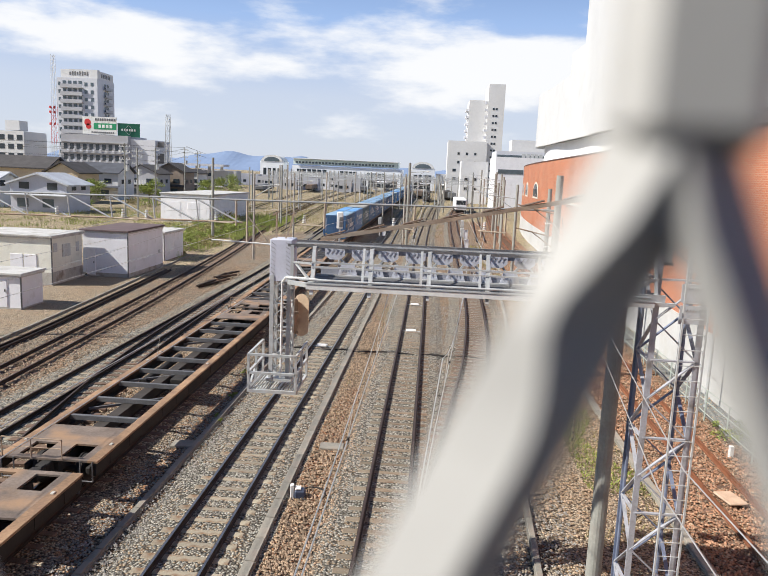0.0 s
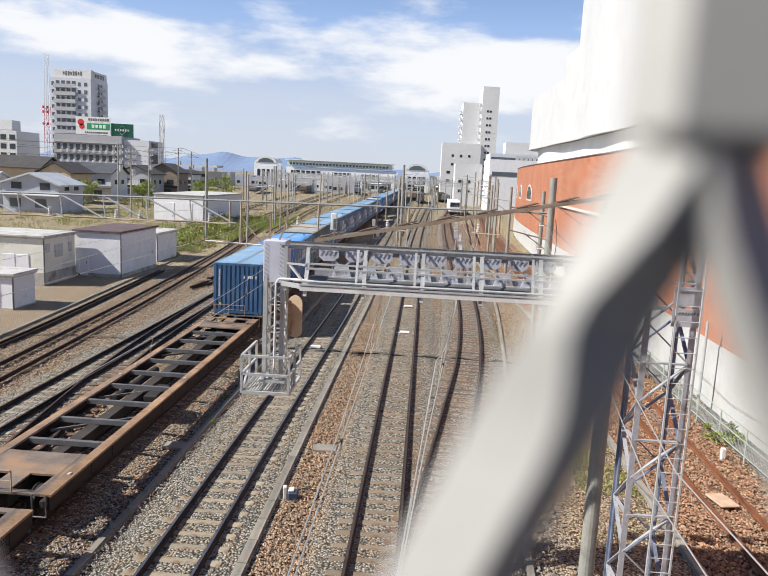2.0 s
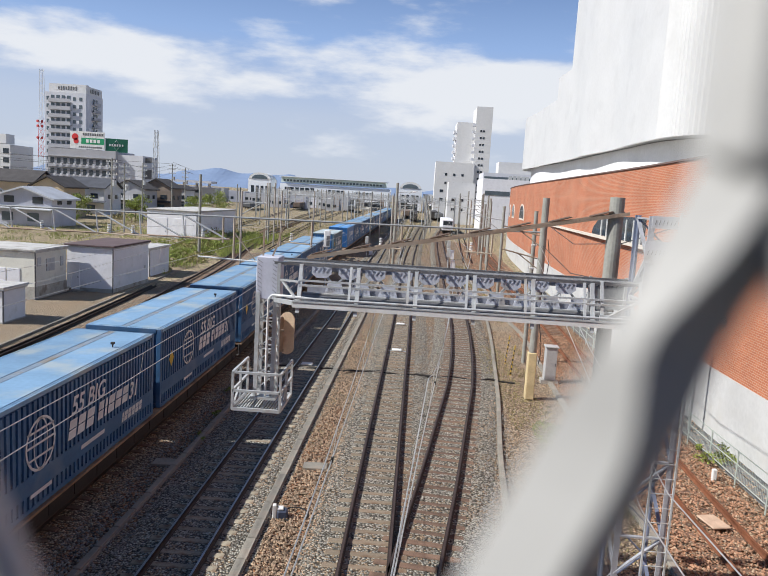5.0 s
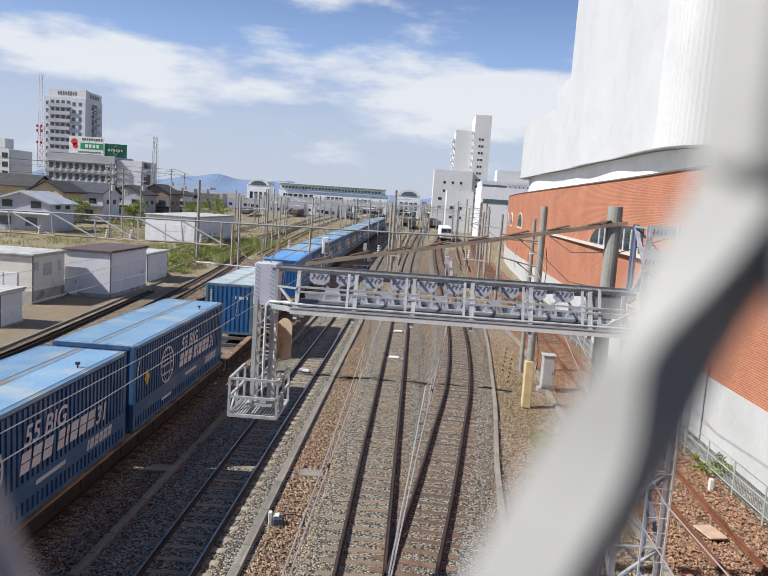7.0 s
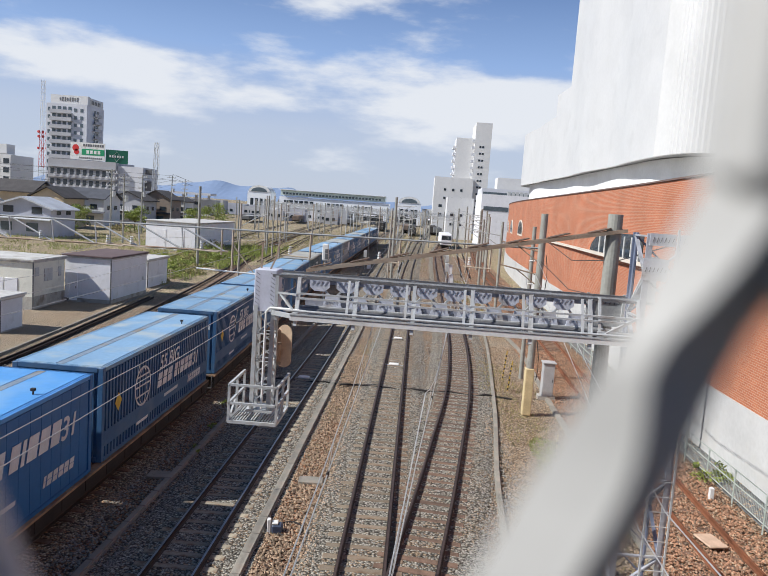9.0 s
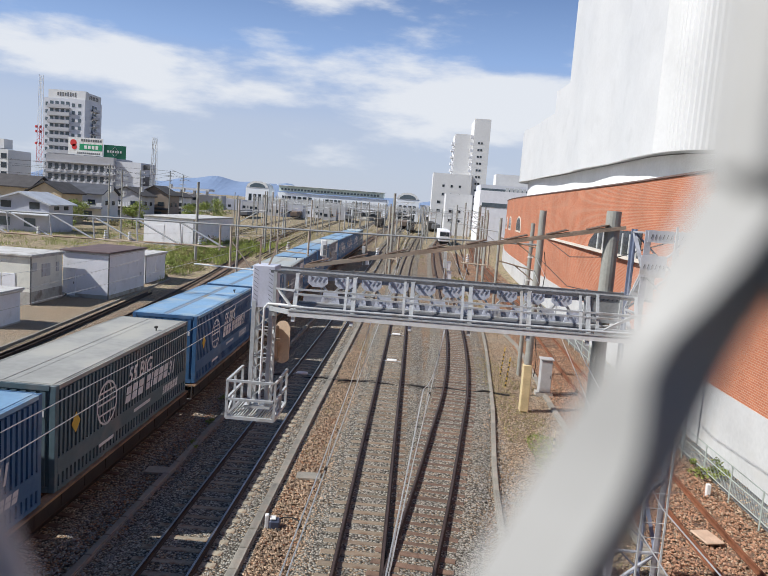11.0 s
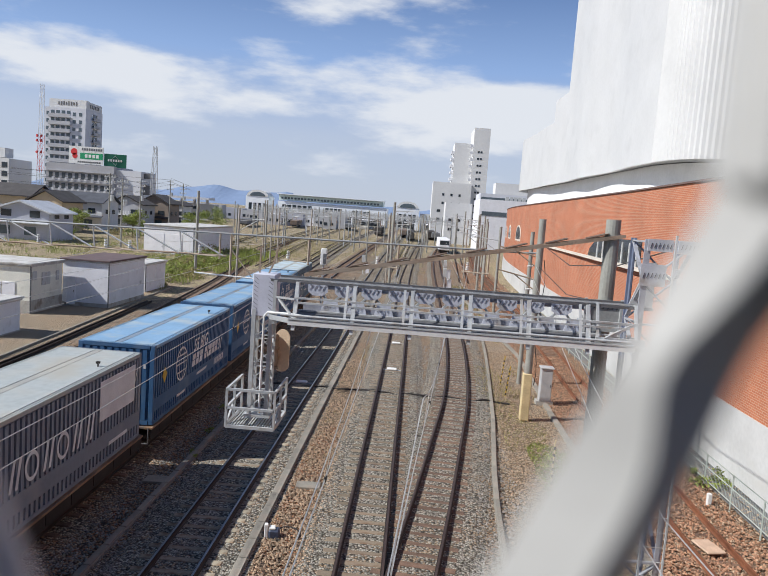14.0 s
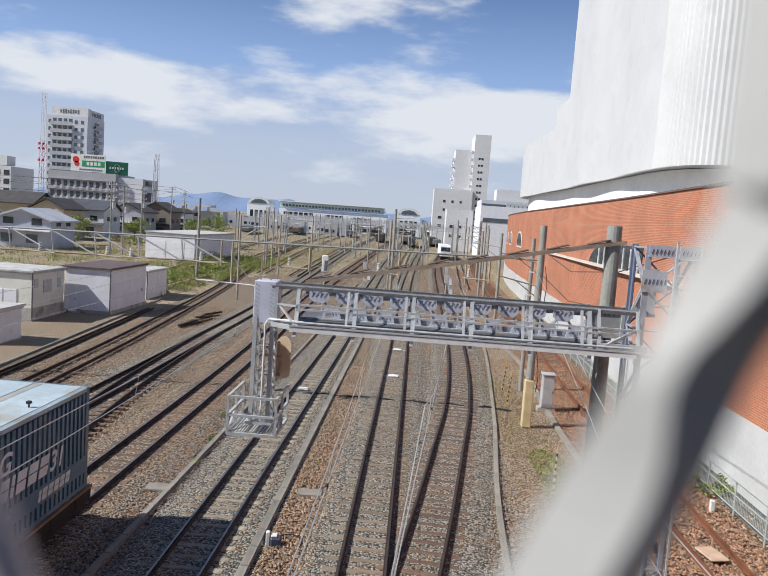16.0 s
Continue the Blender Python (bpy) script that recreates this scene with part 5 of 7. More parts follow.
for p in fl:
    part("post", bar(B(), (p.x, p.y, -0.27), (p.x, p.y, 0.95), 0.025, n=6), MESHF, fence)
for z in (0.93, 0.5, 0.05):
    r = B()
    sweep(r, fl, [(-0.014, -0.012), (0.014, -0.012), (0.014, 0.012), (-0.014, 0.012)], z)
    part("rail", r, MESHF, fence)
w = B()
for a, b in zip(fl, fl[1:]):
    if a.y < 40:
        for k in range(20):
            p = a.lerp(b, k / 20)
            bar(w, (p.x, p.y, 0.05), (p.x, p.y, 0.93), 0.004, n=3)
tagged(part("wire_mesh", w, MESHF, fence), kind="stuff")
pole("lamp_post", "slender grey post beside the footway", 11.3, 27.5, 3.4, 0.06, GALV)
single("marker_block", box(B(), 0, 0, 0.2, 0.14, 0.14, 0.42, bevel=0.02), WHITE, "small white concrete marker post", "marker", m=pose(10.2, 22.4, -0.27))
single("siding_plate", box(B(), 0, 0, 0, 0.55, 0.8, 0.06, bevel=0.02), mat("tan_plate", (0.50, 0.36, 0.26), 0.8, 0, 0.15, 3.0), "tan plate lying between the siding rails", "cover plate", m=pose(8.75, 18.9, -0.1, 0, 0, 12))

# trackside treadle box with a looped cable
dev = thing("trackside_box", "white and dark blue trackside box with a looped black cable", "signal box", pose(-3.12, 17.35, -0.27, 0, 0, 8))
part("stand", box(B(), -0.16, 0, 0.2, 0.1, 0.14, 0.42, bevel=0.015), WHITE, dev)
part("housing", box(B(), 0.05, 0, 0.16, 0.3, 0.26, 0.26, bevel=0.05), mat("dark_blue_housing", (0.05, 0.065, 0.11), 0.5, 0.1, 0.15, 5.0), dev)
part("lid", box(B(), 0.0, 0, 0.31, 0.16, 0.2, 0.05, bevel=0.015), WHITE, dev)
lp = B()
tube(lp, [(0.38 + 0.34 * math.cos(-0.6 + k * 0.24), 0.1 + 0.42 * math.sin(-0.6 + k * 0.24), 0.09) for k in range(21)], 0.022, 6)
part("cable", lp, BLACK, dev)

# ---- mesh strands right before the lens ----
FENCE_W = mat("white_coated_metal", (0.47, 0.465, 0.45), 0.6, 0, 0.05, 40.0)
bridge_deck = thing("footbridge", "plain concrete footbridge deck with an added unseen wall that blocks sky light", "footbridge", Matrix.Identity(4), kind="structure")
# deck and wall colour kept dark so little light bounces onto the strands
part("deck", box(B(), -4, -1.5, 6.62, 44, 3.2, 0.4), mat("bounce_cutting_dark", (0.07, 0.068, 0.065), 0.9, 0, 0.15, 1.0), bridge_deck)
# unseen wall, added to block sky light from the strands' shaded faces
part("rear_wall", box(B(), -4, -3.0, 8.5, 44, 0.15, 3.4), mat("bounce_cutting_dark", (0.07, 0.068, 0.065), 0.9, 0, 0.15, 1.0), bridge_deck)
part("fence_kerb", box(B(), -4, 0.03, 6.86, 44, 0.08, 0.12), CONCRETE, bridge_deck)
for x in (-20, -7.2, 6.6):
    part("pier", box(B(), x, -1.5, 3.05, 0.8, 1.6, 6.7), CONCRETE, bridge_deck)
mesh_fence = thing("mesh_fence", "white coated expanded metal fence of the footbridge", "fence", Matrix.Translation(EYE))
FY, KX, KZ, HW, HH, WIDE, BOND = 0.05, 0.0175, 0.008, 0.0375, 0.085, 0.0104, 0.012


def strand(x, z, side, ridge=0.75):
    """A twisted flat strand from the knot at x, z down to the next knot; its ridge wanders across as it twists."""
    b = B()
    loops = []
    for i in range(33):
        d = HH * (i / 32)
        c = x + 0.0017 * -side + side * HW * i / 32
        if side < 0:
            g = 0.45 - 0.20 * math.exp(-((d - 0.017) / 0.0045) ** 2) + 0.15 * min(max((d - 0.020) / 0.008, 0), 1)
        else:
            g = ridge
        g = 0.5 + (g - 0.5) * min(1.0, i / 4, (32 - i) / 4)
        half = WIDE / 2 if side < 0 else WIDE * 0.36
        m = c - half + 2 * half * g
        lo, hi = c - half, c + half
        prof = ((lo, 0.5 * (m - lo) + 0.0004), (m - 0.0006, 0.0004), (m, 0.0), (m + 0.0006, 0.0004), (hi, 0.55 * (hi - m) + 0.0003), (c, 0.0075))
        loops.append([b.verts.new((px, FY + py, z - d)) for px, py in prof])
    k = len(loops[0])
    for r0, r1 in zip(loops, loops[1:]):
        for j in range(k):
            b.faces.new((r0[j], r0[(j + 1) % k], r1[(j + 1) % k], r1[j]))
    b.faces.new(loops[0][::-1])
    b.faces.new(loops[-1])
    bmesh.ops.recalc_face_normals(b, faces=b.faces)
    return b


for k in range(-2, 13):
    z = KZ - k * (HH + BOND)
    for c in (-1, 0):
        x = KX + c * HW * 2 + (HW if k % 2 else 0)
        for side in (-1, 1):
            part("strand", strand(x, z, side, 0.75 if c < 0 else 0.3), FENCE_W, mesh_fence)
        part("bond", box(B(), x + 0.0006, FY + 0.0035, z + BOND / 2 - 0.002, WIDE * 1.1, 0.008, BOND + 0.008, bevel=0.0022), FENCE_W, mesh_fence)

# ---- huts at the trackside ----
def hut(label, x, y, w, d, h, rz, wall, roof, doors=(), windows=(), plinth=0.0):
    """A flat-roofed hut; x, y is its near corner towards the tracks, w runs away from the tracks, d along them."""
    t = thing("trackside_hut", label, "hut", pose(x, y, -0.27, 0, 0, rz), group="trackside huts")
    p, hh = plinth, 0.1
    part("wall", box(B(), -w / 2, d / 2, h / 2, w, d, h), wall, t)
    if plinth:
        part("plinth", box(B(), -w / 2, d / 2, p / 2, w + 0.08, d + 0.08, p), CONCRETE, t)
    part("roof", box(B(), -w / 2, d / 2, h + 0.07, w + 0.35, d + 0.35, 0.14, bevel=0.02), roof, t)
    part("fascia", box(B(), -w / 2, d / 2, h - 0.06, w + 0.2, d + 0.2, 0.1), HUT_ROOF, t)
    for k, (a, dw, dh, face) in enumerate(doors):
        b = B()
        if face == "near":
            box(b, -a, -0.02, 0.12 + dh / 2, dw, 0.05, dh, bevel=0.01)
        else:
            box(b, 0.02, a, 0.12 + dh / 2, 0.05, dw, dh, bevel=0.01)
        part("door", b, HUT_WHITE, t)
        b = B()
        box(b, -a + dw * 0.35, -0.06, 1.1, 0.05, 0.05, 0.16) if face == "near" else box(b, 0.06, a + dw * 0.35, 1.1, 0.05, 0.05, 0.16)
        part("handle", b, GALV_DARK, t)
    for a, z, ww, wh in windows:
        part("vent", box(B(), 0.02, a, z, 0.05, ww, wh, bevel=0.01), GALV, t)
    part("downpipe", bar(B(), (0.06, -0.06, 0), (0.06, -0.06, h), 0.05, n=8), GALV_DARK, t)
    return t


hut("cream panel hut with a pale flat roof", -26.0, 46.4, 6.0, 4.3, 3.35, 0, HUT_CREAM, HUT_ROOF, doors=((1.5, 0.9, 2.0, "near"), (2.5, 0.9, 2.0, "near")), windows=((0.5, 2.6, 0.5, 0.6), (2.0, 2.3, 1.1, 0.9), (3.6, 2.4, 0.4, 0.7)), plinth=0.9)
hut("white panel hut with a maroon flat roof", -22.75, 51.3, 3.5, 7.0, 3.45, 0, HUT_WHITE, HUT_ROOF_RED, doors=((2.9, 0.8, 2.1, "near"),), windows=((6.2, 1.4, 0.3, 0.3),), plinth=0.3)
hut("small grey-white hut beside the weeds", -23.9, 61.5, 2.6, 5.0, 2.5, 0, HUT_WHITE, HUT_ROOF, doors=((0.9, 0.7, 1.9, "near"),))
hut("small white equipment hut by the gravel", -23.3, 38.2, 2.5, 2.3, 2.0, 0, HUT_WHITE, HUT_ROOF, doors=((1.2, 0.8, 1.6, "near"),), plinth=0.1)
hut("long white storage shed across the yard", -33.6, 105, 7.8, 19.0, 4.3, -3, HUT_WHITE, HUT_ROOF, doors=((2.6, 1.8, 3.0, "near"), (5.4, 1.6, 3.0, "near")), plinth=0.4)

# ---- masts across the yard ----
def mast(x, y, h, r, material, label, rungs=True):
    t = thing("yard_mast", label, "mast", pose(x, y, -0.3), "yard masts")
    part("shaft", bar(B(), (0, 0, 0), (0, 0, h), r, r * 0.85, n=10), material, t)
    if rungs:
        a = B()
        s = -1 if x > 0 else 1
        bar(a, (0, 0, h - 1.2), (s * 2.6, 0, h - 0.9), 0.04, n=6)
        bar(a, (0, 0, h - 2.2), (s * 1.8, 0, h - 1.05), 0.035, n=6)
        part("bracket_arm", a, GALV, t)
        i = B()
        for q in range(3):
            bar(i, (s * (2.0 + q * 0.14), 0, h - 1.0), (s * (2.08 + q * 0.14), 0, h - 0.99), 0.09, n=8)
        part("insulator", i, WHITE, t)
    return t


MAST_BROWN = mat("brown_mast", (0.37, 0.335, 0.29), 0.8, 0.1, 0.2, 2.0)
mast(-25.0, 79.3, 9.7, 0.17, POLE_GREY, "tall concrete mast beside the weeds", False)
for x, y, h, r in ((-2.85, 88, 10.2, 0.20), (-3.3, 88, 8.5, 0.1), (-8.0, 118, 9, 0.13), (7.2, 60, 8.3, 0.14), (6.9, 74, 8.3, 0.14), (8.3, 82, 8.6, 0.15), (9.6, 96, 9.0, 0.17), (9.9, 112, 9.5, 0.17),
                   (10.6, 118, 9.8, 0.17), (7.6, 104, 8.6, 0.12), (10.3, 150, 10.4, 0.18), (9.8, 172, 10.0, 0.18), (12.6, 130, 9.6, 0.18), (-16.8, 66, 8.2, 0.11), (-17.3, 88, 8.4, 0.11), (-15.0, 100, 8.6, 0.12),
                   (-23.2, 108, 9.4, 0.14), (-24.4, 112, 9.4, 0.12), (-21.5, 104, 9.4, 0.12), (-28, 150, 9, 0.15), (-24, 180, 9, 0.15), (-13, 150, 9, 0.15), (-8, 180, 9, 0.15), (3, 170, 9, 0.15)):
    mast(x, y, h, r, MAST_BROWN if r < 0.125 else POLE_GREY, "weathered overhead line mast in the yard")


def portal(y, x0, x1, h, label):
    t = thing("yard_portal", label, "catenary portal", pose(0, y, -0.3), "yard portals")
    for x in (x0, x1):
        part("post", bar(B(), (x, 0, 0), (x, 0, h + 0.8), 0.14, n=8), POLE_GREY, t)
    for dz in (0, 0.7):
        part("chord", bar(B(), (x0, 0, h - dz), (x1, 0, h - dz), 0.09), GALV, t)
    n = max(4, int((x1 - x0) / 2.2))
    for i in range(n):
        a, c = x0 + (x1 - x0) * i / n, x0 + (x1 - x0) * (i + 1) / n
        part("web_bar", bar(B(), (a, 0, h - 0.7 * (i % 2)), (c, 0, h - 0.7 * ((i + 1) % 2)), 0.06), GALV, t)
    for k in range(int((x1 - x0) / 5)):
        x = x0 + 3 + k * 5
        d = B()
        bar(d, (x, 0, h), (x, 0, h - 2.2), 0.05, n=6)
        bar(d, (x, 0, h - 1.9), (x + 1.0, 0, h - 1.7), 0.04, n=6)
        part("drop_arm", d, RUST if k % 2 else GALV, t)
    return t


for y, x0, x1, h in ((132, -34, -5, 7.6), (158, -36, 9, 7.8), (188, -44, 11, 7.8), (215, -50, 6, 7.9), (240, -56, 12, 8.0), (272, -62, 10, 8.2), (300, -66, 12, 8.2), (335, -72, 12, 8.4), (370, -80, 14, 8.4)):
    portal(y, x0, x1, h, "distant lattice portal over the yard tracks")
rng = random.Random(5)
proto = {m: mast(-30, 140 + i * 9, 9.0, 0.13, m, "weathered overhead line mast in the yard") for i, m in enumerate((POLE_GREY, MAST_BROWN, GALV))}
for k in range(70):
    y = 120 + 280 * rng.random() ** 0.8
    x = rng.uniform(-0.17 * y - 16, 0.012 * y + 2)
    if abs(x + 10.6) < 2.6:
        x -= 5
    copy_thing(proto[rng.choice((POLE_GREY, MAST_BROWN, GALV))], pose(x, y, -0.3, 0, 0, rng.choice((0, 180))))
for x, y, l in ((-70, 330, 46), (-42, 345, 40), (-26, 352, 40), (8, 340, 46), (-3.4, 372, 30)):
    t = thing("platform_canopy", "low pale platform with a thin canopy roof", "platform", pose(x, y, -0.27))
    part("platform", box(B(), 0, l / 2, 0.5, 5, l, 1.0), CONCRETE, t)
    part("canopy", box(B(), 0, l / 2, 4.6, 6, l - 6, 0.3), HUT_WHITE, t)
    for j in range(4):
        part("column", bar(B(), (0, 5 + j * (l - 10) / 3, 1.0), (0, 5 + j * (l - 10) / 3, 4.5), 0.15, n=8), GALV, t)
# small signals in the yard
tall = thing("yard_signal", "white signal case on a tall grey post", "signal", pose(-8.0, 62, -0.3))
part("post", bar(B(), (0, 0, 0), (0, 0, 3.7), 0.08, n=8), GALV, tall)
part("case", box(B(), 0, 0, 4.45, 0.55, 0.3, 1.5, bevel=0.06), WHITE, tall)
part("door", box(B(), 0.12, -0.16, 4.3, 0.3, 0.03, 0.9, bevel=0.01), GALV_DARK, tall)
for z in (4.0, 4.9):
    part("hood", bar(B(), (0, 0.1, z), (0, 0.4, z), 0.13, n=10), BLACK, tall)
for x, y in ((3.9, 84), (4.6, 100), (-7.0, 98)):
    t = thing("dwarf_signal", "grey trackside signal case on a short post", "signal", pose(x, y, -0.3))
    part("post", bar(B(), (0, 0, 0), (0, 0, 1.8), 0.06, n=8), GALV, t)
    part("case", box(B(), 0, 0, 2.2, 0.45, 0.3, 1.0, bevel=0.03), GALV, t)
    part("cabinet", box(B(), 0.6, 0.3, 0.7, 0.5, 0.4, 1.3, bevel=0.03), HUT_WHITE, t)
# low platforms and dark works vehicles before the station
car = thing("railcar", "white railcar with a dark windscreen standing in the yard", "railcar", pose(7.2, 170, -0.15))
part("body", box(B(), 0, 9, 2.1, 2.8, 18, 2.7, bevel=0.2), HUT_WHITE, car)
part("windscreen", box(B(), 0, 0.02, 2.55, 2.2, 0.1, 1.0, bevel=0.03), GLASS, car)
part("underframe", box(B(), 0, 9, 0.6, 2.5, 17.4, 0.6), BLACK, car)
part("headlight", box(B(), 0, 0.0, 1.3, 1.8, 0.08, 0.2), WHITE, car)
for x, y, l in ((-1.8, 235, 26), (6.0, 262, 30), (-14, 262, 30)):
    t = thing("goods_wagon", "dark goods wagons standing in the yard", "wagon", pose(x, y, -0.1))
    part("body", box(B(), 0, l / 2, 1.9, 2.7, l, 2.6, bevel=0.15), mat("dark_wagon", (0.06, 0.055, 0.05), 0.8, 0, 0.2, 0.5), t)
    part("underframe", box(B(), 0, l / 2, 0.45, 2.2, l - 1, 0.5), BLACK, t)

# ---- buildings ----
def window_rows(t, x0, z0, y, cols, rows, dx, dz, w, h, material=GLASS, face="near"):
    """Windows set proud on a near or a right-hand wall, one mesh for each."""
    b = B()
    if face == "near":
        box(b, 0, 0, 0, w, 0.12, h)
    else:
        box(b, 0, 0, 0, 0.12, w, h)
    me = bpy.data.meshes.new("window")
    b.to_mesh(me)
    b.free()
    me.materials.append(material)
    for r in range(rows):
        for c in range(cols):
            o = (x0 + c * dx, y, z0 + r * dz) if face == "near" else (y, x0 + c * dx, z0 + r * dz)
            reuse("window", me, t, Matrix.Translation(o))


def block(name, label, cat, x, y, w, d, h, wall, rz=0.0, parapet=0.6):
    """A flat-roofed building; x, y is its near left corner."""
    t = thing(name, label, cat, pose(x, y, -0.27, 0, 0, rz))
    part("wall", box(B(), w / 2, d / 2, h / 2, w, d, h), wall, t)
    part("roof", box(B(), w / 2, d / 2, h + 0.05, w - 0.6, d - 0.6, 0.1), CONCRETE, t)
    if parapet:
        p = B()
        for bx, by, sx, sy in ((w / 2, 0.15, w, 0.3), (w / 2, d - 0.15, w, 0.3), (0.15, d / 2, 0.3, d - 0.6), (w - 0.15, d / 2, 0.3, d - 0.6)):
            box(p, bx, by, h + parapet / 2 + 0.004, sx, sy, parapet)
        part("parapet", p, wall, t)
    return t


PALE = mat("pale_grey_tile", (0.60, 0.61, 0.65), 0.7, 0, 0.06, 0.15)
WARM_GREY = mat("warm_grey_facade", (0.43, 0.43, 0.45), 0.75, 0, 0.08, 0.15)
LIGHT = mat("off_white_facade", (0.67, 0.67, 0.67), 0.75, 0, 0.05, 0.1)
SIGN_GREEN = mat("green_sign", (0.01, 0.28, 0.12), 0.5, 0, 0.06, 0.5)
SIGN_DARK = mat("dark_green_sign", (0.008, 0.13, 0.075), 0.5, 0, 0.06, 0.5)
SIGN_RED = mat("red_sign", (0.60, 0.03, 0.03), 0.5, 0, 0.06, 0.5)

# tall hotel block on the skyline
hotel = block("hotel_tower", "tall pale grey hotel tower with balconies", "tower block", -142.4, 262, 15.6, 14, 38.6, PALE)
part("roof_sign_wall", box(B(), 8.4, 1.6, 40.6, 14.2, 2.2, 3.6), LIGHT, hotel)
part("roof_sign_wall", box(B(), 15.0, 8.0, 40.4, 1.0, 11.0, 3.4), LIGHT, hotel)
sg = B()
for k in range(8):
    box(sg, 5.0 + k * 0.95, 0.46, 40.9, 0.5, 0.1, 1.5 if k % 3 else 1.1)
part("sign_bars", sg, GALV_DARK, hotel, "plain dark sign strokes")
sg = B()
for k in range(6):
    box(sg, 15.55, 4.0 + k * 1.3, 40.6, 0.1, 0.7, 1.4)
part("sign_bars", sg, GALV_DARK, hotel)
for r in range(12):
    z = 5.0 + r * 2.78
    bal = B()
    box(bal, 6.0, -0.6, z, 8.4, 1.2, 0.2)
    box(bal, 6.0, -1.15, z + 0.6, 8.4, 0.12, 1.35)
    part("balcony", bal, WARM_GREY, hotel)
    bal = B()
    box(bal, 16.1, 7.5, z, 1.2, 5.5, 0.2)
    box(bal, 16.65, 7.5, z + 0.55, 0.12, 5.5, 1.0)
    part("balcony", bal, WARM_GREY, hotel)
    fb = B()
    box(fb, -0.7, 5.0, z, 1.4, 2.0, 0.2)
    box(fb, -1.35, 5.0, z + 0.5, 0.12, 2.0, 1.0)
    part("balcony", fb, PALE, hotel)
window_rows(hotel, 2.9, 6.8, -0.02, 4, 12, 2.05, 2.78, 1.3, 1.5, GLASS_GREY)
window_rows(hotel, 1.0, 6.4, -0.02, 1, 12, 2.2, 2.78, 0.9, 1.3, GLASS_GREY)
window_rows(hotel, 11.2, 6.4, -0.02, 2, 12, 2.4, 2.78, 1.1, 1.3, GLASS_GREY)
window_rows(hotel, 6.5, 6.4, 15.62, 2, 12, 2.2, 2.78, 1.5, 1.8, face="right")

# long block with the billboards
# facade grey is darkened, with the wall's shade in its colour
office = block("office_block", "grey office block with green rooftop billboards", "office block", -129.6, 240, 24, 16, 17.2, mat("shaded_grey_facade", (0.36, 0.36, 0.38), 0.8, 0, 0.1, 0.15))
part("side_wing", box(B(), 28.4, 9, 8.4, 8.8, 14, 16.8), PALE, office)
part("side_sign", box(B(), 33.9, 4.5, 15.4, 2.2, 0.4, 1.8), GALV_DARK, office)
part("side_sign", box(B(), 33.9, 4.5, 10.6, 2.2, 0.4, 3.4), GALV_DARK, office)
for r in range(4):
    part("ledge", box(B(), 12, -0.25, 4.4 + r * 3.6, 23.6, 0.5, 0.25), WARM_GREY, office)
window_rows(office, 1.6, 6.4, -0.02, 10, 3, 2.3, 3.6, 1.3, 1.9)
for r in range(3):
    for c in range(10):
        part("air_unit", box(B(), 2.75 + c * 2.3, -0.5, 5.3 + r * 3.6, 0.7, 0.5, 0.7), PALE, office)
bill = thing("billboard", "white and green rooftop billboard on a steel frame", "billboard", pose(-122.4, 241.5, 16.5) @ Matrix.Scale(1.15, 4))
part("panel", box(B(), 5.3, 0, 3.7, 10.6, 0.3, 5.2), WHITE, bill)
part("green_band", box(B(), 7.0, -0.17, 3.5, 7.0, 0.06, 1.8), SIGN_GREEN, bill)
bt = B()
for k in range(9):
    box(bt, 4.2 + k * 0.72, -0.17, 5.5, 0.5, 0.06, 0.7)
for k in range(12):
    box(bt, 3.0 + k * 0.6, -0.17, 1.7, 0.42, 0.06, 0.45)
part("writing_bars", bt, GALV_DARK, bill)
bt = B()
for k in range(4):
    box(bt, 5.4 + k * 1.15, -0.22, 3.5, 0.8, 0.05, 1.0)
part("writing_bars", bt, WHITE, bill)
rd = B()
bar(rd, (1.6, -0.2, 4.6), (1.6, -0.14, 4.6), 1.0, n=16)
bar(rd, (1.9, -0.2, 3.4), (1.9, -0.14, 3.4), 0.8, n=16)
part("red_emblem", rd, SIGN_RED, bill)
part("leg", bar(B(), (1.5, 0.4, 0), (1.5, 0.4, 4.5), 0.15), GALV_DARK, bill)
part("leg", bar(B(), (8.5, 0.4, 0), (8.5, 0.4, 4.5), 0.15), GALV_DARK, bill)
bill2 = thing("billboard", "dark green rooftop billboard with a white diamond", "billboard", pose(-110.0, 241.7, 16.6, 0, 0, 10) @ Matrix.Scale(0.85, 4))
part("panel", box(B(), 4.4, 0, 3.5, 8.8, 0.3, 5.4), SIGN_DARK, bill2)
dm = B()
for (xa, za), (xb, zb) in (((4.4, 5.6), (6.0, 3.6)), ((6.0, 3.6), (4.4, 1.6)), ((4.4, 1.6), (2.8, 3.6)), ((2.8, 3.6), (4.4, 5.6))):
    bar(dm, (xa, -0.2, za), (xb, -0.2, zb), 0.2, 0.06)
for k in range(6):
    box(dm, 1.8 + k * 1.0, -0.22, 3.6, 0.6, 0.05, 0.9)
part("white_emblem", dm, WHITE, bill2)
part("leg", bar(B(), (2, 0.4, 0), (2, 0.4, 4.5), 0.15), GALV_DARK, bill2)

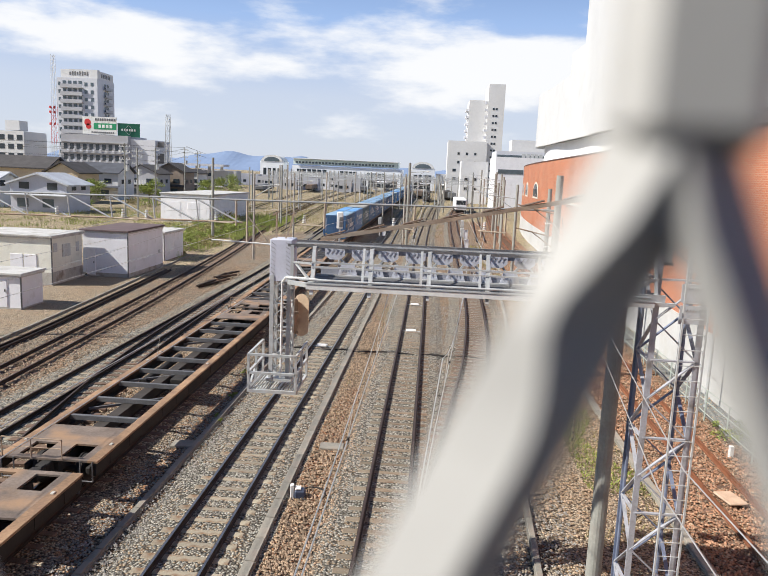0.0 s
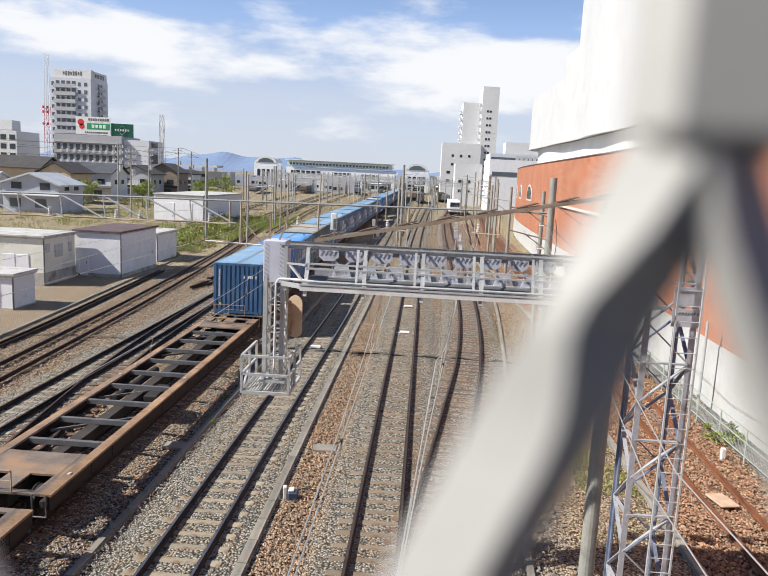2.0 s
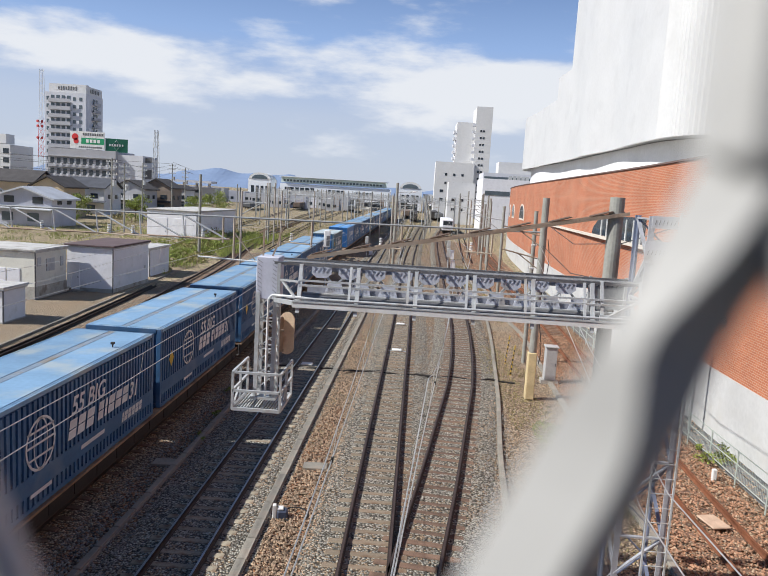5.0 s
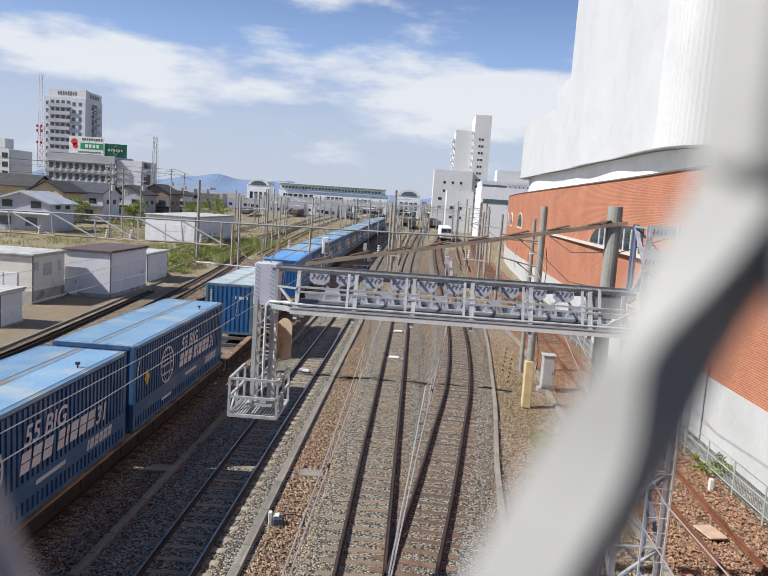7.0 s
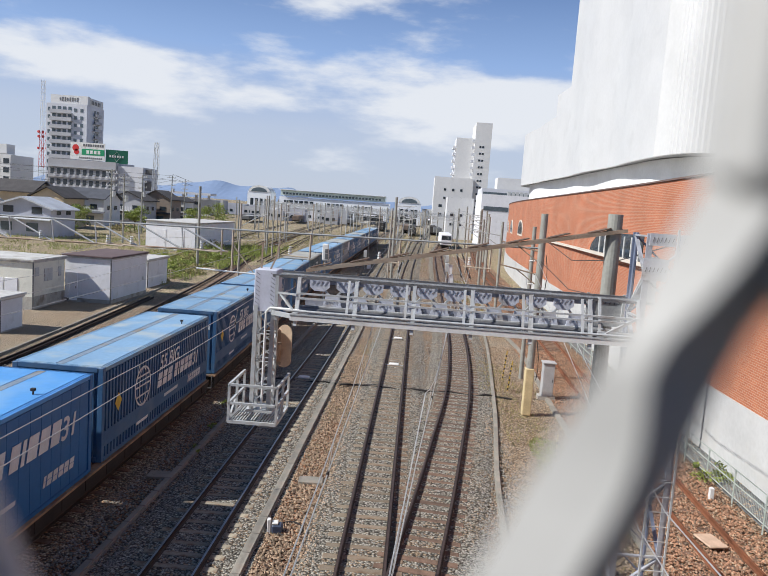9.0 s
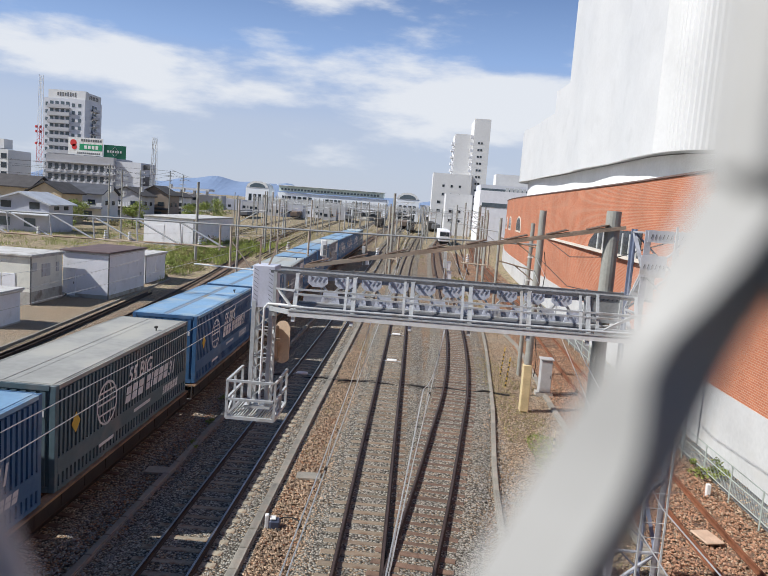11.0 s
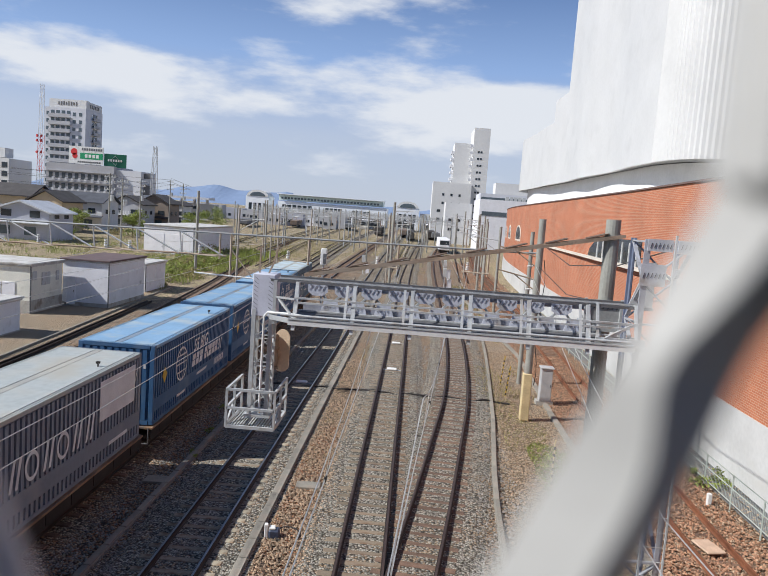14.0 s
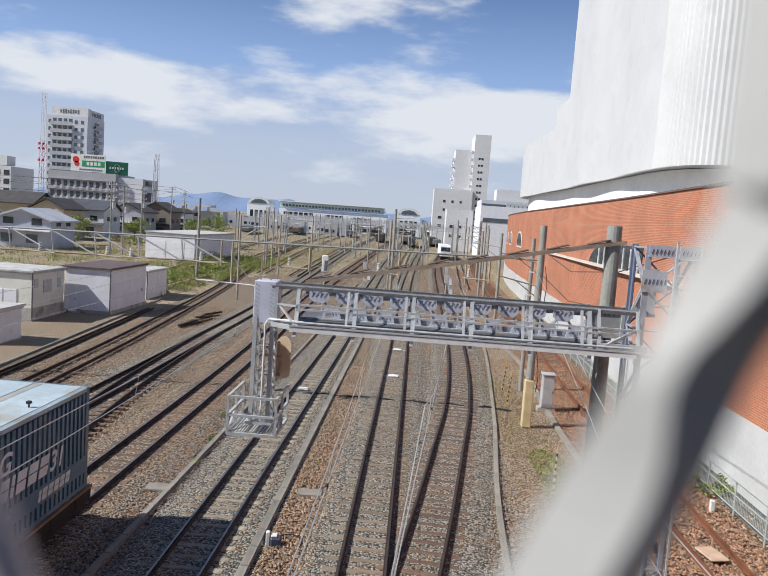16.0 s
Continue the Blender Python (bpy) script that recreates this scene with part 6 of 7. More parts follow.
# red and white lattice mast, grey lattice mast
def lattice_mast(x, y, h, w, label, bands):
    t = thing("lattice_mast", label, "mast", pose(x, y, -0.3))
    n = int(h / 3)
    for k in range(n):
        z0, z1 = h * k / n, h * (k + 1) / n
        s0, s1 = w * (1 - 0.55 * k / n), w * (1 - 0.55 * (k + 1) / n)
        paint = bands[k * len(bands) // n]
        for sx, sy in ((-1, -1), (1, -1), (1, 1), (-1, 1)):
            part("leg", bar(B(), (sx * s0, sy * s0, z0), (sx * s1, sy * s1, z1), 0.14), paint, t)
        for p, q in (((-s0, -s0, z0), (s1, -s1, z1)), ((s0, -s0, z0), (-s1, -s1, z1)), ((s0, -s0, z0), (s1, s1, z1))):
            part("brace", bar(B(), p, q, 0.09), paint, t)
    return t


RED = mat("mast_red", (0.50, 0.06, 0.06), 0.6, 0, 0.1, 1.0)
lm = lattice_mast(-164.5, 300, 53, 1.3, "tall red and white lattice radio mast", (GALV, GALV, RED, RED, LIGHT, LIGHT, LIGHT))
for z in (24, 29, 31):
    d = B()
    for k in range(6):
        a = k * math.pi / 3
        bar(d, (1.6 * math.cos(a), 1.6 * math.sin(a), z), (2.2 * math.cos(a), 2.2 * math.sin(a), z), 0.5, n=8)
    part("antenna_dish", d, RED, lm)
lattice_mast(-87.6, 230, 25, 1.1, "grey lattice mast behind the houses", (GALV, GALV))

# utility poles by the houses
for x, y, h in ((-49, 110, 11.8), (-47.8, 112, 11.2), (-66, 185, 13.4), (-63.5, 188, 12.6), (-56, 140, 12.0)):
    t = thing("utility_pole", "grey utility pole with cross arms and wires", "utility pole", pose(x, y, -0.3), "utility poles")
    part("shaft", bar(B(), (0, 0, 0), (0, 0, h), 0.16, 0.11, n=10), POLE_GREY, t)
    for z in (h - 0.6, h - 1.5, h - 2.6):
        part("cross_arm", box(B(), 0, 0, z, 1.9, 0.12, 0.12), GALV, t)
        for xx in (-0.8, -0.35, 0.35, 0.8):
            part("insulator", bar(B(), (xx, 0, z + 0.06), (xx, 0, z + 0.3), 0.07, n=8), WHITE, t)
    part("transformer", bar(B(), (0.45, 0, h - 4.4), (0.45, 0, h - 3.4), 0.3, n=12), GALV, t)
for z0, y0 in ((11.1, 110), (10.2, 110), (9.1, 112), (11.9, 140), (11.0, 140)):
    wire([(-120, y0 + 14, z0 + 2.2), (-84, y0 + 6, z0 + 0.2), (-49, y0, z0)], 0.025, WIRE_D, "dark power cable sagging over the houses")
    wire([(-49, y0, z0), (-58, y0 + 38, z0 - 0.4), (-66, 185, z0 + 1.6)], 0.025, WIRE_D, "dark power cable sagging over the houses")

# houses along the left edge
def house(label, x, y, w, d, h, roof_h, wall, roof, rz=0.0, gable="x", balcony=False):
    t = thing("house", label, "house", pose(x, y, -0.27, 0, 0, rz), "houses beside the yard")
    part("wall", box(B(), w / 2, d / 2, h / 2, w, d, h), wall, t)
    r, o = B(), 0.6
    if gable == "x":
        prof = [(-o, h - 0.2), (w / 2, h + roof_h), (w + o, h - 0.2), (w + o, h + 0.05), (w / 2, h + roof_h + 0.3), (-o, h + 0.05)]
        poly(r, [(a, -o, c) for a, c in prof], (0, d + 2 * o, 0))
        g = B()
        poly(g, [(0, 0.02, h), (w, 0.02, h), (w / 2, 0.02, h + roof_h)], (0, d - 0.04, 0))
    else:
        prof = [(-o, h - 0.2), (d / 2, h + roof_h), (d + o, h - 0.2), (d + o, h + 0.05), (d / 2, h + roof_h + 0.3), (-o, h + 0.05)]
        poly(r, [(-o, a, c) for a, c in prof], (w + 2 * o, 0, 0))
        g = B()
        poly(g, [(0.02, 0, h), (0.02, d, h), (0.02, d / 2, h + roof_h)], (w - 0.04, 0, 0))
    part("roof", r, roof, t)
    part("gable", g, wall, t)
    window_rows(t, w * 0.25, 4.3, -0.02, 2, 1, w * 0.5, 2.8, 1.7, 1.1)
    window_rows(t, w * 0.22, 1.5, -0.02, 2, 1, w * 0.45, 2.8, 1.9, 1.4, GLASS_GREY)
    window_rows(t, d * 0.3, 4.2, w + 0.02, 2, 1, d * 0.4, 2.8, 1.4, 1.0, face="right")
    lean = B()
    poly(lean, [(-0.4, -1.2, 2.75), (w + 0.4, -1.2, 2.75), (w + 0.4, 0, 3.15), (-0.4, 0, 3.15)], (0, 0, 0.12))
    part("lean_to_roof", lean, roof, t)
    if balcony:
        b = B()
        box(b, w * 0.4, -0.8, 3.3, w * 0.7, 1.4, 0.15)
        for k in range(14):
            box(b, w * 0.06 + k * w * 0.7 / 14, -1.45, 3.9, 0.12, 0.08, 1.1)
        part("balcony", b, LIGHT, t)
    return t


TILE = mat("dark_roof_tile", (0.065, 0.06, 0.06), 0.95, 0, 0.2, 0.6, 0.2, 10)
TILE_BLUE = mat("blue_roof_tile", (0.07, 0.075, 0.09), 0.95, 0, 0.2, 0.6, 0.2, 10)
TAN_WALL = mat("tan_house_wall", (0.55, 0.44, 0.30), 0.85, 0, 0.1, 0.4)
GREY_WALL = mat("grey_house_wall", (0.45, 0.46, 0.52), 0.85, 0, 0.1, 0.4)
SHEET = mat("pale_sheet_roof", (0.50, 0.52, 0.55), 0.6, 0.2, 0.12, 0.5)
house("tan rendered house with a dark gable roof", -79.0, 140, 6.8, 9, 6.2, 1.9, TAN_WALL, TILE)
house("low house with dark tiled roof", -93, 142, 13, 9, 6.8, 2.2, TAN_WALL, TILE, gable="y")
house("grey house with a pale metal roof", -69.4, 112, 9.6, 8, 4.6, 1.6, GREY_WALL, SHEET)
house("white house with a blue-grey roof", -82.5, 160, 9.5, 9, 6.2, 2.0, LIGHT, TILE_BLUE, gable="y")
house("two-storey house with a railed balcony", -80.0, 180, 8.5, 9, 6.2, 2.0, WARM_GREY, TILE, balcony=True)
house("brown house with a dark gable roof", -76.5, 191, 8, 9, 6.8, 2.2, mat("brown_house_wall", (0.26, 0.21, 0.17), 0.85, 0, 0.1, 0.4), TILE)
house("white house end-on to the yard", -72.5, 203, 4, 8, 6.5, 1.0, LIGHT, TILE)
house("low white house behind a garden", -86, 118, 10, 8, 4.5, 1.4, LIGHT, SHEET, gable="y")
house("blue roofed house at the yard's edge", -100, 150, 11, 9, 6.0, 2.0, LIGHT, TILE_BLUE, gable="y")
flat = block("apartment_block", "white apartment block with arched openings", "apartment block", -156, 230, 19, 14, 17.0, LIGHT)
window_rows(flat, 2, 3.5, -0.02, 6, 5, 3.1, 3.0, 1.9, 1.7)
part("stair_head", box(B(), 13, 6, 19.6, 5, 5, 3.2), LIGHT, flat)
# white slab towers across the yard
tw = block("slab_tower", "tall white-grey slab tower with small windows", "tower block", 23.6, 330, 7.4, 22, 50.5, LIGHT)
window_rows(tw, 2.6, 6.0, -0.02, 2, 12, 1.3, 3.1, 0.9, 0.9)
for r in range(13):
    part("balcony", box(B(), -0.5, 0.9, 5.5 + r * 3.1, 1.6, 1.6, 1.2), PALE, tw)
tw2 = block("slab_tower", "white stepped apartment tower", "tower block", 15.2, 333, 8.4, 20, 43.4, LIGHT)
for r in range(12):
    part("balcony", box(B(), -0.6, 5 + 0.4 * r % 2, 6 + r * 3.05, 1.4, 9, 1.1), PALE, tw2)
tw3 = block("slab_tower", "lower white-grey wing with small windows", "tower block", 6.4, 328, 17.8, 20, 24.6, LIGHT)
window_rows(tw3, 3.4, 8.0, -0.02, 4, 2, 3.4, 3.9, 1.6, 1.2)
window_rows(tw3, 5.0, 15.6, -0.02, 3, 2, 3.8, 3.9, 1.0, 1.1)
low = block("low_block", "small white building before the tower", "building", 9.5, 240, 9, 12, 13.5, LIGHT)
window_rows(low, 1.8, 5.0, -0.02, 2, 2, 3.0, 3.2, 1.0, 0.9)
low = block("low_block", "white annexe with a long dark window band", "building", 17.5, 200, 14, 20, 14.2, HUT_WHITE)
part("window_band", box(B(), 4.2, -0.03, 10.8, 7.0, 0.12, 1.2), GLASS_GREY, low)
window_rows(low, 9.6, 9.6, -0.02, 3, 1, 1.3, 3.2, 0.9, 1.8)
for k in range(5):
    part("roof_unit", box(B(), 8 + k * 1.2, 4, 15.2, 0.9, 0.9, 1.6), GALV, low)
low = block("low_block", "grey office block with a dark glass band", "building", 20.5, 235, 24, 18, 17.2, PALE)
part("window_band", box(B(), 12, -0.03, 15.6, 23.4, 0.12, 2.0), GLASS_GREY, low)
part("roof_house", box(B(), 11, 6, 19.6, 12, 8, 4.0), LIGHT, low)

# station across the far end
STN_WHITE = mat("bluish_white_cladding", (0.80, 0.83, 0.87), 0.6, 0, 0.05, 0.2)
stn = block("station", "long white elevated station with a green roof band", "station", -84, 420, 66, 14, 11.6, STN_WHITE, -1.5, 0)
part("upper_storey", box(B(), 32, 6, 13.9, 63, 11, 3.2), mat("pale_green_band", (0.60, 0.70, 0.68), 0.7, 0, 0.06, 0.2), stn)
part("roof_edge", box(B(), 32, 5, 15.8, 64.5, 14, 0.4), STN_WHITE, stn)
window_rows(stn, 2.5, 13.6, 0.48, 30, 1, 2.0, 3, 1.3, 1.1, GLASS_GREY)
window_rows(stn, 4.0, 8.6, -0.03, 6, 1, 3.1, 3, 2.4, 2.2)
window_rows(stn, 30.0, 7.6, -0.03, 4, 1, 2.6, 3, 2.0, 3.4)
window_rows(stn, 46.0, 7.6, -0.03, 5, 1, 2.2, 3, 1.8, 2.4)
# dark box put in for the shade under the station deck
part("deck_shadow_gap", box(B(), 33, 2, 2.2, 66, 2, 3.6), GALV_DARK, stn)


def arch_hall(x, w, h, label):
    t = thing("arched_hall", label, "station hall", pose(x, 418, -0.27))
    part("wall", box(B(), w / 2, 8, h / 2, w, 16, h), STN_WHITE, t)
    n, pts = 14, []
    for k in range(n + 1):
        a = math.pi * k / n
        pts.append((w / 2 - w * 0.46 * math.cos(a), -0.2, h + w * 0.27 * math.sin(a)))
    r = B()
    poly(r, pts, (0, 16, 0))
    part("vault", r, WHITE, t)
    g = B()
    pts = [(w / 2 - w * 0.34 * math.cos(math.pi * k / n), -0.3, h + w * 0.18 * math.sin(math.pi * k / n)) for k in range(n + 1)]
    poly(g, pts, (0, 0.08, 0))
    part("fan_window", g, GLASS_GREY, t)
    window_rows(t, w * 0.2, h * 0.55, -0.03, 4, 1, w * 0.2, 3, w * 0.13, h * 0.3)


arch_hall(-103, 14, 13.4, "white hall with a vaulted arch roof")
arch_hall(-12.8, 14, 13.0, "white hall with a vaulted arch roof beside the tracks")
side = block("station_wing", "low white station wing", "station", 2, 421, 22, 12, 9.6, LIGHT)
window_rows(side, 2, 6.8, -0.03, 7, 1, 2.8, 3, 1.9, 1.6)
deck = block("viaduct", "pale elevated road deck with railing", "viaduct", -150, 300, 60, 9, 0.5, PALE, 0, 0)
part("deck_slab", box(B(), 30, 4.5, 9.2, 60, 9, 1.0), PALE, deck)
for k in range(11):
    part("pier", box(B(), 2 + k * 5.6, 4.5, 4.4, 0.9, 1.2, 8.8), PALE, deck)
random.seed(11)
for k in range(26):
    x = -118 + k * 4.6 + random.uniform(-2, 2) if k < 18 else random.uniform(-210, -125)
    y, h = random.uniform(300, 400), random.uniform(3, 7)
    if -36 < x < 24:
        y, h = random.uniform(392, 412), random.uniform(3, 6)
    b = block("town_building", random.choice(("distant pale town building", "distant grey town building")), "building", x, y, random.uniform(6, 14), 9, h, random.choice((PALE, WARM_GREY, GREY_WALL)), 0, 0.4)
    window_rows(b, 1.5, 2.2, -0.03, 2, max(1, int(h / 3.2)), 2.6, 3, 1.5, 1.3)

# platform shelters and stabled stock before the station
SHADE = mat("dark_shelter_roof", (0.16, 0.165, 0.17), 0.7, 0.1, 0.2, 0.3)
for x, y, w in ((-84, 398, 24), (-58, 402, 20), (-36, 396, 16), (-14, 400, 13), (4, 398, 16)):
    t = thing("platform_shelter", "long dark platform shelter on steel posts", "shelter", pose(x, y, -0.27))
    part("platform", box(B(), w / 2, 3, 0.55, w, 6, 1.1), CONCRETE, t)
    part("roof", box(B(), w / 2, 3, 5.0, w + 1, 7, 0.35, bevel=0.05), SHADE, t)
    part("rear_wall", box(B(), w / 2, 5.6, 2.9, w, 0.2, 4.0), SHADE, t)
    for k in range(int(w / 4) + 1):
        part("post", bar(B(), (0.3 + k * (w - 0.6) / int(w / 4), 0.6, 1.0), (0.3 + k * (w - 0.6) / int(w / 4), 0.6, 4.9), 0.12, n=6), GALV_DARK, t)
for k, (x, y, l) in enumerate(((-62, 250, 34), (-50, 285, 46), (-29, 300, 40), (-4.5, 262, 30), (7.5, 255, 34))):
    t = thing("stabled_wagon", "dark weathered railway wagon standing in the yard", "wagon", pose(x, y, 0, 0, 0, 6 if x < -20 else 1))
    part("body", box(B(), 0, l / 2, 1.9, 2.8, l, 1.7, bevel=0.05), WAGON if k % 2 else SHADE, t)
    part("underframe", box(B(), 0, l / 2, 0.85, 2.5, l - 0.6, 0.35), BLACK, t)
    for j in range(int(l / 6)):
        for sx in (-0.55, 0.55):
            part("wheel", bar(B(), (sx - 0.06, 2 + j * 6, 0.43), (sx + 0.06, 2 + j * 6, 0.43), 0.43, n=12), BLACK, t)

# blue hills on the horizon
def hills(x0, x1, y, top, label, material):
    b = B()
    n = 60
    prev = None
    for k in range(n + 1):
        f = k / n
        x = x0 + (x1 - x0) * f
        z = top * max(0.02, (0.72 + 0.14 * math.sin(f * 9.4 + 1.1) + 0.10 * math.sin(f * 23) + 0.05 * math.sin(f * 51)) * min(1, 8 * f, 8 * (1 - f)))
        row = [b.verts.new((x, y - 250, -2)), b.verts.new((x, y - 80, z * 0.6)), b.verts.new((x, y, z)), b.verts.new((x, y + 300, -2))]
        if prev:
            for j in range(3):
                b.faces.new((prev[j], row[j], row[j + 1], prev[j + 1]))
        prev = row
    single("backdrop_hills", b, material, label, "hills", kind="structure")


# the haze of distance is mixed into the hills' blue base colour
HILL = mat("haze_tinted_hill", (0.17, 0.235, 0.36), 1.0, 0, 0.08, 0.004)
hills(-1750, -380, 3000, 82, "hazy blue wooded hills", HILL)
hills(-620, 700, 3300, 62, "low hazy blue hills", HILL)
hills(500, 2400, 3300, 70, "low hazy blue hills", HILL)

# ---- weeds, bushes and trees ----
def leaf_cloud(b, c, r, n, size, rng, squash=0.7):
    """Many small folded leaves in an uneven cloud."""
    for _ in range(n):
        d = Vector((rng.gauss(0, 1), rng.gauss(0, 1), rng.gauss(0, 1)))
        d = d.normalized() * r * rng.uniform(0.25, 1.0) ** 0.5
        p = Vector(c) + Vector((d.x, d.y, d.z * squash))
        u = Vector((rng.gauss(0, 1), rng.gauss(0, 1), rng.gauss(0, 1))).normalized() * size * rng.uniform(0.6, 1.4)
        v = u.cross(Vector((rng.gauss(0, 1), rng.gauss(0, 1), rng.gauss(0, 1)))).normalized() * size * 0.5
        a = [b.verts.new(p - u), b.verts.new(p + v), b.verts.new(p + u), b.verts.new(p - v)]
        b.faces.new(a)


def bush(name, label, x, y, clumps, r, size, per, material, seed, z=-0.27):
    rng = random.Random(seed)
    t = thing(name, label, "bush", pose(x, y, z))
    s, l = B(), B()
    for _ in range(clumps):
        c = (rng.uniform(-r, r), rng.uniform(-r, r), rng.uniform(0.15, 0.8) * r)
        bar(s, (c[0] * 0.3, c[1] * 0.3, 0), c, 0.015, n=4)
        leaf_cloud(l, c, r * rng.uniform(0.25, 0.5), per, size, rng)
    part("stem", s, BARK, t)
    tagged(part("leaves", l, material, t), kind="stuff")
    return t


def tree(label, x, y, h, r, seed, material):
    rng = random.Random(seed)
    t = thing("tree", label, "tree", pose(x, y, -0.27))
    tr, l = B(), B()
    bar(tr, (0, 0, 0), (0.1, 0, h * 0.55), 0.18, 0.09, n=8)
    for k in range(9):
        a = rng.uniform(0, 6.28)
        base = Vector((0.05, 0, h * rng.uniform(0.25, 0.55)))
        tip = Vector((math.cos(a) * r * rng.uniform(0.4, 0.9), math.sin(a) * r * rng.uniform(0.4, 0.9), h * rng.uniform(0.5, 0.95)))
        bar(tr, base, tip, 0.06, 0.02, n=5)
        for _ in range(4):
            leaf_cloud(l, tip + Vector((rng.gauss(0, 0.5), rng.gauss(0, 0.5), rng.gauss(0, 0.4))), r * rng.uniform(0.25, 0.45), 60, 0.16, rng)
    part("trunk", tr, BARK, t)
    tagged(part("crown", l, material, t), kind="stuff")
    return t


tree("leafy green tree beyond the shed", -43.8, 150, 8.4, 3.6, 3, LEAF)
tree("dark green garden tree before the houses", -61.5, 150, 4.6, 2.4, 7, LEAF)
for k, (x, y, r) in enumerate(((-30.5, 104, 1.6), (-32.5, 110, 1.7), (-34.5, 116, 1.5), (-58, 140, 1.8), (-63, 146, 1.7), (-69, 136, 1.6), (-73, 150, 1.9), (-78, 128, 1.5), (-53, 160, 1.7))):
    bush("weed_bush", "green weeds and shrubs before the houses", x, y, 14, r, 0.15, 34, LEAF_DRY if k % 3 == 1 else LEAF, 80 + k)
tree("dark green garden tree before the houses", -64, 128, 5.2, 2.6, 4, LEAF)
tree("dark green garden tree before the houses", -84, 122, 5.0, 2.6, 5, LEAF)
tree("small garden tree by the house", -58, 178, 5.0, 2.2, 6, LEAF)
for k, (x, y, r) in enumerate(((-25.2, 70, 1.5), (-26.5, 74, 1.7), (-24.6, 76, 1.2), (-27.5, 80, 1.6), (-26.0, 84, 1.4), (-28.3, 88, 1.6), (-27.2, 93, 1.5), (-29.5, 98, 1.5), (-24.9, 66.8, 0.8))):
    bush("weed_bush", "tall green weeds beside the track", x, y, 14, r, 0.13, 34, LEAF_DRY if k % 3 == 2 else LEAF, 20 + k)
bush("weed_bush", "green shrub growing at the footway fence", 10.95, 24.2, 10, 0.55, 0.07, 40, LEAF, 40)
for k, (x, y) in enumerate(((-7.2, 25.2), (-7.5, 28.3), (-7.0, 22.6))):
    bush("weed_bush", "small weed in the ballast", x, y, 4, 0.22, 0.05, 16, LEAF, 50 + k)


def grass(label, box_xy, n, h, material, seed):
    rng = random.Random(seed)
    x0, x1, y0, y1 = box_xy
    verts, faces = [], []
    for _ in range(n):
        x, y = rng.uniform(x0, x1), rng.uniform(y0, y1)
        if noise.noise((x * 0.35, y * 0.22, seed)) < 0.02:
            continue
        a, hh, w = rng.uniform(0, 6.28), h * rng.uniform(0.4, 1.3), 0.02
        i = len(verts)
        verts += [(x - w * math.cos(a), y - w * math.sin(a), -0.27), (x + w * math.cos(a), y + w * math.sin(a), -0.27), (x + rng.gauss(0, 0.07), y + rng.gauss(0, 0.07), -0.27 + hh)]
        faces.append((i, i + 1, i + 2))
    me = bpy.data.meshes.new("grass")
    me.from_pydata(verts, [], faces)
    me.materials.append(material)
    tagged(new("grass", me), label, "grass", kind="stuff")


grass("short dry grass on the stony verge", (4.2, 6.6, 16, 34), 4500, 0.12, LEAF_DRY, 61)
grass("green grass tufts beside the kerb", (4.9, 6.6, 19, 31), 5200, 0.14, LEAF, 71)
grass("dry grass between the tracks", (3.6, 6.6, 34, 90), 9000, 0.2, LEAF_DRY, 62)
grass("patchy dry grass across the yard", (-60, -16, 96, 190), 26000, 0.5, LEAF_DRY, 63)
grass("green weeds along the old track", (-31, -23, 64, 112), 9000, 0.6, LEAF, 64)
grass("weeds near the house gardens", (-78, -36, 84, 128), 16000, 0.5, LEAF, 65)
grass("thin weeds in the brown stones", (-3.3, -1.6, 14, 45), 1800, 0.1, LEAF_DRY, 66)

grass("tall yellow-green weeds by the shed", (-36, -22.5, 78, 128), 16000, 0.9, LEAF, 67)
grass("dry weeds between the yard tracks", (-30, 2, 100, 240), 22000, 0.35, LEAF_DRY, 68)

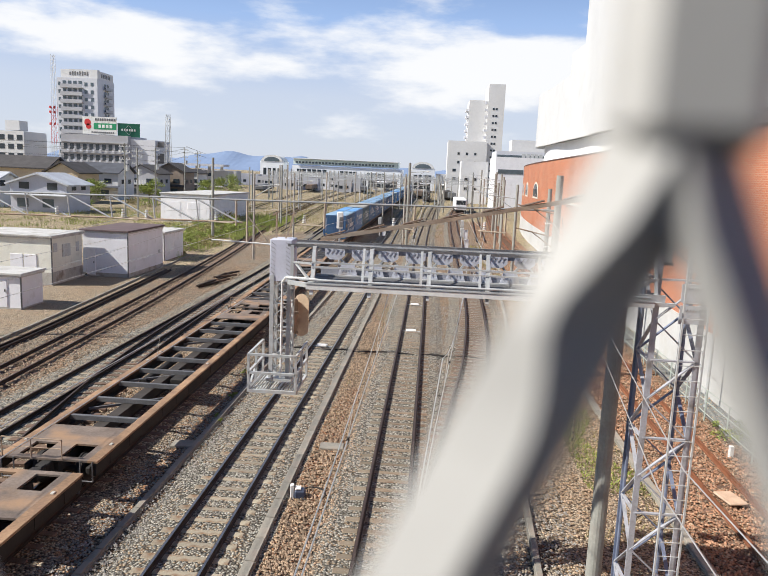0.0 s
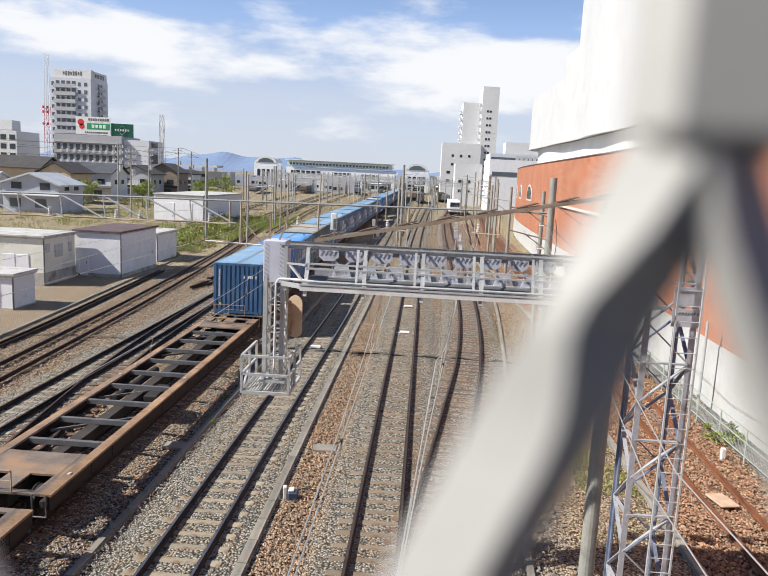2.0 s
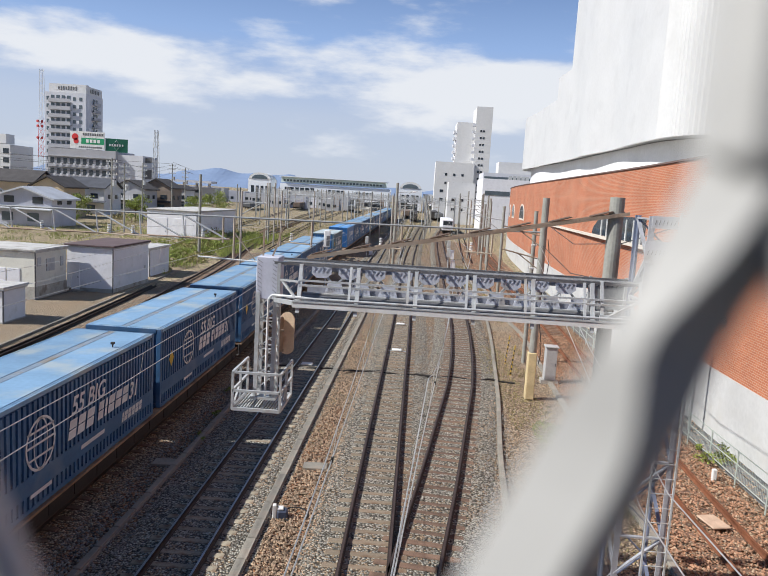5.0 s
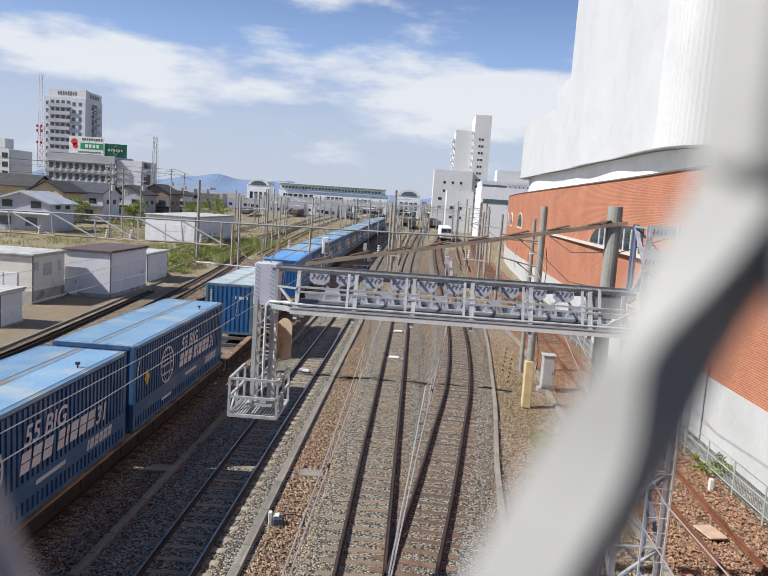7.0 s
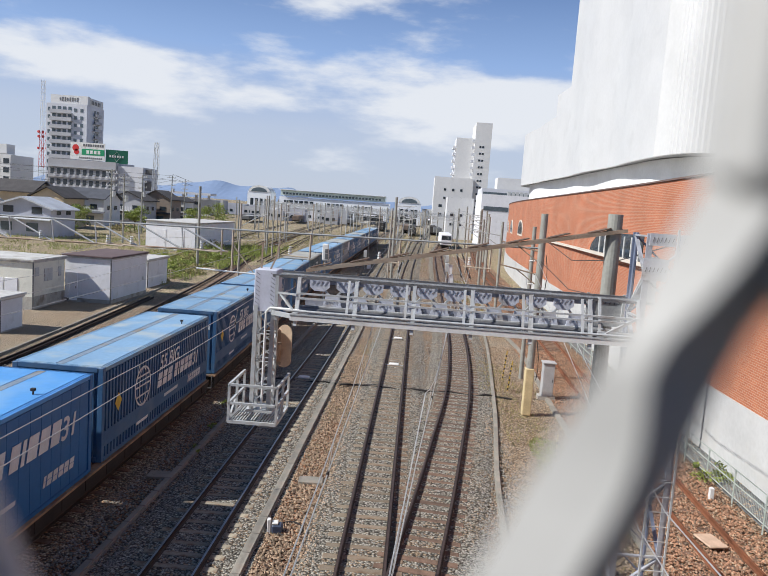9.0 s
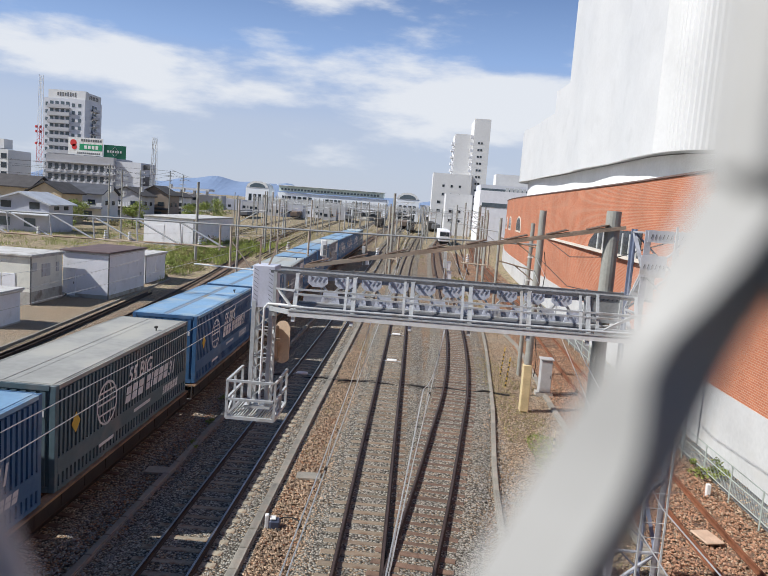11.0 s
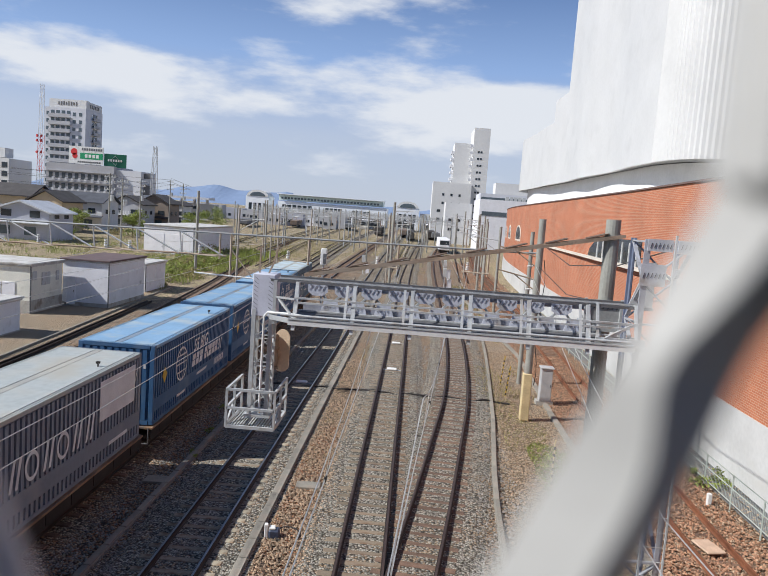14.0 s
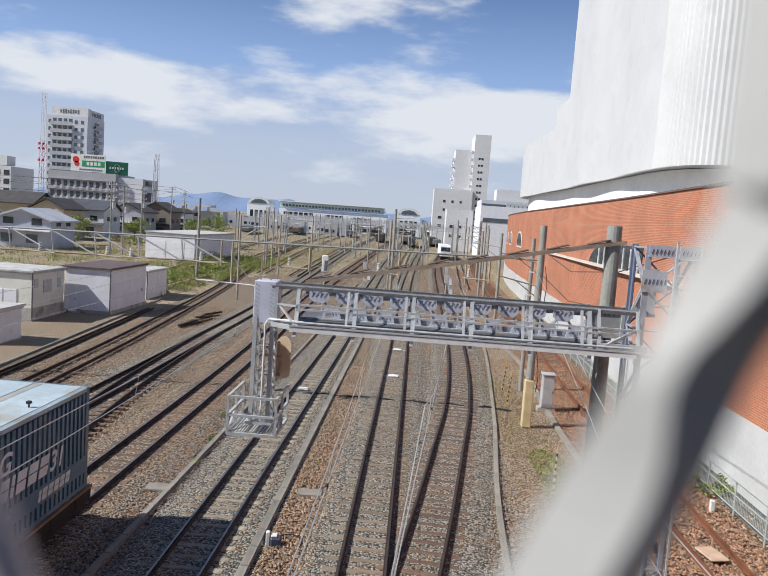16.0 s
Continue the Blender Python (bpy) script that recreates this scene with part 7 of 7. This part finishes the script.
# loose stones on the ballast
def stones(label, area_xy, n, size, material, seed):
    rng = np.random.RandomState(seed)
    x0, x1, y0, y1 = area_xy
    base = np.array([(1, 0, 0), (-1, 0, 0), (0, 1, 0), (0, -1, 0), (0, 0, 0.8), (0, 0, -0.8)], float)
    tri = np.array([(0, 2, 4), (2, 1, 4), (1, 3, 4), (3, 0, 4), (2, 0, 5), (1, 2, 5), (3, 1, 5), (0, 3, 5)])
    c = np.stack([rng.uniform(x0, x1, n), y0 + (y1 - y0) * rng.uniform(0, 1, n) ** 1.4, np.full(n, -0.2)], 1)
    v = base[None] * rng.uniform(0.5, 1.3, (n, 6, 1)) * (size * rng.uniform(0.6, 1.3, (n, 1, 1)))
    a = rng.uniform(0, 6.28, n)
    co, si = np.cos(a)[:, None], np.sin(a)[:, None]
    v = np.stack([v[..., 0] * co - v[..., 1] * si, v[..., 0] * si + v[..., 1] * co, v[..., 2]], -1) + c[:, None]
    f = (tri[None] + 6 * np.arange(n)[:, None, None]).reshape(-1, 3)
    me = bpy.data.meshes.new("stones")
    me.from_pydata(v.reshape(-1, 3).tolist(), [], f.tolist())
    me.materials.append(material)
    tagged(new("loose_stones", me), label, "stones", kind="stuff")


STONE_G = mat("loose_grey_stone", (0.27, 0.26, 0.24), 0.95, 0, 0.1, 5.0, island=0.5)
STONE_B = mat("loose_brown_stone", (0.34, 0.255, 0.18), 0.95, 0, 0.1, 5.0, island=0.5)
stones("loose grey ballast stones", (-8.0, -3.8, 12, 46), 16000, 0.035, STONE_G, 1)
stones("loose brown stones", (-3.3, -1.9, 12, 40), 7000, 0.04, STONE_B, 2)
stones("loose grey ballast stones", (-2.0, 4.0, 12, 46), 14000, 0.035, STONE_G, 3)
stones("loose brown stones", (3.2, 12.0, 12, 46), 12000, 0.04, STONE_B, 4)
STONE_R = mat("loose_rusty_stone", (0.33, 0.19, 0.12), 0.95, 0, 0.1, 5.0, island=0.45)
stones("loose rust-stained stones along the siding", (6.9, 10.5, 12, 46), 14000, 0.045, STONE_R, 6)
stones("loose brown stones", (-19, -8.3, 14, 60), 16000, 0.045, STONE_B, 5)

motions()
